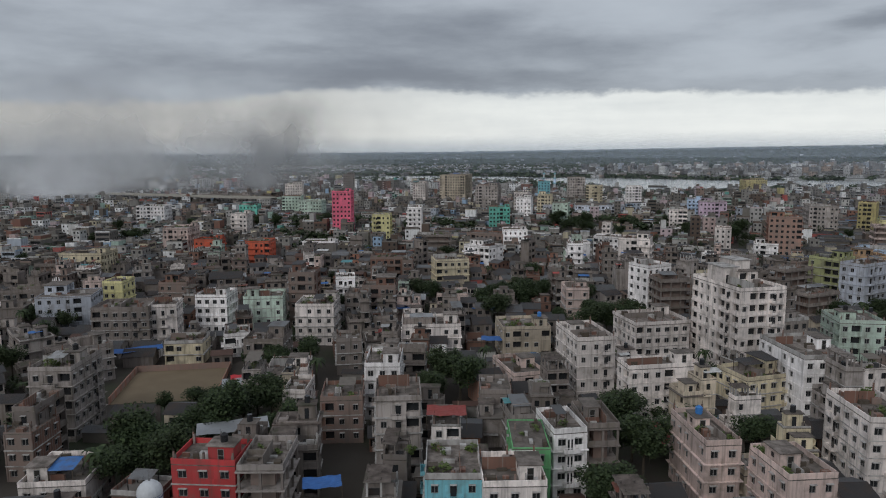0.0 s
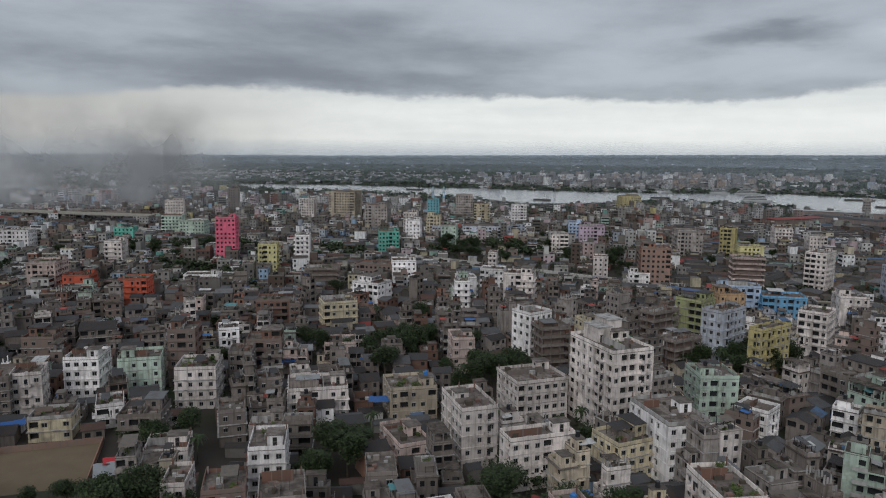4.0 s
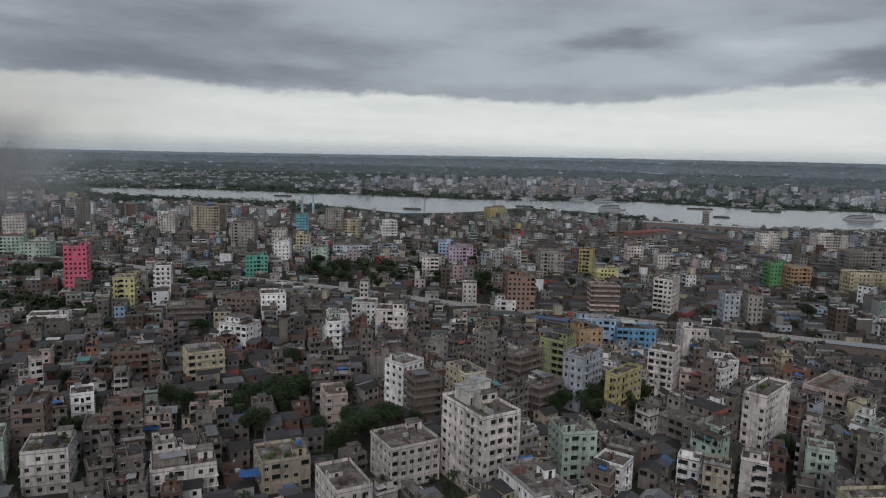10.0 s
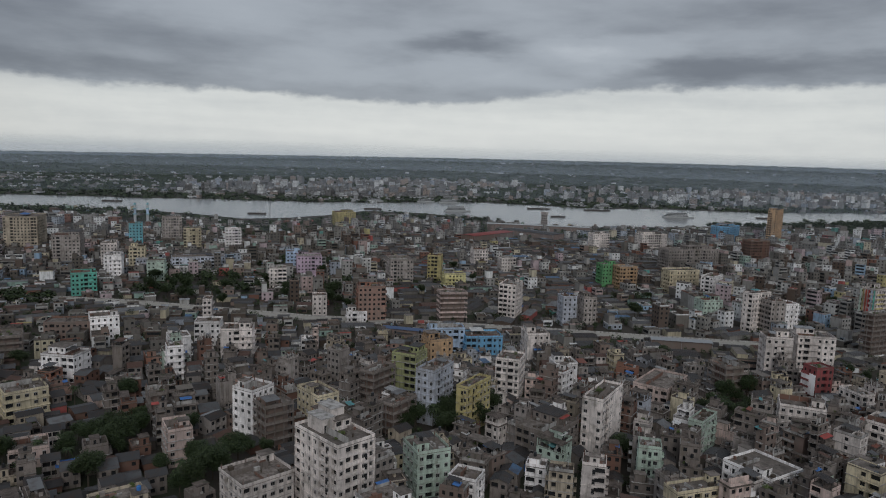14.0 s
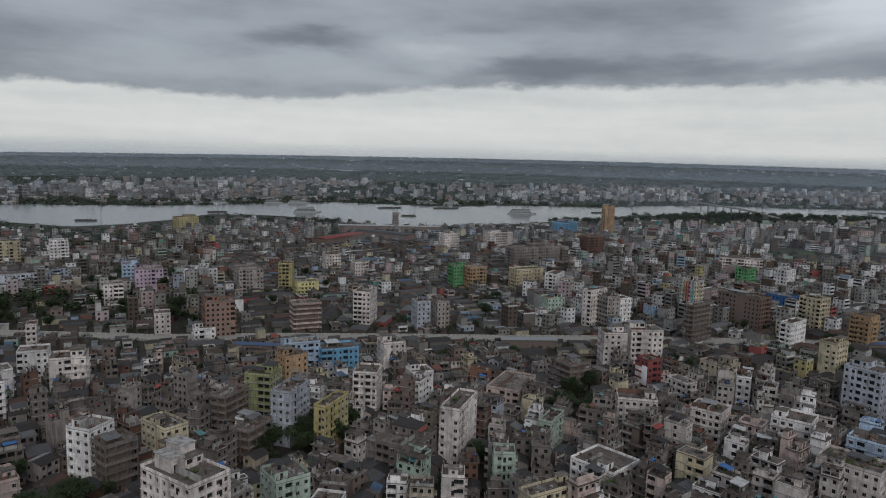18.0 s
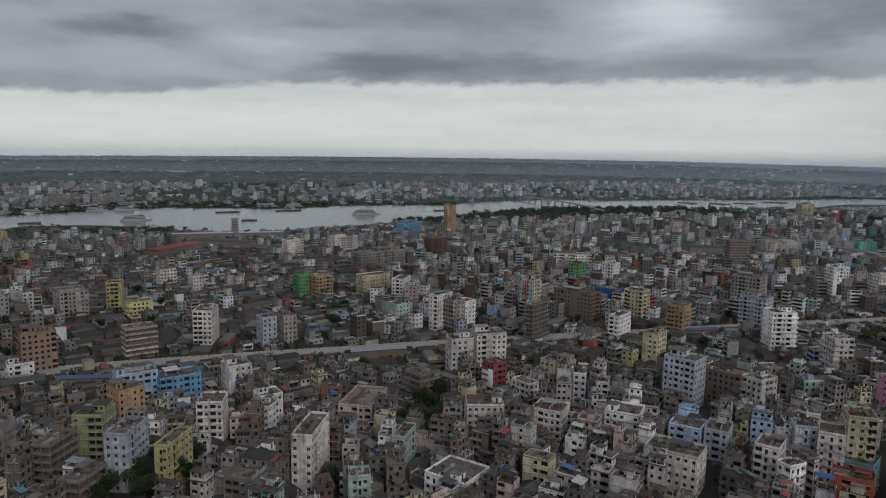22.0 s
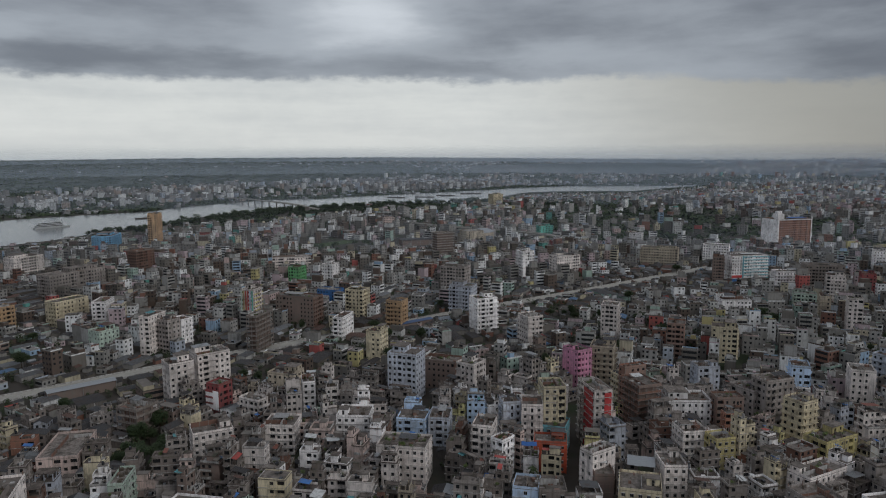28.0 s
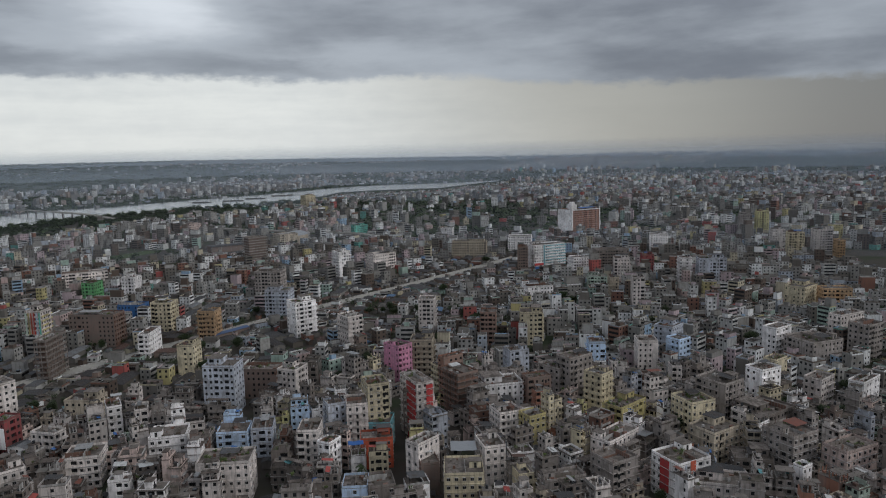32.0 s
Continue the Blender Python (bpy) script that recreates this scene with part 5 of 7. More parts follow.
house(44.5, 547.4, 16.2, 15.0, 5, -3, "teal", "s", split=False)
house(299.9, 461.3, 16.9, 12.0, 4, -18, "lemon", "", False)
house(551.7, 84.2, 19.2, 14.0, 7, -102, "bluegrey", "b", split=False)
house(528.9, -199.7, 9.5, 12.0, 8, -103, "offwhite", "", False)
house(548.1, -186.8, 7.2, 11.0, 7, -103, "tan", "", False)
house(277.2, 510.1, 19.0, 22.0, 6, -17, "grey", "", False)
house(304.0, 496.6, 11.2, 11.2, 7, 50, "yellow", "", False)
house(467.5, 347.2, 19.6, 9.9, 6, 16, "white", "", False)
house(213.4, 550.9, 20.1, 16.0, 6, -17, "lilac", "", False)
house(485.8, -336.8, 20.7, 12.0, 6, -102, "ochre", "", False)
house(99.2, 583.4, 12.9, 12.0, 5, -17, "mint", "", False)
house(500.3, -319.3, 21.9, 15.6, 6, -57, "cream", "", False)
house(433.6, 406.3, 15.9, 12.0, 6, -18, "ochre", "bB", split=False)
house(563.8, 200.5, 19.1, 13.0, 4, -101, "blue", "", False)
house(465.7, 376.3, 26.7, 13.0, 6, -18, "cream", "", False)
house(428.3, 421.4, 14.1, 12.0, 6, -18, "green", "", False)
house(71.0, 604.2, 12.8, 12.0, 6, -16, "white", "", False)
house(-236.3, 568.9, 23.3, 14.0, 5, -3, "white", "", False)
house(210.1, 579.8, 12.2, 12.0, 6, -16, "paleblue", "", False)
house(626.1, 101.6, 23.4, 16.0, 8, -103, "grey", "", False)
house(605.0, -191.0, 17.4, 11.0, 4, -103, "mint", "", False)
house(393.2, 514.6, 13.7, 12.0, 4, -17, "offwhite", "", False)
house(94.8, 646.0, 12.5, 12.0, 6, -15, "cream", "", False)
house(625.1, -221.1, 13.8, 14.0, 8, -104, "offwhite", "", False)
house(613.8, -277.3, 11.0, 12.0, 8, -104, "white", "", False)
house(387.6, 551.8, 14.2, 12.0, 5, -16, "offwhite", "", False)
house(606.4, -299.4, 24.1, 15.0, 8, -104, "bluegrey", "", False)
house(641.2, 226.6, 11.8, 13.0, 7, -103, "white", "", False)
house(76.8, 677.9, 13.2, 14.0, 6, -15, "offwhite", "", False)
house(638.0, 259.5, 11.7, 14.0, 6, -102, "green", "", False)
house(45.9, 698.3, 21.7, 26.0, 8, -13, "grey", "", False)
house(713.3, 42.8, 13.5, 14.0, 9, -56, "white", "", False)
house(565.6, 448.7, 55.9, 18.0, 7, -16, "grey", "", False)
house(731.5, 2.5, 28.0, 15.0, 7, -57, "offwhite", "", False)
house(721.7, -147.7, 10.2, 14.0, 8, -99, "brown", "", False)
turquoise_block = house(735.2, -176.7, 39.7, 14.0, 8, -69, "white", "", False)
house(697.7, -205.5, 25.7, 14.0, 5, -81, "white", "", False)
house(702.0, -237.4, 33.9, 16.0, 7, -92, "concrete", "", False)
house(676.1, -266.3, 11.3, 12.0, 6, -98, "maroon", "", False)
house(556.7, -125.4, 21.8, 12.0, 5, -84, "white", "c", False)
house(200.5, 734.1, 15.6, 12.0, 7, -12, "white", "", False)
house(162.6, 748.9, 17.0, 14.0, 7, -12, "cream", "", False)
house(113.4, 781.3, 12.8, 14.0, 8, -11, "turq", "", False)
house(-25.6, 805.9, 14.7, 16.0, 7, -12, "offwhite", "", False)
house(683.1, 455.5, 24.4, 14.0, 8, -15, "brown", "c", split=False)
house(153.8, 807.2, 19.6, 16.0, 9, -9, "grey", "", False)
house(15.9, 821.8, 38.6, 30.0, 10, 75, "tan", "s", split=False)
house(679.1, 468.6, 13.9, 12.0, 5, -16, "white", "", False)
house(826.8, -105.6, 40.8, 16.0, 6, -105, "tan", "", False)
house(594.6, 600.5, 22.1, 12.0, 6, -14, "offwhite", "", False)
house(839.4, 150.2, 23.6, 18.0, 10, -55, "grey", "f", split=False)
house(659.0, 578.3, 34.4, 16.0, 6, -14, "offwhite", "", False)
house(811.6, -335.1, 19.6, 14.0, 7, -106, "white", "", False)
house(863.7, -175.2, 28.3, 16.0, 6, -106, "white", "", False)
house(727.1, -509.8, 8.1, 13.0, 6, -105, "ochre", "", False)
house(758.9, -477.3, 16.3, 15.0, 8, -106, "cream", "", False)
house(792.0, -475.2, 13.8, 15.0, 8, -107, "offwhite", "", False)
house(775.1, -521.0, 19.6, 15.0, 8, -107, "offwhite", "", False)
house(973.3, 131.6, 26.9, 22.0, 6, -55, "tan", "", False)
house(1000.3, -96.7, 16.6, 16.0, 5, -107, "white", "", False)
house(412.8, 929.2, 28.6, 22.0, 6, -8, "yellow", "", False)
house(829.3, 599.6, 40.0, 24.4, 7, 17, "sky", "n", split=False)
house(876.8, 558.6, 32.8, 11.1, 15, 19, "ochre", "", False)
house(912.5, -500.8, 15.8, 16.0, 10, -109, "grey", "", False)
hospital = house(1011.4, -295.5, 53.0, 30.0, 12, -66, "brick", "s", split=False)
house(920.8, -529.9, 15.9, 16.0, 11, -110, "lemon", "", False)
house(1115.1, 34.5, 25.4, 16.0, 4, -55, "teal", "", False)
house(1129.0, 293.4, 19.0, 16.0, 7, -53, "pinkish", "", False)
house(1692.3, 165.6, 27.6, 22.0, 9, -51, "cream", "", False)
house(-169.7, 612.9, 15.2, 14.0, 4, -1, "teal", "", False)
house(-147.2, 684.1, 18.7, 14.0, 5, 1, "mint", "", False)
house(-124.7, 665.8, 22.4, 14.0, 4, -9, "mint", "", False)
house(-169.4, 798.5, 18.9, 18.0, 7, 5, "offwhite", "", False)
house(-270.3, 821.3, 30.7, 18.0, 3, 26, "grey", "", False)
house(-231.9, 804.5, 23.2, 16.0, 3, 2, "grey", "", False)
house(-29.9, 885.3, 21.2, 16.0, 6, 6, "white", "", False)
house(47.2, 775.2, 20.9, 18.0, 5, 3, "grey", "", False)
house(-124.8, 928.8, 14.4, 18.0, 9, 10, "concrete", "", False)
house(103.9, 637.6, 22.0, 16.0, 3, -17, "bluegrey", "", False)
house(142.6, 634.2, 44.4, 14.0, 3, -9, "bluegrey", "", False)
house(698.8, 289.5, 39.6, 14.0, 6, -67, "offwhite", "", False)
# trees between the houses
tree(-59.3, 125.4, 1.2, 0)
tree(-54.0, 121.6, 1.1, 1)
tree(-54.1, 128.2, 1, 2)
tree(-59.6, 113.8, 1, 9)
tree(-56.3, 115.0, 0.9, 1)
tree(-47.7, 146.3, 0.9, 3)
tree(-43.0, 143.0, 1, 0)
tree(-42.2, 151.4, 0.8, 1)
tree(-35.4, 136.6, 0.9, 2)
tree(-30.7, 136.5, 0.9, 3)
tree(-28.7, 141.1, 0.8, 0)
tree(24.1, 252.1, 1.1, 9)
tree(18.4, 232.0, 1, 1)
tree(29.7, 265.4, 1, 3)
tree(32.5, 260.4, 0.8, 0)
tree(37.9, 142.2, 1, 1)
tree(36.6, 128.6, 1.1, 2)
tree(36.6, 120.9, 1.1, 3)
tree(36.7, 142.1, 0.8, 0)
tree(25.7, 109.0, 1, 9)
tree(26.5, 106.3, 0.9, 1)
tree(0.0, 165.8, 1.1, 3)
tree(4.0, 159.3, 1.1, 0)
tree(6.5, 171.7, 0.9, 1)
tree(52.9, 231.4, 1, 2)
tree(54.0, 255.0, 0.8, 3)
tree(-114.1, 178.0, 0.9, 0)
tree(-136.8, 221.0, 0.9, 9)
tree(-136.8, 227.2, 0.8, 1)
tree(-132.0, 227.2, 0.8, 3)
tree(-123.3, 223.2, 0.8, 0)
tree(-104.3, 224.3, 0.9, 1)
tree(-98.3, 219.1, 0.8, 2)
tree(-38.3, 244.3, 0.9, 3)
tree(-36.3, 184.7, 0.9, 0)
tree(-32.5, 172.2, 0.9, 9)
tree(-4.0, 156.6, 0.8, 1)
tree(-2.6, 152.8, 0.8, 3)
tree(-51.6, 184.3, 0.8, 0)
tree(-44.2, 179.1, 0.8, 1)
tree(-141.2, 503.9, 1, 2)
tree(-125.2, 523.0, 1, 3)
tree(-108.1, 502.8, 1, 0)
tree(-99.0, 543.3, 1, 9)
tree(-94.9, 572.3, 0.9, 1)
tree(-237.2, 507.2, 1, 3)
tree(-209.8, 459.8, 0.9, 0)
tree(-197.4, 444.3, 0.9, 1)
tree(-225.0, 445.1, 0.9, 2)
tree(-49.1, 141.2, 0.7, 3)
tree(65.8, 166.5, 0.9, 0)
tree(68.6, 177.7, 0.8, 9)
tree(60.9, 130.0, 0.8, 1)
tree(26.7, 262.5, 1, 1)
tree(29.4, 249.2, 1, 2)
tree(50.9, 222.2, 1, 3)
tree(54.8, 217.8, 0.9, 0)
tree(28.3, 265.3, 1.1, 9)
tree(30.8, 255.4, 1.1, 1)
tree(26.0, 253.6, 1, 3)
tree(50.0, 227.0, 1, 0)
tree(53.1, 220.7, 1, 1)
tree(57.0, 225.3, 0.9, 2)
tree(47.1, 214.3, 1, 3)
tree(131.7, 226.8, 1, 0)
tree(136.2, 221.6, 1, 9)
tree(145.1, 227.6, 1, 1)
tree(145.9, 220.5, 1, 3)
tree(125.7, 224.8, 0.9, 0)
tree(96.1, 571.3, 1, 1)
tree(102.9, 538.9, 1.1, 2)
tree(105.9, 513.5, 1.1, 3)
tree(117.9, 512.7, 1, 0)
tree(128.2, 521.2, 1, 9)
tree(133.1, 507.4, 1, 1)
tree(84.2, 524.5, 1, 3)
tree(93.4, 509.8, 1, 0)
tree(194.5, 456.0, 1.2, 1)
tree(176.4, 427.6, 1, 2)
tree(167.3, 520.4, 1, 3)
tree(173.7, 493.1, 1, 0)
tree(6.1, 260.5, 0.8, 9)
tree(-9.1, 265.9, 0.9, 1)
tree(-4.0, 258.4, 0.9, 3)
tree(298.6, 248.0, 0.9, 0)
tree(356.0, 322.6, 1, 1)
tree(270.4, 184.7, 0.9, 2)
tree(280.3, 186.3, 1, 3)
tree(270.8, 190.5, 1, 0)
tree(208.6, 229.7, 0.8, 9)
tree(246.6, 296.0, 0.8, 1)
tree(150.9, 216.8, 1, 3)
tree(146.8, 223.6, 1, 0)
tree(142.5, 226.8, 1, 1)
tree(156.1, 214.6, 0.9, 2)
tree(264.6, 186.5, 1, 3)
tree(251.0, 168.0, 1, 0)
tree(242.9, 165.6, 0.9, 9)
tree(245.8, 182.6, 0.8, 1)
tree(178.7, 165.8, 1, 3)
tree(700.9, -11.1, 1.1, 0)
tree(802.0, 65.4, 0.9, 1)
tree(278.0, -116.0, 1, 2)
tree(281.4, -123.9, 0.9, 3)
tree(487.7, -62.2, 1.1, 0)
tree(474.5, -56.3, 1, 9)
tree(759.3, -114.2, 1, 1)
tree(556.8, -86.3, 0.9, 3)
tree(969.1, 119.9, 1, 0)
tree(474.1, 136.8, 0.9, 1)
tree(469.6, 190.3, 0.9, 2)
tree(681.6, -277.7, 1, 3)
tree(647.9, -275.2, 1, 0)
tree(825.6, -410.2, 1, 9)
tree(408.1, -227.7, 0.9, 1)
tree(872.8, -235.8, 1, 3)
tree(296.4, -181.6, 0.9, 0)
tree(765.8, -442.3, 1, 1)
tree(352.3, 171.4, 0.9, 2)
tree(313.0, -224.5, 0.9, 3)
tree(307.4, -208.7, 0.9, 0)
tree(-64, 153, 0.6, 2)
tree(-56, 153, 0.6, 1)

# ---- the rest of the city ----
def in_river(x, y):
    az, r = math.atan2(x, y), math.hypot(x, y)
    return NB[0][0] < az < NB[0][-1] and np.interp(az, *NB) - 4 < r < np.interp(az, *FB) + 4


def beyond_river(x, y):
    """Whether a place lies on the far side of the river."""
    az = math.atan2(x, y)
    r = math.hypot(x, y)
    return r > np.interp(az, *FB) and az < FB[0][-1]


woods = Shape()


def bank_gap(x, y):
    """Roughly how far the near bank lies beyond a place, seen from the centre of the plan."""
    return float(np.interp(math.atan2(x, y), *NB)) - math.hypot(x, y) if math.atan2(x, y) < NB[0][-1] else 2000.0


yaw_xy = np.array([(a, b) for a, b, _ in YAWS] + [(0, 1e4)])
yaw_v = [v for *_, v in YAWS] + [0.0]


def yaw_at(x, y):
    k = int(np.argmin((yaw_xy[:, 0] - x) ** 2 + (yaw_xy[:, 1] - y) ** 2))
    return (yaw_v[k] + 45) % 90 - 45


PALETTE = ["concrete"] * 30 + ["grey"] * 22 + ["offwhite"] * 13 + ["white"] * 7 + ["brown"] * 9 + ["brick"] * 3 + ["pinkish"] * 4 + ["cream"] * 4 + ["tan"] * 3 + ["mint"] * 2 + ["bluegrey"] * 3 + ["paleblue", "lemon", "olive"]
rng = random.Random(11)
count_near = 0


def city_paint(name, stops):
    """Wall paint of many houses, one colour a house, with run-down streaks and damp."""
    m = Mat(name, 0.9)
    tint = m.ramp(m.island(), stops)
    c = m.mix(m.span(m.noise(0.9, 4, (1.2, 1.2, 0.14)), 0.48, 0.75, 0, 0.6), tint, (0.10, 0.09, 0.08, 1))
    return m.colour(m.mix(m.span(m.noise(0.2, 4), 0.5, 0.72, 0, 0.55), c, (0.13, 0.12, 0.10, 1))).bump(m.noise(5), 0.03, 0.4).m


OLD_CITY = city_paint("old_quarter_walls", [(0, (0.12, 0.105, 0.09)), (0.26, (0.17, 0.158, 0.145)), (0.46, (0.095, 0.068, 0.054)), (0.56, (0.26, 0.248, 0.23)), (0.70, (0.46, 0.45, 0.43)), (0.75, (0.74, 0.74, 0.74)), (0.78, (0.25, 0.185, 0.155)), (0.85, (0.46, 0.41, 0.30)), (0.88, (0.32, 0.35, 0.40)), (0.90, (0.30, 0.42, 0.37)), (0.92, (0.21, 0.105, 0.08)), (0.955, (0.42, 0.32, 0.30)), (0.975, (0.30, 0.42, 0.56)), (0.987, (0.40, 0.11, 0.10))])
CITY = city_paint("city_walls", [(0, (0.17, 0.155, 0.14)), (0.17, (0.27, 0.26, 0.245)), (0.36, (0.12, 0.088, 0.072)), (0.44, (0.38, 0.37, 0.355)), (0.56, (0.56, 0.555, 0.54)), (0.65, (0.80, 0.80, 0.80)), (0.76, (0.50, 0.40, 0.42)), (0.81, (0.56, 0.50, 0.38)), (0.85, (0.40, 0.44, 0.50)), (0.885, (0.36, 0.47, 0.41)), (0.905, (0.24, 0.12, 0.09)), (0.93, (0.50, 0.38, 0.36)), (0.955, (0.50, 0.44, 0.22)), (0.968, (0.32, 0.45, 0.60)), (0.984, (0.42, 0.11, 0.10)), (0.992, (0.13, 0.34, 0.30))])
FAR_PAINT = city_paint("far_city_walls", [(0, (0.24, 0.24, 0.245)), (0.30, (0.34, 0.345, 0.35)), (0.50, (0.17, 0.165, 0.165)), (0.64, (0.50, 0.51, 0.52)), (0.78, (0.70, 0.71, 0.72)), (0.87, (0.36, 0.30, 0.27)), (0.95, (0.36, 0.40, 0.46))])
m = Mat("city_roofs", 0.92)
c = m.ramp(m.island(), [(0, (0.115, 0.103, 0.09)), (0.35, (0.165, 0.15, 0.134)), (0.58, (0.08, 0.066, 0.058)), (0.88, (0.25, 0.23, 0.215))])
CITY_ROOF = m.colour(m.mix(m.span(m.noise(0.25, 5), 0.45, 0.65, 0, 0.7), c, (0.055, 0.05, 0.043, 1))).m


def block(s, x, y, w, d, h, yaw, rng, detail):
    """A joined city house: body, parapet, windows, stair room."""
    ca, sa = math.cos(radians(yaw)), math.sin(radians(yaw))
    T = lambda u, v, z: (x + u * ca - v * sa, y + u * sa + v * ca, z)
    z0 = land(x, y)
    a, b = w / 2, d / 2

    def box(u0, v0, w0, u1, v1, w1, k, top):
        n = len(s.v)
        s.v += [T(u, v, z0 + q) for q in (w0, w1) for u, v in ((u0, v0), (u1, v0), (u1, v1), (u0, v1))]
        s.f += [(n, n + 1, n + 5, n + 4), (n + 1, n + 2, n + 6, n + 5), (n + 2, n + 3, n + 7, n + 6), (n + 3, n, n + 4, n + 7), (n + 4, n + 5, n + 6, n + 7)]
        s.k += [k, k, k, k, top]

    box(-a, -b, 0, a, b, h, 0, 2)
    fl = max(1, int(h / 3.0))
    fh = h / fl
    if detail > 1:
        e = 0.7
        for u0, v0, u1, v1 in ((-a, -b, a, -b + 0.15), (-a, b - 0.15, a, b), (-a, -b + 0.15, -a + 0.15, b - 0.15), (a - 0.15, -b + 0.15, a, b - 0.15)):
            box(u0, v0, h, u1, v1, h + e, 0, 0)
    if detail and rng.random() < 0.45 and w > 7.5:
        k = rng.choice((-1, 1))
        m0, part_h = rng.uniform(-0.15, 0.25) * a * k, rng.choice((2.8, 3.0, 5.8))
        u0, u1 = (m0, a - 0.2) if k > 0 else (-a + 0.2, m0)
        box(u0, -b + rng.choice((0.2, 1.5)), h, u1, b - rng.choice((0.2, 1.8)), h + part_h, 0, 2)
        if rng.random() < 0.5:
            for q in range(3):
                box(-k * (a - 0.5) - 0.15, -b + 0.3 + q * (d - 0.9) / 2, h, -k * (a - 0.5) + 0.15, -b + 0.6 + q * (d - 0.9) / 2, h + rng.uniform(1.2, 2.6), 0, 0)
    elif rng.random() < 0.65 and w > 7:
        sw, sd = rng.uniform(2.6, 4), rng.uniform(2.6, 4)
        su, sv = rng.uniform(-a + sw / 2, a - sw / 2), rng.uniform(-b + sd / 2, b - sd / 2)
        box(su - sw / 2, sv - sd / 2, h, su + sw / 2, sv + sd / 2, h + rng.uniform(2.2, 3.2), 0, 2)
    for _ in range(rng.randrange(1, 5) if detail > 1 else rng.randrange(2)):
        e, q = rng.uniform(0.6, 2.2), rng.uniform(0.6, 2.0)
        su, sv = rng.uniform(-a + e, a - e), rng.uniform(-b + q, b - q)
        box(su - e / 2, sv - q / 2, h, su + e / 2, sv + q / 2, h + rng.uniform(0.4, 1.5), rng.choice((0, 1, 2)), rng.choice((0, 2, 2)))
    if detail == 0:
        return
    for ux, uy, ln, off in ((1, 0, w, b), (0, 1, d, a), (-1, 0, w, b), (0, -1, d, a)):
        if rng.random() < 0.09:
            continue
        nb = max(1, round(ln / 3.2))
        ww = min(1.3, ln / nb * rng.uniform(0.34, 0.5)) / 2
        nx, ny = uy, -ux
        o = off + 0.03
        # Dark strips along each floor, painted in for shaded balcony openings.
        if rng.random() < 0.16:
            for f in range(fl):
                n = len(s.v)
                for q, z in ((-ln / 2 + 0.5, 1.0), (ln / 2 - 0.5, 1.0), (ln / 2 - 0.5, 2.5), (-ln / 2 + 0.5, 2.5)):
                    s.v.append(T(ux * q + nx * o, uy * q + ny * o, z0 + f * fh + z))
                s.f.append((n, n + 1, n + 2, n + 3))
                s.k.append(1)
            continue
        for f in range(fl):
            za, zb = z0 + f * fh + 0.95, z0 + f * fh + 2.3
            for k in range(nb):
                if rng.random() < 0.14:
                    continue
                mid = -ln / 2 + (k + 0.5) * ln / nb
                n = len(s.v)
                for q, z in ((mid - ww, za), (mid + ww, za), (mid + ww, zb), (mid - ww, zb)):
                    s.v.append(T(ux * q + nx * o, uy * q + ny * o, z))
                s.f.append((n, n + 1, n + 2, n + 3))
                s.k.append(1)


GREEN = (
    (-50, 126, 11),
    (-45, 149, 11),
    (-32, 142, 12),
    (-68, 121, 15),
    (38, 133, 13),
    (4, 174, 12),
    (25, 259, 14),
    (29, 266, 14),
    (52, 229, 14),
    (139, 230, 15),
    (256, 174, 13),
    (152, 225, 14),
    (100, 548, 28),
    (118, 530, 28),
    (133, 524, 22),
    (-210, 464, 18),
    (-128, 552, 25),
    (-106, 583, 20),
    (1385, 651, 60),
    (1360, 569, 50),
    (903, 302, 45),
    (942, 257, 40),
    (825, 252, 30),
    (999, 371, 40),
    (1101, 522, 1),
)
road_xy = np.array([(a, b) for a, b, *_ in along(ROAD_LINE, 8)])


ROAD_AZ = np.arctan2(road_xy[:, 0], road_xy[:, 1])
ROAD_R = np.hypot(road_xy[:, 0], road_xy[:, 1])


def yards(x, y):
    """Whether a place lies among the low work yards between the road and the river."""
    az, r = math.degrees(math.atan2(x, y)), math.hypot(x, y)
    return 26 < az < 51 and 450 + 60 * noise.noise((az * 0.2, 3.0, 1.0)) < r < 930 and noise.noise((x * 0.009, y * 0.009, 6.0)) > -0.42


def storeys(x, y):
    """How tall the houses of a quarter are: low and shabby to the north, taller to the east, low along the road."""
    az, r = math.degrees(math.atan2(x, y)), math.hypot(x, y)
    near = math.sqrt(((road_xy - (x, y)) ** 2).sum(1).min())
    if any((x - a) ** 2 + (y - b) ** 2 < c * c for a, b, c in GREEN):
        return 0
    if near < 22:
        return 1
    if near < 110 and r < float(np.interp(math.atan2(x, y), ROAD_AZ, ROAD_R)):
        return rng.choice((1, 1, 1, 1, 2)) if near < 60 else rng.choice((1, 1, 2, 2, 3))
    if r < 175:
        return rng.choice((1, 1, 2, 2, 3))
    if r < 430 and az > 30:
        return rng.choice((1, 2, 2, 3, 3, 3, 4, 4, 5)) if az > 60 else rng.choice((1, 1, 2, 2, 2, 3, 3, 4))
    if yards(x, y):
        return rng.choice((1, 1, 1, 2, 2, 3))
    if rng.random() > smooth(8, 34, az + noise.noise((x * 0.008, y * 0.008, 9.0)) * 14):
        return rng.choice((1, 1, 1, 1, 2, 2, 2, 3))
    return rng.choice((1, 1, 2, 2, 2, 3, 3, 4, 4, 5))


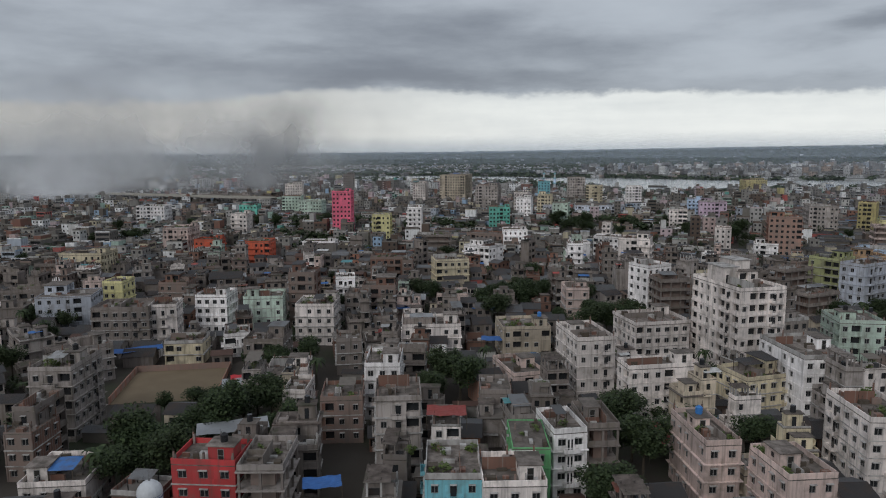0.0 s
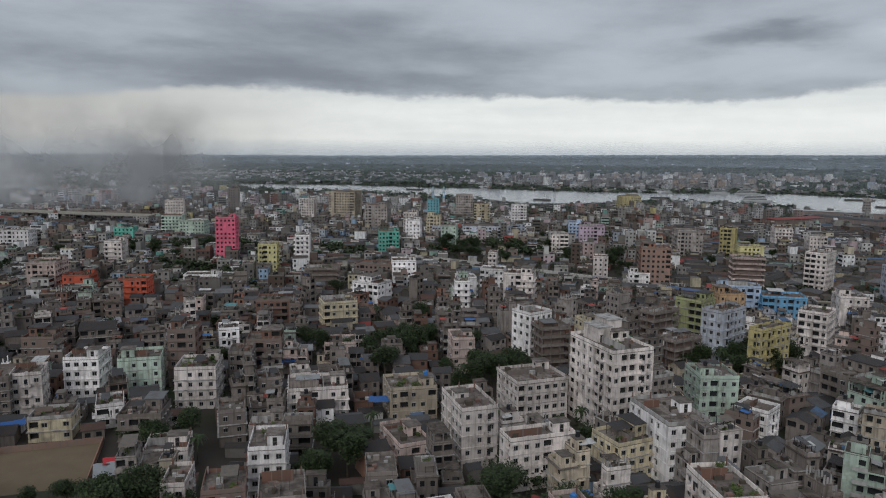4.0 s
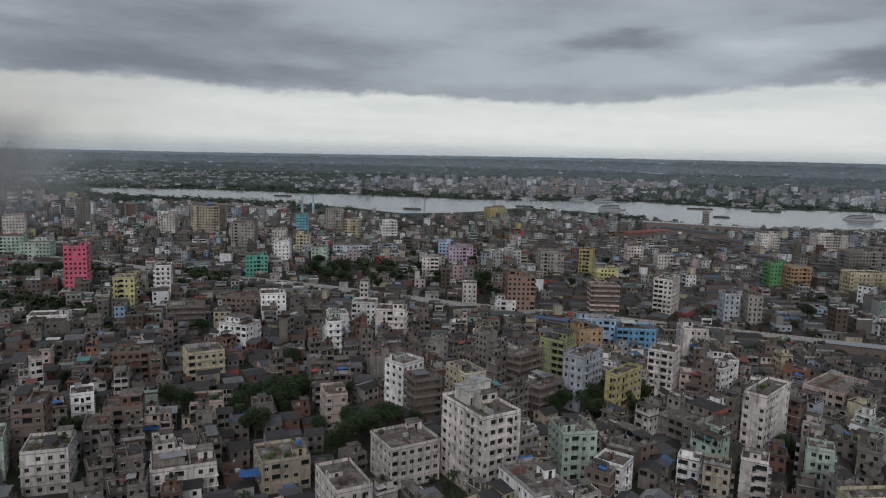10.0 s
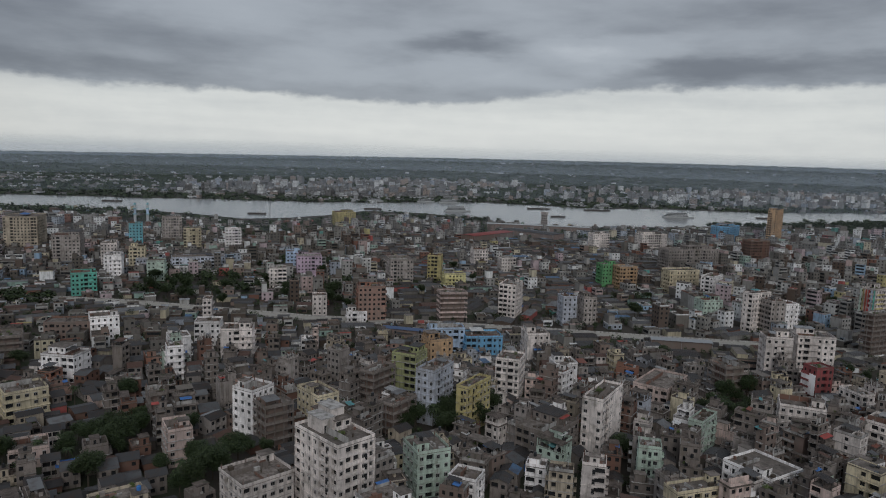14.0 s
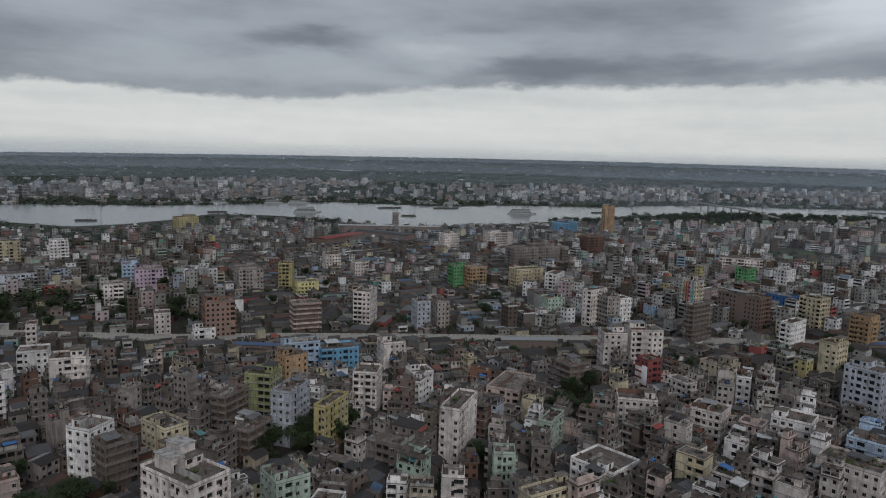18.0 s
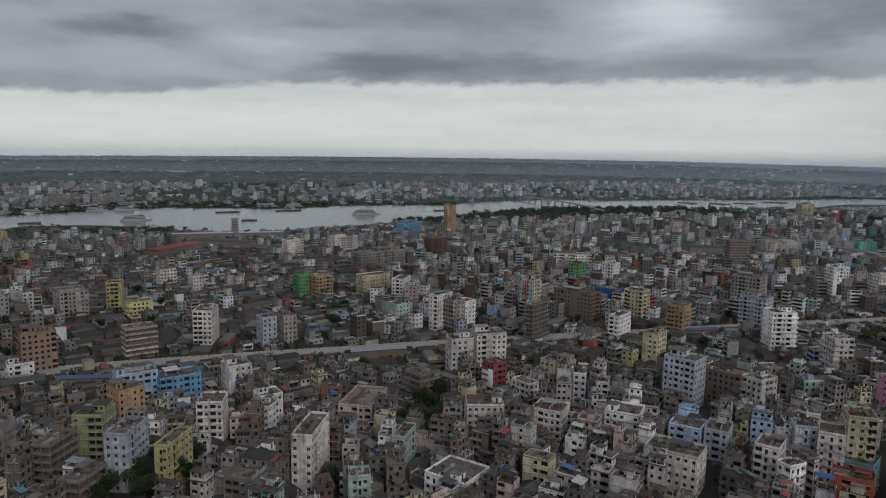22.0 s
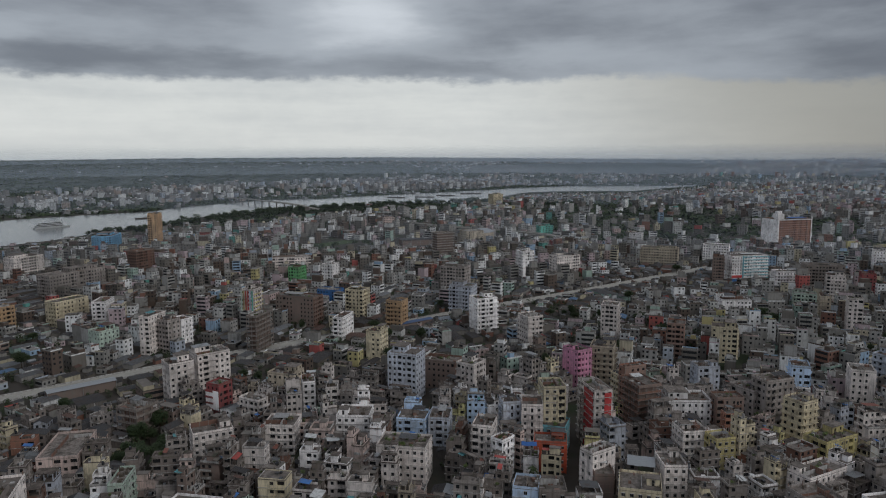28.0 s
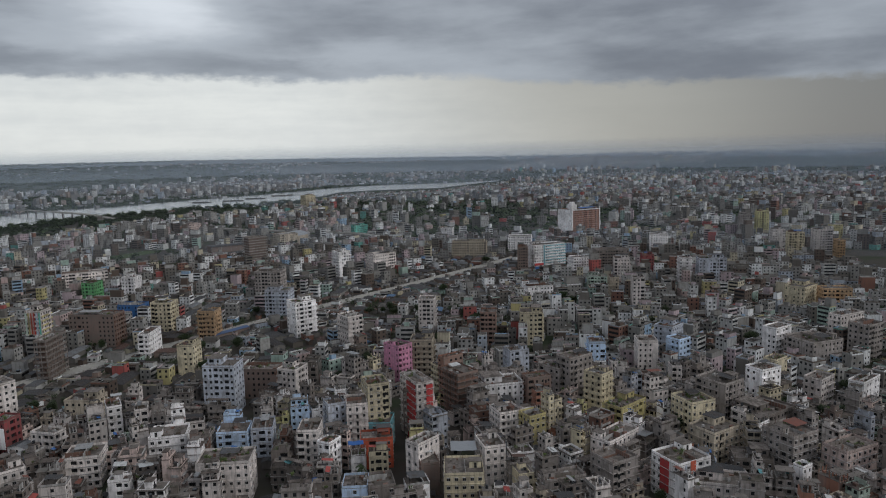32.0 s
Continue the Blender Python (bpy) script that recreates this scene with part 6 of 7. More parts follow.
# built-up plots near the camera's line
spots = []
for _ in range(26000):
    r, az = math.sqrt(rng.uniform(75 ** 2, 380 ** 2)), radians(rng.uniform(-42, 135))
    spots.append((r * math.sin(az), r * math.cos(az)))
spots.sort(key=lambda p: p[0] ** 2 + p[1] ** 2)
BUILT = {}
OLDER = ["concrete"] * 31 + ["grey"] * 25 + ["offwhite"] * 16 + ["white"] * 8 + ["brown"] * 10 + ["brick"] * 3 + ["pinkish"] * 4 + ["cream"] * 3 + ["tan"] * 4 + ["mint"] * 2 + ["bluegrey"] * 2
OLDEST = ["concrete"] * 42 + ["brown"] * 22 + ["brick"] * 5 + ["grey"] * 16 + ["offwhite"] * 6 + ["white"] * 3 + ["tan"] * 3 + ["pinkish"] * 2 + ["mint"] * 1
NEWER = ["concrete"] * 12 + ["grey"] * 26 + ["offwhite"] * 30 + ["white"] * 19 + ["brown"] * 4 + ["brick"] * 3 + ["pinkish"] * 5 + ["cream"] * 6 + ["tan"] * 3 + ["mint"] * 3 + ["bluegrey"] * 6 + ["paleblue", "lemon"]


def newer(x, y):
    """Whether a plot belongs to the newer, better kept quarters to the east."""
    return rng.random() < smooth(62, 92, math.degrees(math.atan2(x, y)))


def settle(s, t, x, y, yaw):
    """Adds one house, turned and set in its place, to a larger mass."""
    ca, sa = math.cos(radians(yaw)), math.sin(radians(yaw))
    n = len(s.v)
    s.v += [(x + u * ca - v * sa, y + u * sa + v * ca, z) for u, v, z in t.v]
    s.f += [tuple(n + i for i in q) for q in t.f]
    s.k += t.k


OWN = []


def finish(shapes, t, x, y, yaw, paint, label):
    """The nearest plots stand as houses of their own, with a wall and a roof; the others join the mass."""
    if len(OWN) >= 380:
        settle(shapes[-1], t, x, y, yaw)
        return
    root = empty("tin_roofed_house" if "tin roof" in label else "flat_roofed_house", x, y, 0, yaw)
    OWN.append(root)
    for name, kinds in (("wall", (0, 1, 2)), ("roof", (3, 4, 5, 6))):
        q = Shape()
        for f, k in zip(t.f, t.k):
            if k in kinds:
                n = len(q.v)
                q.v += [t.v[i] for i in f]
                q.f.append(tuple(range(n, n + len(f))))
                q.k.append(kinds.index(k))
        if q.f:
            part(name, q, (WALL[paint], PANE_AND_SHADE, TRIM) if name == "wall" else (ROOF, TIN, OLD_ROOF, SHEETS), root)
    tagged(root, label, "house", "city houses")


def plot(x, y, w, d, fl, yaw):
    """A house of the joined mass round the nearer ones, with openings, parapet, stair room and odds and ends on its roof."""
    fresh = newer(x, y)
    oldest = math.degrees(math.atan2(x, y)) < 24 + 8 * noise.noise((x * 0.01, y * 0.01, 7.0))
    paint, deck = rng.choice(NEWER if fresh else OLDEST if oldest else OLDER), 3 if rng.random() < (0.45 if fresh else 0.12 if oldest else 0.28) else 5
    shapes = BUILT.setdefault(paint, [])
    if not shapes or len(shapes[-1].v) > 60000:
        shapes.append(Shape())
    t = Shape()
    gable = not fresh and fl < 3 and rng.random() < (0.68 if oldest else 0.5)
    parts = [(0.0, 0.0, w, d, fl)]
    if not gable and fl > 1 and w > 5.5 and rng.random() < 0.6:
        q, e = rng.uniform(0.38, 0.62), rng.choice((1, 1, 2)) * rng.choice((-1, 1))
        if rng.random() < 0.5:
            parts = [((q - 1) * w / 2, 0.0, q * w, d, fl), (q * w / 2, rng.uniform(0, 0.04) * d, (1 - q) * w, d * 0.92, max(1, fl + e))]
        else:
            parts = [(0.0, (q - 1) * d / 2, w, q * d, fl), (rng.uniform(-0.04, 0.04) * w, q * d / 2, w * 0.92, (1 - q) * d, max(1, fl + e))]
    name = f"{SIZE_WORD[fl]} {WORD[paint]} house"
    for px, py, pw, pd, pf in parts:
        v = Shape()
        for ox, oy, ux, uy, ln in ((-pw / 2, -pd / 2, 1, 0, pw), (pw / 2, -pd / 2, 0, 1, pd), (pw / 2, pd / 2, -1, 0, pw), (-pw / 2, pd / 2, 0, -1, pd)):
            facade(v, ox, oy, ux, uy, ln, pf, rng, 0.14, True)
        h, a, b = pf * STOREY, pw / 2, pd / 2
        if gable:
            a, b, g = a + 0.4, b + 0.4, rng.uniform(0.8, 1.7)
            for k in (-1, 1):
                v.quad((-a, k * b, h), (a, k * b, h), (a, 0, h + g), (-a, 0, h + g), 4)
                v.quad((k * (a - 0.4), -b, h), (k * (a - 0.4), b, h), (k * (a - 0.4), 0.02, h + g), (k * (a - 0.4), -0.02, h + g), 0)
            finish(shapes, v, x, y, yaw, paint, name + " under a gabled tin roof")
            return
        if rng.random() < 0.45:
            for k in range(1, pf):
                v.box(-a - 0.25, -b - 0.25, k * STOREY - 0.12, a + 0.25, b + 0.25, k * STOREY + 0.02, 2)
        bands(v, pw, pd, pf, rng, 0.32, 2 if rng.random() < 0.4 else 0, rng.choice((0, 0, 2)))
        over = rng.choice((0.0, 0.25, 0.6))
        v.box(-a - over, -b - over, h, a + over, b + over, h + 0.15, deck)
        e = rng.choice((0.2, 0.3, 0.8, 0.9))
        for k, (u0, v0, u1, v1) in enumerate(((-a, -b, a, -b + 0.14), (-a, b - 0.14, a, b), (-a, -b + 0.14, -a + 0.14, b - 0.14), (a - 0.14, -b + 0.14, a, b - 0.14))):
            if rng.random() < 0.85:
                v.box(u0, v0, h + 0.15, u1, v1, h + 0.15 + e, 2 if rng.random() < 0.2 else 0)
        r = rng.random()
        if r < 0.28:
            open_storey(v, pw, pd, h + 0.15, rng, rng.choice((0, 2)), deck)
        elif r < 0.72:
            sw, sd = min(pw * 0.6, rng.uniform(2.4, 4)), min(pd * 0.6, rng.uniform(2.4, 4))
            su, sv = rng.uniform(-1, 1) * (a - sw / 2 - 0.2), rng.uniform(-1, 1) * (b - sd / 2 - 0.2)
            v.box(su - sw / 2, sv - sd / 2, h + 0.15, su + sw / 2, sv + sd / 2, h + 2.6, 0)
            v.box(su - 0.4, sv - sd / 2 - 0.02, h + 0.15, su + 0.4, sv - sd / 2 + 0.01, h + 2.1, 1)
            v.box(su - sw / 2 - 0.25, sv - sd / 2 - 0.25, h + 2.6, su + sw / 2 + 0.25, sv + sd / 2 + 0.25, h + 2.75, deck)
            if rng.random() < 0.4:
                v.tube(su, sv, h + 2.75, h + 4.0, 0.55, 0.5, 8, 1)
        elif r < 0.90:
            g = rng.uniform(0.5, 0.9)
            v.quad((-a * g, -b * g, h + 2.2), (a * g, -b * g, h + 2.2), (a * g, b * g, h + 2.7), (-a * g, b * g, h + 2.7), rng.choice((4, 4, 4, 6)))
            for i, j in ((-1, -1), (1, -1), (1, 1), (-1, 1)):
                v.box(i * a * g * 0.95 - 0.06, j * b * g * 0.95 - 0.06, h, i * a * g * 0.95 + 0.06, j * b * g * 0.95 + 0.06, h + 2.25 + 0.22 * (j + 1), 1)
        for _ in range(rng.randrange(3, 9)):
            g, q = rng.uniform(0.3, 1.8), rng.uniform(0.3, 1.4)
            su, sv = rng.uniform(-1, 1) * max(0.3, a - 1), rng.uniform(-1, 1) * max(0.3, b - 1)
            v.box(su - g / 2, sv - q / 2, h + 0.15, su + g / 2, sv + q / 2, h + rng.uniform(0.35, 1.3), rng.choice((0, 1, 2, 3, 4, 5)))
        if rng.random() < 0.35:
            su, sv, g, q = rng.uniform(-0.4, 0.4) * pw, rng.uniform(-0.4, 0.4) * pd, rng.uniform(0.8, 2.2), rng.uniform(0.6, 1.4)
            v.quad((su - g, sv - q, h + 1.6), (su + g, sv - q, h + 1.7), (su + g, sv + q, h + 2.0), (su - g, sv + q, h + 1.9), 6)
            for i, j in ((-1, -1), (1, 1), (1, -1), (-1, 1)):
                v.box(su + i * g * 0.9 - 0.04, sv + j * q * 0.9 - 0.04, h + 0.15, su + i * g * 0.9 + 0.04, sv + j * q * 0.9 + 0.04, h + 1.8 + 0.15 * j, 1)
        if rng.random() < 0.35:
            q = rng.uniform(0.25, 0.6)
            v.box(-a + 0.3, -b * q, h + 0.15, a - 0.3, -b * q + 0.14, h + rng.uniform(0.9, 2.4), rng.choice((0, 0, 2)))
        if rng.random() < 0.25:
            su, sv = rng.uniform(-0.6, 0.6) * a, rng.uniform(-0.6, 0.6) * b
            v.box(su - 0.025, sv - 0.025, h, su + 0.025, sv + 0.025, h + rng.uniform(2.5, 4.5), 1)
        settle(t, v, px, py, 0)
    if rng.random() < 0.3:
        roof_garden(x, y, fl * STOREY + 0.15, w * 0.8, d * 0.8, yaw, rng, 0.5)
    finish(shapes, t, x, y, yaw, paint, name + (" of two heights with cluttered roofs" if len(parts) > 1 else " with a cluttered flat roof"))


# trees first, so that they keep their room
planted = 0
for _ in range(4000):
    r, az = math.sqrt(rng.uniform(85 ** 2, 640 ** 2)), radians(rng.uniform(-42, 130))
    x, y = r * math.sin(az), r * math.cos(az)
    if planted < 150 and noise.noise((x * 0.012, y * 0.012, 4.0)) > 0.02 and is_free(x, y, 4.5, 4.5, 0):
        claim(x, y, 6, 6, 0)
        tree(x, y, rng.uniform(0.6, 1.0), rng.choice((0, 1, 2, 3, 2, 9)))
        planted += 1
for x, y in spots:
    w, d = rng.uniform(4.4, 8.6), rng.uniform(5, 10)
    yaw = yaw_at(x, y) + rng.uniform(-4, 4)
    if is_free(x, y, w, d, yaw, 0.3):
        claim(x, y, w, d, yaw, 0.3)
        fl = storeys(x, y)
        if fl == 0:
            if planted < 215:
                tree(x, y, rng.uniform(0.7, 1.1), rng.choice((0, 1, 3, 2, 9)))
                planted += 1
            continue
        if count_near < 22:
            also = "".join(c for c, p in (("s", 0.55), ("t", 0.35), ("g", 0.22), ("b", 0.3), ("c", 0.12), ("o", 0.3)) if rng.random() < p)
            if fl == 1 and rng.random() < 0.6:
                also = "T"
            house(x, y, w, d, fl, yaw, rng.choice(PALETTE), also, split=False)
            count_near += 1
        else:
            plot(x, y, w, d, fl, yaw)

sheds = Shape()


def shed(s, x, y, w, d, yaw):
    """A low shed with a shallow gabled tin roof."""
    h, g = rng.uniform(2.3, 3.6), rng.uniform(0.3, 0.9)
    ca, sa = math.cos(radians(yaw)), math.sin(radians(yaw))
    T = lambda u, v, z: (x + u * ca - v * sa, y + u * sa + v * ca, z)
    n, a, b = len(s.v), w / 2, d / 2
    s.v += [T(u, v, z) for z in (0, h) for u, v in ((-a, -b), (a, -b), (a, b), (-a, b))] + [T(-a, 0, h + g), T(a, 0, h + g)]
    s.f += [(n, n + 1, n + 5, n + 4), (n + 1, n + 2, n + 6, n + 9, n + 5), (n + 2, n + 3, n + 7, n + 6), (n + 3, n, n + 4, n + 8, n + 7)]
    s.k += [1, 1, 1, 1]
    n = len(s.v)
    a, b = a + 0.3, b + 0.3
    s.v += [T(-a, -b, h - 0.1), T(a, -b, h - 0.1), T(a, 0, h + g + 0.06), T(-a, 0, h + g + 0.06), T(a, b, h - 0.1), T(-a, b, h - 0.1)]
    s.f += [(n, n + 1, n + 2, n + 3), (n + 3, n + 2, n + 4, n + 5)]
    s.k += [0, 0]


CHUNK = {}


def chunk(x, y):
    az, r = math.degrees(math.atan2(x, y)), math.hypot(x, y)
    fresh = newer(x, y) or (r > 430 and rng.random() < 0.5 + 0.25 * smooth(10, 35, az))
    key = (fresh, int((az + 60) // 30), 0 if r < 420 else 1 if r < 700 else 2)
    return CHUNK.setdefault(key, Shape())


# the middle distance
for _ in range(110000):
    r, az = math.sqrt(rng.uniform(360 ** 2, 1500 ** 2)), radians(rng.uniform(-40, 132))
    x, y = r * math.sin(az), r * math.cos(az)
    if x > 980 or y > 980 or x < -470 or y < -470:
        continue
    yaw = yaw_at(x, y) + rng.uniform(-5, 5)
    w, d = rng.uniform(5, 9.5), rng.uniform(5.5, 11)
    if rng.random() < 0.05:
        w, d = w * 1.8, d * 1.6
    if not is_free(x, y, w, d, yaw, 0.6) or in_river(x, y) or beyond_river(x, y):
        continue
    by_road = math.sqrt(((road_xy - (x, y)) ** 2).sum(1).min()) < (120 if az > 1.2 else 60)
    if (yards(x, y) and rng.random() < 0.7) or (by_road and rng.random() < 0.5):
        w, d = w * rng.uniform(1.2, 2.8), d * rng.uniform(0.8, 1.4)
        if is_free(x, y, w, d, yaw, 0.3):
            claim(x, y, w, d, yaw, 0.6)
            shed(sheds, x, y, w, d, yaw)
        continue
    claim(x, y, w, d, yaw, 0.6)
    fl = storeys(x, y)
    if fl == 0:
        if r < 1000 and rng.random() < 0.6:
            leaf_cloud(woods, x, y, 4.2, 4.6, 3.6, 90, 0.9, rng)
        continue
    gap = bank_gap(x, y)
    if gap < 230:
        if rng.random() < 0.55:
            if gap > 35:
                leaf_cloud(woods, x, y, min(2.5, gap * 0.03), 7, min(3, gap * 0.035), 40, 1.6, rng)
            continue
        fl = max(1, min(fl, int(gap * (0.025 if az > 0.2 else 0.05))))
    block(chunk(x, y), x, y, w, d, fl * 3.0 + 0.2, yaw, rng, 2 if r < 640 else 1)
for paint, shapes in BUILT.items():
    for s in shapes:
        tagged(new("city_houses", s.mesh("city_houses", WALL[paint], PANE_AND_SHADE, TRIM, ROOF, TIN, OLD_ROOF, SHEETS)), f"crowded {WORD[paint]} houses with cluttered flat roofs", "buildings", kind="stuff")
for key, s in CHUNK.items():
    tagged(new("city_blocks", s.mesh("city_blocks", CITY if key[0] else OLD_CITY, PANE_AND_SHADE, CITY_ROOF if key[0] else OLD_ROOF)), "dense grey concrete houses with flat roofs and small windows", "buildings", kind="stuff")

# trees and bushes that grow wild in the gaps
bushes = Shape()
for _ in range(9000):
    r, az = math.sqrt(rng.uniform(85 ** 2, 620 ** 2)), radians(rng.uniform(-40, 130))
    x, y = r * math.sin(az), r * math.cos(az)
    if noise.noise((x * 0.015, y * 0.015, 2.0)) > -0.05 and is_free(x, y, 2.6, 2.6, 0):
        claim(x, y, 3.5, 3.5, 0)
        e = rng.uniform(1.4, 2.9)
        leaf_cloud(bushes, x, y, e * 0.95, e, e * 1.05, int(42 * e), 0.42, rng)
tagged(new("gap_bushes", bushes.mesh("gap_bushes", LEAF)), "dark green bushes and small trees growing wild between houses", "bushes", kind="stuff")

# low sheds in the gaps
for _ in range(34000):
    r, az = math.sqrt(rng.uniform(75 ** 2, 850 ** 2)), radians(rng.uniform(-42, 132))
    x, y = r * math.sin(az), r * math.cos(az)
    w, d, yaw = rng.uniform(3, 7), rng.uniform(2.6, 4.6), yaw_at(x, y) + rng.uniform(-6, 6)
    if is_free(x, y, w, d, yaw, 0.1):
        claim(x, y, w, d, yaw, 0.1)
        shed(sheds, x, y, w, d, yaw)
tagged(new("tin_sheds", sheds.mesh("tin_sheds", TIN, OLD_CITY)), "low sheds under rusty corrugated tin roofs", "sheds", kind="stuff")

# tree belts along the near bank and between the quarters
for x0, y0, x1, y1, wide, high, n in ((1040, 735, 1180, 690, 50, 6, 50), (1180, 690, 1400, 655, 70, 7, 110), (1400, 655, 1500, 600, 70, 8, 70), (1500, 600, 1680, 450, 90, 7, 120), (1680, 450, 1850, 200, 120, 7, 150), (1330, 560, 1560, 350, 110, 6, 130),
                                      (1850, 200, 1700, -40, 120, 6, 120), (1180, 470, 1330, 330, 60, 6, 60), (985, 745, 1045, 730, 26, 7, 20), (560, 965, 640, 900, 26, 7, 30), (95, 580, 160, 560, 26, 5, 26), (170, 560, 205, 545, 22, 5, 14), (210, 640, 260, 610, 22, 5, 18), (-20, 560, 30, 520, 24, 5, 22), (-130, 590, -60, 560, 26, 5, 30), (-120, 490, -60, 430, 34, 4.5, 36), (-100, 425, -40, 385, 24, 4, 22), (80, 540, 115, 530, 20, 5, 14), (140, 510, 190, 525, 18, 5, 18), (205, 500, 250, 520, 18, 5, 16)):
    ln = math.hypot(x1 - x0, y1 - y0)
    for _ in range(n):
        k, o = rng.random(), rng.gauss(0, 0.3) * wide
        x, y = x0 + (x1 - x0) * k - (y1 - y0) / ln * o, y0 + (y1 - y0) * k + (x1 - x0) / ln * o
        if in_river(x, y):
            continue
        e = high * rng.uniform(0.7, 1.2)
        leaf_cloud(woods, x, y, e * 0.75, e * 0.9, e * 0.7, 80, 1.0 if math.hypot(x, y) < 800 else 1.5, rng)

# both river banks and the far city
far, near_far = Shape(), Shape()
for _ in range(60000):
    r, az = math.sqrt(rng.uniform(950 ** 2, 4850 ** 2)), math.radians(rng.uniform(-45, 135))
    if rng.random() < 0.5:
        r = math.sqrt(rng.uniform(950 ** 2, 3000 ** 2))
    x, y = r * math.sin(az), r * math.cos(az)
    if (-470 < x < 980 and -470 < y < 980 and not beyond_river(x, y)) or in_river(x, y):
        continue
    wild = noise.noise((x * 0.0016, y * 0.0016, 1.7)) * 0.5 + 0.5
    if beyond_river(x, y):
        gap = r - float(np.interp(az, *FB))
        built = smooth(90, 240, gap) * (1 - smooth(600, 1150, gap)) * (0.22 + 0.75 * smooth(0.12, 0.42, az)) * smooth(0.38, 0.72, wild + 0.22 * noise.noise((x * 0.006, y * 0.006, 5.0)))
        built = max(built, 0.6 * smooth(1.05, 1.45, az) * smooth(0.30, 0.60, wild + 0.2 * noise.noise((x * 0.006, y * 0.006, 5.0))) * smooth(60, 200, gap))
        low = gap < 170 or az < 0.2
        if rng.random() < built + 0.06 * (1 - smooth(700, 1300, gap)) + 0.015:
            h = rng.choice((4, 5, 6)) if low or (gap > 1000 and az < 1.2) else rng.choice((5, 6, 8, 8, 9, 9, 12, 12, 15, 18, 22))
            if r > 3300:
                h = min(h, 6)
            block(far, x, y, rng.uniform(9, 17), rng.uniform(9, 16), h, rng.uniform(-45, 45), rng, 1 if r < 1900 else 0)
            continue
    else:
        gap = bank_gap(x, y)
        if (r < 1700 and area(x, y, 20, 20, 0) and not is_free(x, y, 20, 20, 0)) or gap < (30 if az < 1.45 else 110):
            continue
        if gap < 200 and rng.random() < (0.95 if az > 1.05 else 0.75):
            k = 1.6 if az > 1.05 else 1.0
            if az < 0.21 and gap > 60:
                leaf_cloud(woods, x, y, 5.5, 8, 6.5, 60, 1.8, rng)
                continue
            leaf_cloud(woods, x, y, min(2.5 * k, gap * 0.017), 8 * k, min(3.2 * k, gap * 0.02), int(40 * k), 1.8, rng)
            continue
        built = 0.10 + 1.25 * smooth(0.30, 0.72, wild + 0.25 * noise.noise((x * 0.005, y * 0.005, 3.0))) - smooth(2000, 3400, r) * 0.60 * (1 - 0.9 * smooth(1.1, 1.5, az)) - 0.5 * (1 - smooth(-0.6, 0.0, az))
        if rng.random() < built:
            h = min(rng.choice((5, 6, 8, 9, 12, 12, 15, 18, 21)), max(3, gap * (0.045 if az < 1.45 else 0.028)))
            block(near_far, x, y, rng.uniform(7, 15), rng.uniform(7, 14), min(h, 12) if r > 3000 and az < 1.3 else h, rng.uniform(-45, 45), rng, 1 if r < 1900 else 0)
            continue
    e = rng.uniform(5, 9) * (1 + 0.25 * smooth(2200, 3600, r))
    leaf_cloud(woods, x, y, land(x, y) + e * 0.25, e * 2.3, e * 0.36, 15, e * 0.42, rng)
tagged(new("far_city", far.mesh("far_city", FAR_PAINT, PANE_AND_SHADE, CITY_ROOF)), "far pale apartment blocks across the river", "buildings", kind="stuff")
tagged(new("outer_city", near_far.mesh("outer_city", CITY, PANE_AND_SHADE, CITY_ROOF)), "grey houses of the outer city in the haze", "buildings", kind="stuff")
tagged(new("far_woods", woods.mesh("far_woods", LEAF)), "far dark green woods and tree lines", "woods", kind="stuff")

# ---- landmarks and small things ----
def dims(root):
    wall = [c for c in root.children if c.name.split(".")[0] == "wall"][0]
    v = np.array([p.co[:] for p in wall.data.vertices])
    return float(np.ptp(v[:, 0])), float(np.ptp(v[:, 1])), float(v[:, 2].max())


w, d, h = dims(tower_block)
for nm, u0, v0, u1, v1, e in (("lift_room", -0.30, 0.02, 0.02, 0.36, 4.2), ("stair_room", 0.06, 0.12, 0.40, 0.44, 5.6)):
    s = Shape()
    s.box(u0 * w, v0 * d, 0, u1 * w, v1 * d, e, 0)
    s.box(u0 * w - 0.3, v0 * d - 0.3, e, u1 * w + 0.3, v1 * d + 0.3, e + 0.2, 1)
    s.box(u0 * w + 0.8, v0 * d - 0.02, 0, u0 * w + 1.7, v0 * d + 0.01, 2.1, 2)
    o = part(nm, s, (WALL["offwhite"], TRIM, PANE_AND_SHADE), tower_block)
    o.location = (0, 0, h + 0.16)
w, d, h = dims(red_white_house)
panel(red_white_house, "l", -0.16 * d, 0.16 * d, 3, h, "red", w, d)
panel(red_white_house, "f", -0.14 * w, 0.02 * w, 0, h + 0.9, "orange", w, d)
panel(red_white_house, "f", -0.30 * w, -0.26 * w, 0, h, "bluegrey", w, d)
w, d, h = dims(rainbow_house)
for k, c in enumerate(("teal", "paleblue", "red", "orange", "yellow", "mint")):
    panel(rainbow_house, "l", (-0.44 + 0.15 * k) * d, (-0.36 + 0.15 * k) * d, 0, h, c, w, d)
for k in range(1, 9):
    panel(rainbow_house, "f", -0.45 * w, 0.45 * w, k * STOREY - 0.3, k * STOREY + 0.65, "yellow", w, d)
w, d, h = dims(maroon_house)
panel(maroon_house, "l", -0.46 * d, 0.46 * d, 3.2, h - 2.4, "white", w, d)
w, d, h = dims(red_house)
panel(red_house, "f", 0.05 * w, 0.44 * w, 0, h - 1.2, "red", w, d)
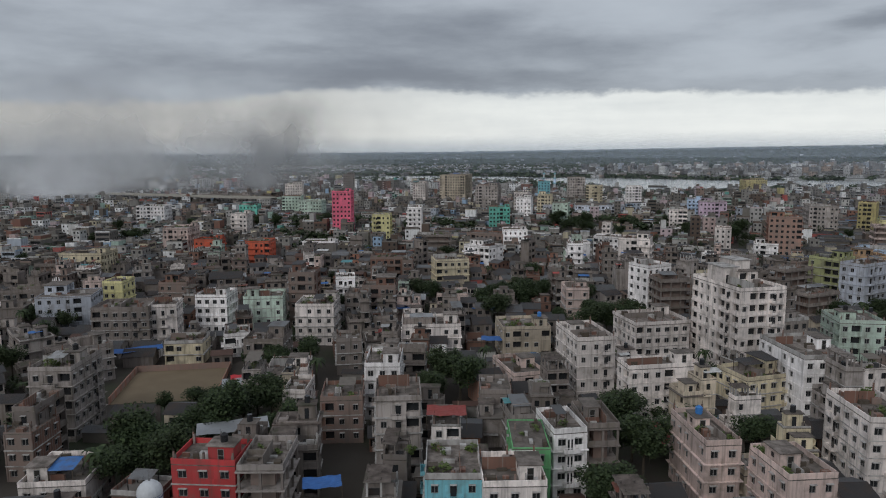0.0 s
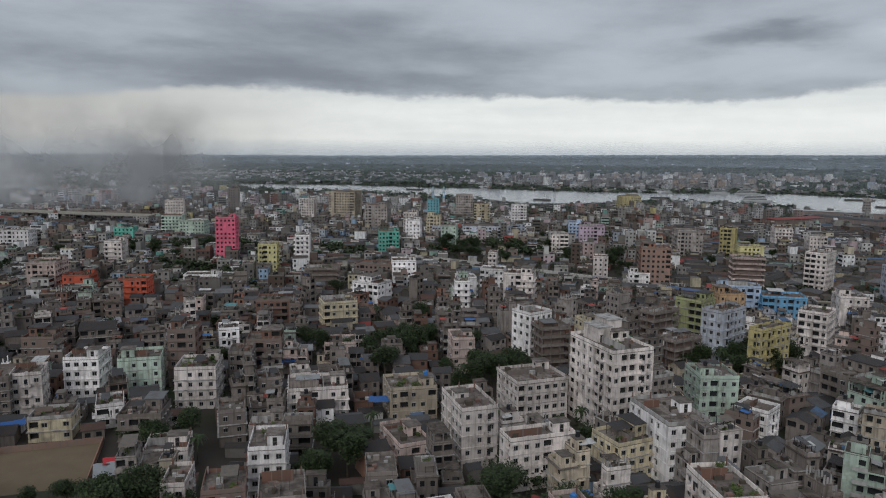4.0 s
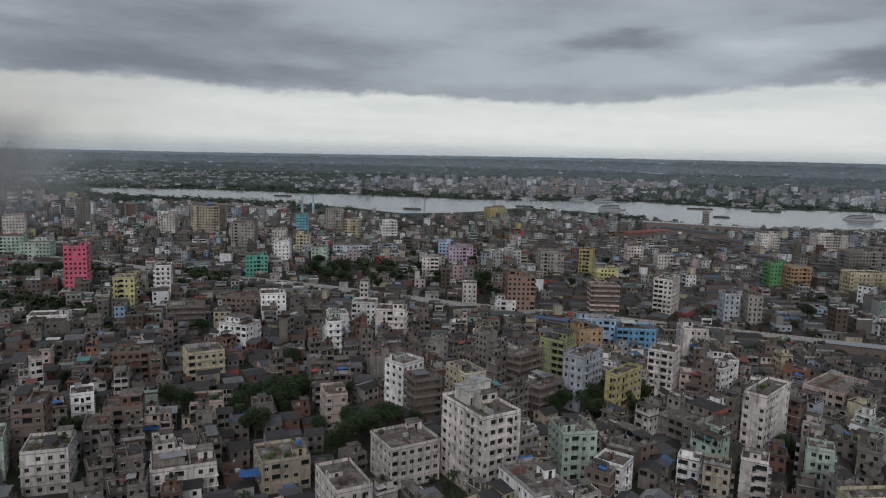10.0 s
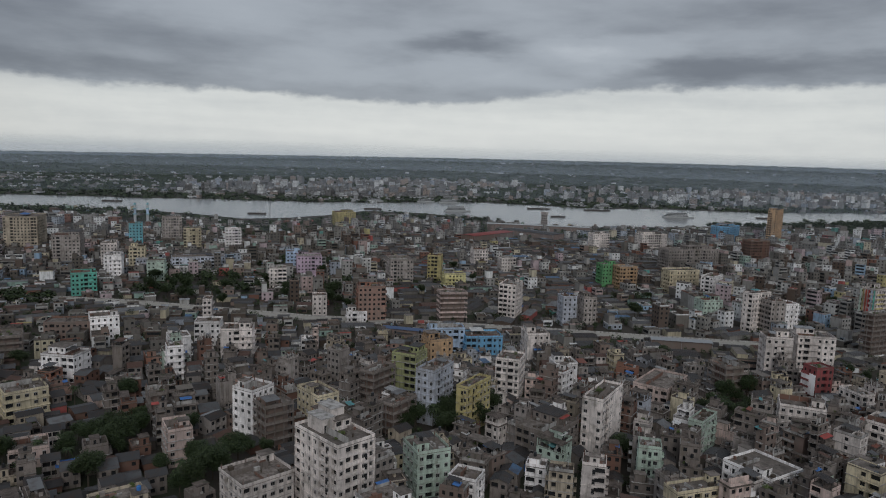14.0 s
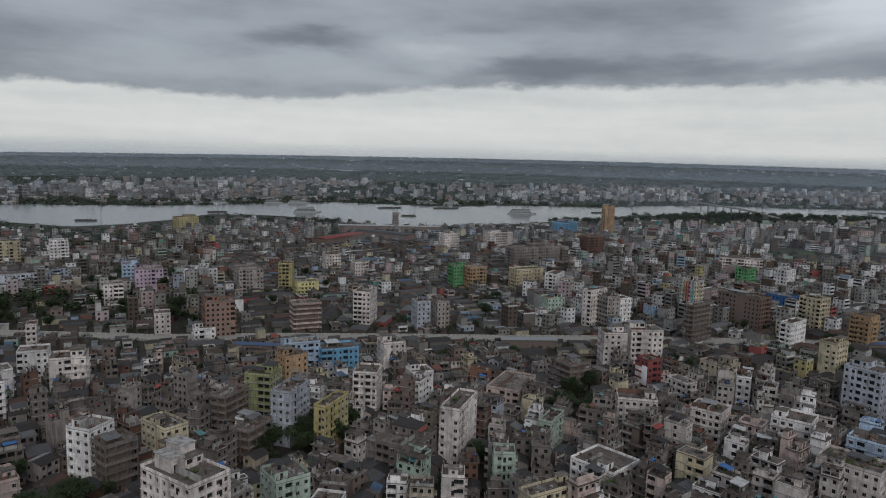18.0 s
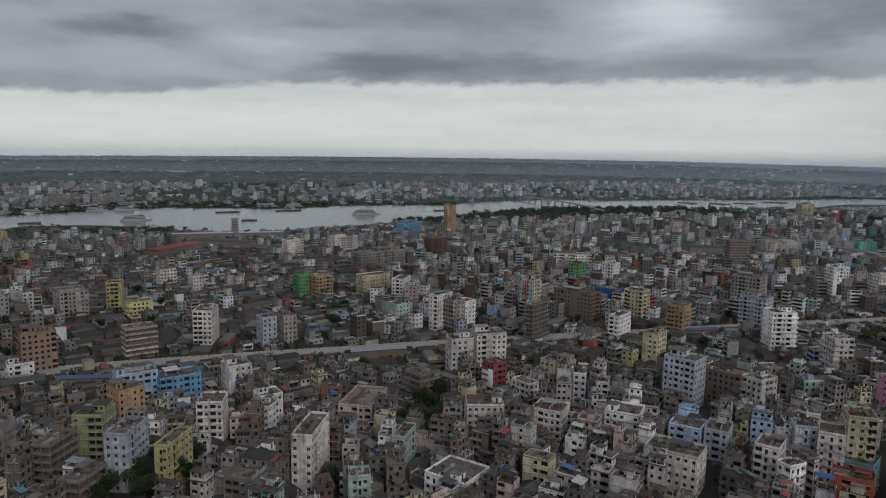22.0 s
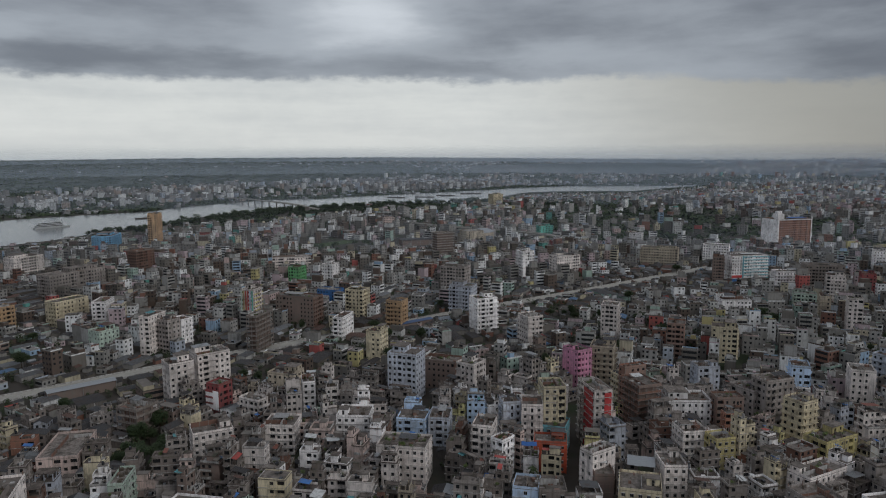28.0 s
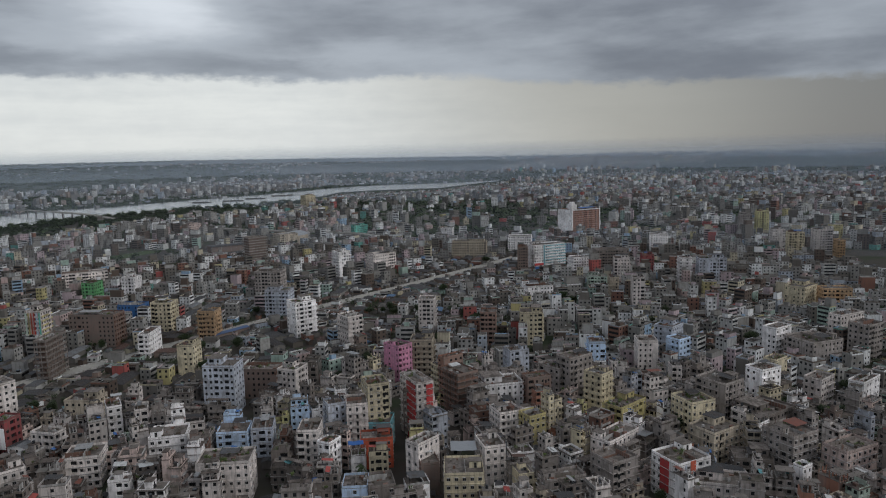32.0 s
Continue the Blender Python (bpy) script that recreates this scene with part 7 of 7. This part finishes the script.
panel(red_house, "l", -0.42 * d, 0.1 * d, 0, h - 1.2, "red", w, d)
w, d, h = dims(hospital)
panel(hospital, "l", -0.5 * d, 0.5 * d, 0, h + 1, "white", w, d)
for k in range(12):
    panel(hospital, "f", -0.46 * w, 0.47 * w, k * STOREY + 2.75, k * STOREY + 3.05, "pinkish", w, d)
panel(hospital, "f", -0.5 * w, -0.462 * w, 0, h + 1.6, "white", w, d)
panel(hospital, "f", 0.472 * w, 0.5 * w, 0, h + 4, "white", w, d)
panel(hospital, "f", -0.46 * w, 0.47 * w, h - 0.2, h + 1.2, "white", w, d)
st = Shape()
st.box(-0.36 * w, -0.2 * d, 0, -0.18 * w, 0.1 * d, 7.5, 0)
st.box(-0.33 * w, -0.14 * d, 7.5, -0.22 * w, 0.04 * d, 11, 0)
part("lift_room", st, WALL["white"], hospital, "stepped white lift room").location = (0, 0, h + 0.16)
w, d, h = dims(turquoise_block)
for k in range(8):
    panel(turquoise_block, "f", -0.18 * w, 0.5 * w, k * STOREY + 2.3, k * STOREY + 3.05, "turq", w, d)
panel(turquoise_block, "f", -0.22 * w, -0.18 * w, 0, h + 1, "turq", w, d)
panel(turquoise_block, "f", -0.5 * w, -0.22 * w, 3.4, 6.0, "red", w, d)
panel(turquoise_block, "f", -0.5 * w, -0.22 * w, 0, 2.6, "blue", w, d)



def dome_shape(r, rings=8, sides=20):
    s = Shape()
    for i in range(rings + 1):
        a = i / rings * 1.5
        for k in range(sides):
            t = 6.28319 * k / sides
            s.v.append((r * math.cos(a) * math.cos(t), r * math.cos(a) * math.sin(t), r * 1.05 * math.sin(a)))
    for i in range(rings):
        for k in range(sides):
            j = (k + 1) % sides
            s.f.append((i * sides + k, i * sides + j, (i + 1) * sides + j, (i + 1) * sides + k))
            s.k.append(0)
    return s


WHITE = plain("white_glazed_tile", (0.62, 0.64, 0.66), 0.35, 0, 0.35)
STRIPE = plain("blue_glazed_tile", (0.05, 0.08, 0.20), 0.35)
mosque = empty("mosque_dome", -40.6, 90.4, 12.4, 0)
drum = Shape()
drum.tube(0, 0, -12.4, 1.2, 1.7, 1.7, 20)
drum_part = part("drum", drum, WHITE, mosque)
o = part("dome", dome_shape(1.75), WHITE, mosque)
o.location = (0, 0, 1.2)
for z in (0.75, 1.15):
    ring = Shape()
    ring.tube(0, 0, z, z + 0.14, 1.74, 1.74, 20)
    part("stripe", ring, STRIPE, drum_part, "dark blue tile stripe")
fin = Shape()
fin.tube(0, 0, 2.95, 3.4, 0.16, 0.1, 8)
fin.tube(0, 0, 3.4, 4.4, 0.06, 0.02, 6)
part("finial", fin, STEEL, mosque)
tagged(mosque, "small white tiled mosque dome with dark blue stripes and a finial", "dome")


def minaret(x, y):
    root = empty("minaret", x, y, 0, 0)
    for k, (z0, z1, r, mt) in enumerate(((0, 10.5, 1.9, WHITE), (10.5, 18, 1.6, WALL["paleblue"]), (18, 24, 1.3, WHITE))):
        sh = Shape()
        sh.tube(0, 0, z0, z1, r, r * 0.92, 12)
        shaft = part("shaft", sh, mt, root)
        g = Shape()
        g.tube(0, 0, z1 - 0.5, z1 + 0.6, r * 1.45, r * 1.45, 12)
        part("gallery", g, WALL["turq"], shaft, "turquoise gallery")
    cap = dome_shape(1.35, 6, 12)
    o = part("cap", cap, WALL["turq"], root)
    o.location = (0, 0, 24.5)
    sp = Shape()
    sp.tube(0, 0, 25.7, 29, 0.18, 0.04, 6)
    part("spire", sp, STEEL, root)
    tagged(root, "slender white and turquoise minaret with two galleries and a cap", "minaret", "twin minarets")


minaret(150, 1039)
minaret(166, 1037)


def mast(x, y, h, base=2.4, name="lattice_mast", label="tall thin steel lattice mast"):
    root = empty(name, x, y, 0, 20)
    n = max(4, int(h / 6))
    for sx, sy in ((-1, -1), (1, -1), (1, 1), (-1, 1)):
        leg = Shape()
        c = [(base * sx, base * sy, 0), (0.25 * sx, 0.25 * sy, h)]
        w = 0.16
        for (dx, dy) in ((w, 0), (0, w)):
            leg.quad((c[0][0] - dx, c[0][1] - dy, 0), (c[0][0] + dx, c[0][1] + dy, 0), (c[1][0] + dx / 2, c[1][1] + dy / 2, h), (c[1][0] - dx / 2, c[1][1] - dy / 2, h))
        part("leg", leg, STEEL, root)
    for k in range(n):
        b = base + (0.25 - base) * k / n
        br = Shape()
        z = h * k / n
        for ax, ay, bx, by in ((-b, -b, b, -b), (b, -b, b, b), (b, b, -b, b), (-b, b, -b, -b)):
            br.quad((ax, ay, z), (bx, by, z + h / n), (bx, by, z + h / n + 0.22), (ax, ay, z + 0.22))
        part("brace", br, STEEL, root)
    tagged(root, label, "mast")


mast(-270, 1272, 66)
mast(330, 1010, 38, 1.6)


def vessel(x0, y0, x1, y1, high, name, mt, label):
    """A ferry or barge from stern to bow: hull with a raked bow, decks and a wheelhouse."""
    ln, yaw = math.hypot(x1 - x0, y1 - y0), math.degrees(math.atan2(y1 - y0, x1 - x0))
    root = empty(name, (x0 + x1) / 2, (y0 + y1) / 2, 0.35, yaw)
    a, b = ln / 2, max(3.5, ln * 0.085)
    s = Shape()
    low = [(-a, -b * 0.8), (a * 0.7, -b * 0.8), (a * 0.94, 0), (a * 0.7, b * 0.8), (-a, b * 0.8)]
    up = [(-a, -b), (a * 0.72, -b), (a, 0), (a * 0.72, b), (-a, b)]
    s.v += [(u, v, -0.3) for u, v in low] + [(u, v, 2.2) for u, v in up]
    s.f += [(k, (k + 1) % 5, 5 + (k + 1) % 5, 5 + k) for k in range(5)] + [(5, 6, 7, 8, 9)]
    s.k += [0] * 6
    part("hull", s, mt, root)
    for k in range(high):
        d = Shape()
        z, e = 2.2 + k * 2.5, a * (0.9 - 0.09 * k)
        d.box(-e, -b * 0.88, z, e * 0.62, b * 0.88, z + 1.0, 0)
        d.box(-e + 0.4, -b * 0.8, z + 1.0, e * 0.6, b * 0.8, z + 2.2, 1)
        d.box(-e, -b * 0.9, z + 2.2, e * 0.66, b * 0.9, z + 2.5, 0)
        part("deck", d, (HULL, PANE_AND_SHADE), root)
    wh = Shape()
    z = 2.2 + high * 2.5
    wh.box(a * 0.2, -b * 0.5, z, a * 0.42, b * 0.5, z + 2.3, 0)
    wh.box(a * 0.41, -b * 0.45, z + 1.1, a * 0.425, b * 0.45, z + 1.9, 1)
    part("wheelhouse", wh, (HULL, PANE_AND_SHADE), root)
    tagged(root, label, "ship", "river vessels")


vessel(1058, 901, 1111, 871, 3, "ferry", HULL, "long white three-deck river ferry under way on the river")
vessel(692, 1100, 742, 1086, 3, "ferry", HULL, "long white three-deck river ferry moored on the river")
DARKHULL = plain("dark_barge_hull", (0.10, 0.085, 0.075), 0.7, 0, 0.4)
for a in ((760, 1322, 800, 1312), (800, 1296, 850, 1284), (655, 1355, 692, 1342), (1065, 1180, 1100, 1146), (1085, 1116, 1128, 1096)):
    vessel(*a, 2, "ferry", HULL, "white two-deck river ferry moored along the far bank")
for a in ((1952, 501, 1951, 449), (1985, 426, 1984, 369), (2057, 377, 2058, 321), (2160, 319, 2186, 255), (1250, 835, 1282, 812), (560, 1170, 592, 1160), (830, 960, 852, 945), (330, 1120, 356, 1105), (1010, 1065, 1060, 1040), (905, 1120, 950, 1100), (150, 1420, 182, 1402)):
    vessel(*a, 0, "cargo_barge", DARKHULL, "low dark cargo barge on the river")


def deck_bridge(pts, half, name, label):
    """A girder bridge over piers."""
    root = empty(name, pts[0][0], pts[0][1], 0, 0)
    bx, by = pts[0][:2]
    for (x0, y0, z0), (x1, y1, z1) in zip(pts, pts[1:]):
        ln = math.hypot(x1 - x0, y1 - y0)
        nx, ny = (y1 - y0) / ln * half, -(x1 - x0) / ln * half
        s = Shape()
        c = [(x0 - bx, y0 - by, z0), (x1 - bx, y1 - by, z1)]
        for (o1, h1), (o2, h2) in (((-1, 0.9), (-1, -1.2)), ((-1, -1.2), (1, -1.2)), ((1, -1.2), (1, 0.9)), ((1, 0.9), (0.93, 0.9)), ((0.93, 0.9), (0.93, 0)), ((0.93, 0), (-0.93, 0)), ((-0.93, 0), (-0.93, 0.9)), ((-0.93, 0.9), (-1, 0.9))):
            s.quad(*((q[0] + nx * o, q[1] + ny * o, q[2] + h) for q, o, h in ((c[0], o1, h1), (c[1], o1, h1), (c[1], o2, h2), (c[0], o2, h2))))
        part("span", s, ROAD, root)
        pr = Shape()
        pr.box(c[0][0] - 1.3, c[0][1] - 1.3, -2, c[0][0] + 1.3, c[0][1] + 1.3, z0 - 1.2)
        part("pier", pr, WALL["grey"], root)
    tagged(root, label, "bridge")


deck_bridge([(1470 + 25.4 * k, 537 + 30.2 * k, 5 + 6 * math.sin(min(1, k / 4) * 1.57) - max(0, k - 9) * 0.9) for k in range(14)], 5.5, "river_bridge", "long pale girder bridge on piers across the river")
deck_bridge([(1240, 330, 6), (1212, 301, 8), (1185, 273, 8), (1157, 236, 8), (1129, 200, 8), (1106, 150, 8), (1083, 98, 8), (1058, 63, 8), (1033, 28, 8), (975, -18, 7), (916, -64, 4)], 5.0, "elevated_road", "pale concrete elevated road on piers among houses")
deck_bridge([(-700 + 47 * k, 1010 - 30 * k + 2.0 * k * k * 0.3, 9.5) for k in range(12)], 5.5, "flyover", "pale concrete flyover on piers among houses")


port = empty("port_tower", 684, 806, 0, -39)
for z0, z1, e in ((0, 14, 5.0), (14, 22, 4.4), (22, 25, 5.4)):
    st = Shape()
    st.box(-e, -e, z0, e, e, z1, 0)
    for k in range(int((z1 - z0) / 3.5)):
        for q in (-0.6, 0, 0.6):
            st.box(q * e - 0.7, -e - 0.02, z0 + 1 + k * 3.5, q * e + 0.7, -e + 0.01, z0 + 2.6 + k * 3.5, 1)
            st.box(-e - 0.02, q * e - 0.7, z0 + 1 + k * 3.5, -e + 0.01, q * e + 0.7, z0 + 2.6 + k * 3.5, 1)
    part("storey", st, (WALL["grey"], PANE_AND_SHADE), port)
st = Shape()
st.tube(0, 0, 25, 31, 0.25, 0.12, 6)
part("aerial", st, STEEL, port)
tagged(port, "square grey concrete port tower with a wider top by the river", "tower")


def barrel_hall(x, y, w, d, h, yaw, label):
    root = empty("barrel_hall", x, y, 0, yaw)
    s = Shape()
    s.box(-w / 2, -d / 2, 0, w / 2, d / 2, h)
    part("wall", s, WALL["tan"], root)
    r = Shape()
    n = 10
    for k in range(n):
        a, b = math.pi * k / n, math.pi * (k + 1) / n
        P = lambda t, v: (-math.cos(t) * (w / 2 + 0.4), v, h + math.sin(t) * w * 0.16)
        r.quad(P(a, -d / 2 - 0.5), P(b, -d / 2 - 0.5), P(b, d / 2 + 0.5), P(a, d / 2 + 0.5), 0)
        r.quad(P(a, -d / 2 - 0.45), (P(a, 0)[0], -d / 2 - 0.45, h), (P(b, 0)[0], -d / 2 - 0.45, h), P(b, -d / 2 - 0.45), 1)
    part("roof", r, (STEEL, WALL["cream"]), root, "pale curved metal roof")
    tagged(root, label, "hall")


barrel_hall(990, 128, 30, 44, 14, 55, "tan hall under a pale curved metal roof")


def long_shed(x, y, w, d, h, yaw, mt, label):
    """An open platform shed: posts under a long low roof."""
    root = empty("long_shed", x, y, 0, yaw)
    r = Shape()
    r.quad((-w / 2, -d / 2, h), (w / 2, -d / 2, h), (w / 2, 0, h + 0.8), (-w / 2, 0, h + 0.8))
    r.quad((w / 2, d / 2, h), (-w / 2, d / 2, h), (-w / 2, 0, h + 0.8), (w / 2, 0, h + 0.8))
    part("roof", r, mt, root)
    b = Shape()
    b.box(-w / 2 + 0.5, -d / 2 + 0.8, 0, w / 2 - 0.5, d / 2 - 0.8, h - 0.4)
    part("wall", b, WALL["brown"], root)
    for k in range(max(2, int(w / 13)) + 1):
        for sg in (-1, 1):
            q = Shape()
            px = -w / 2 + 0.3 + k * (w - 0.6) / max(2, int(w / 13))
            q.box(px - 0.1, sg * d / 2 * 0.94 - 0.1, 0, px + 0.1, sg * d / 2 * 0.94 + 0.1, h)
            part("post", q, STEEL, root)
    tagged(root, label, "shed")


SLATE = plain("blue_sheet_roof", (0.10, 0.15, 0.27), 0.55, 0.2, 0.4)
long_shed(525, 728, 84, 22, 7, 17, RUST, "long dark red sheet-metal warehouse by the river")
long_shed(655, 785, 148, 16, 8, -39, HULL, "long white port building by the river bank")
long_shed(600, 730, 84, 30, 7, -75, TIN, "wide dark sheet-metal warehouse by the river")
long_shed(955, 205, 52, 24, 8, -62, TIN, "large dark sheet-metal warehouse shed")
long_shed(925, 140, 46, 22, 7, -62, STEEL, "large pale sheet-metal warehouse shed")
long_shed(202, 342, 48, 7, 4.5, -46, SLATE, "long blue sheet-metal platform shed beside the road")
long_shed(323, 258, 34, 8, 5.5, -40, STEEL, "long grey metal shed beside the road")
long_shed(493, 112, 30, 7, 5, -42, SLATE, "blue sheet-metal shed beside the road")


def tarp(x, y, z, w, d, yaw, mt, label):
    """A sagging sheet tied over poles."""
    n, s = 6, Shape()
    for j in range(n + 1):
        for i in range(n + 1):
            u, v = i / n - 0.5, j / n - 0.5
            s.v.append((u * w, v * d, 0.5 * (u * u + v * v) + 0.1 * math.sin(i * 2.1 + j)))
    for j in range(n):
        for i in range(n):
            k = j * (n + 1) + i
            s.f.append((k, k + 1, k + n + 2, k + n + 1))
            s.k.append(0)
    root = empty("tarpaulin", x, y, z, yaw)
    part("sheet", s, mt, root)
    for sx in (-1, 1):
        for sy in (-1, 1):
            q = Shape()
            q.box(sx * w / 2 - 0.05, sy * d / 2 - 0.05, -z if z < 6 else -2.5, sx * w / 2 + 0.05, sy * d / 2 + 0.05, 0.26)
            part("pole", q, BARK, root)
    tagged(root, label, "tarpaulin", "tarpaulins")


tarp(-88.7, 192.9, 4, 16, 5, 25, TARP, "blue plastic tarpaulin over a low shed")
tarp(-17.9, 241.2, 5, 12, 5, 4, TARP, "dark blue tarpaulin over a yard")
tarp(14.0, 196.3, 6, 6, 5, -4, TARP, "blue tarpaulin over a roof terrace")
tarp(-19.0, 102.3, 9, 6, 4, 11, TARP, "blue tarpaulin strung over a roof")
tarp(-50.3, 168.5, 4, 6, 4, 17, CLOTH, "bright red sheet roof on a low shed")
tarp(-44.9, 161.3, 4, 5, 8, 16, RUST, "rust-red sheet roof on a low shed")
tarp(0.5, 118.1, 14.5, 7, 5, -0, RUST, "dark red sheet roof on a rooftop shelter")
tarp(67.1, 136.1, 4, 9, 5, -26, TARP, "blue tarpaulin over a yard")
tarp(43.8, 132.0, 4, 5, 12, -18, RUST, "rust-red sheet roof over a yard")
tarp(14.3, 245.0, 4, 8, 6, -3, TARP, "light blue tarpaulin over sheds")
tarp(-50.9, 163.4, 4, 6, 8, 17, STEEL, "grey sheet roof on a low shed")
tarp(-39.6, 124.9, 9, 13, 6, 18, STEEL, "pale grey sheet canopy on a roof")
tarp(238.7, 139.9, 6, 5, 5, -60, TARP, "blue tarpaulin over a roof")
tarp(16.3, 245.1, 4, 9, 4, -4, TARP, "blue tarpaulin by a yard")
tarp(252.6, 93.7, 16, 5, 4, -70, HULL, "white sheet canopy on a roof")
tarp(339.5, 134.9, 14, 5, 4, -68, HULL, "white sheet canopy on a roof")
tarp(264.8, 17.4, 14, 6, 4, -86, TARP, "blue sheet on a roof")
tarp(243.7, 31.3, 10, 7, 4, -83, TARP, "blue and green sheet on a roof")
tarp(255.9, -24.3, 14, 10, 9, -95, STEEL, "grey metal sheet roof on a terrace")
tarp(295.0, 373.9, 4, 10, 6, -38, TARP, "blue sheet roof on a shed")

for k, (tx, ty) in enumerate(((615, 955), (628, 940), (642, 925), (655, 912), (668, 898), (551, 1010), (562, 990), (573, 965), (582, 945), (1090, 715), (1110, 712), (1130, 708))):
    tree(tx, ty, 0.85, k)
if GARDEN.v:
    tagged(new("roof_shrubs", GARDEN.mesh("roof_shrubs", LEAF_LIGHT)), "potted shrubs and climbers growing on flat roofs", "plants", kind="stuff")
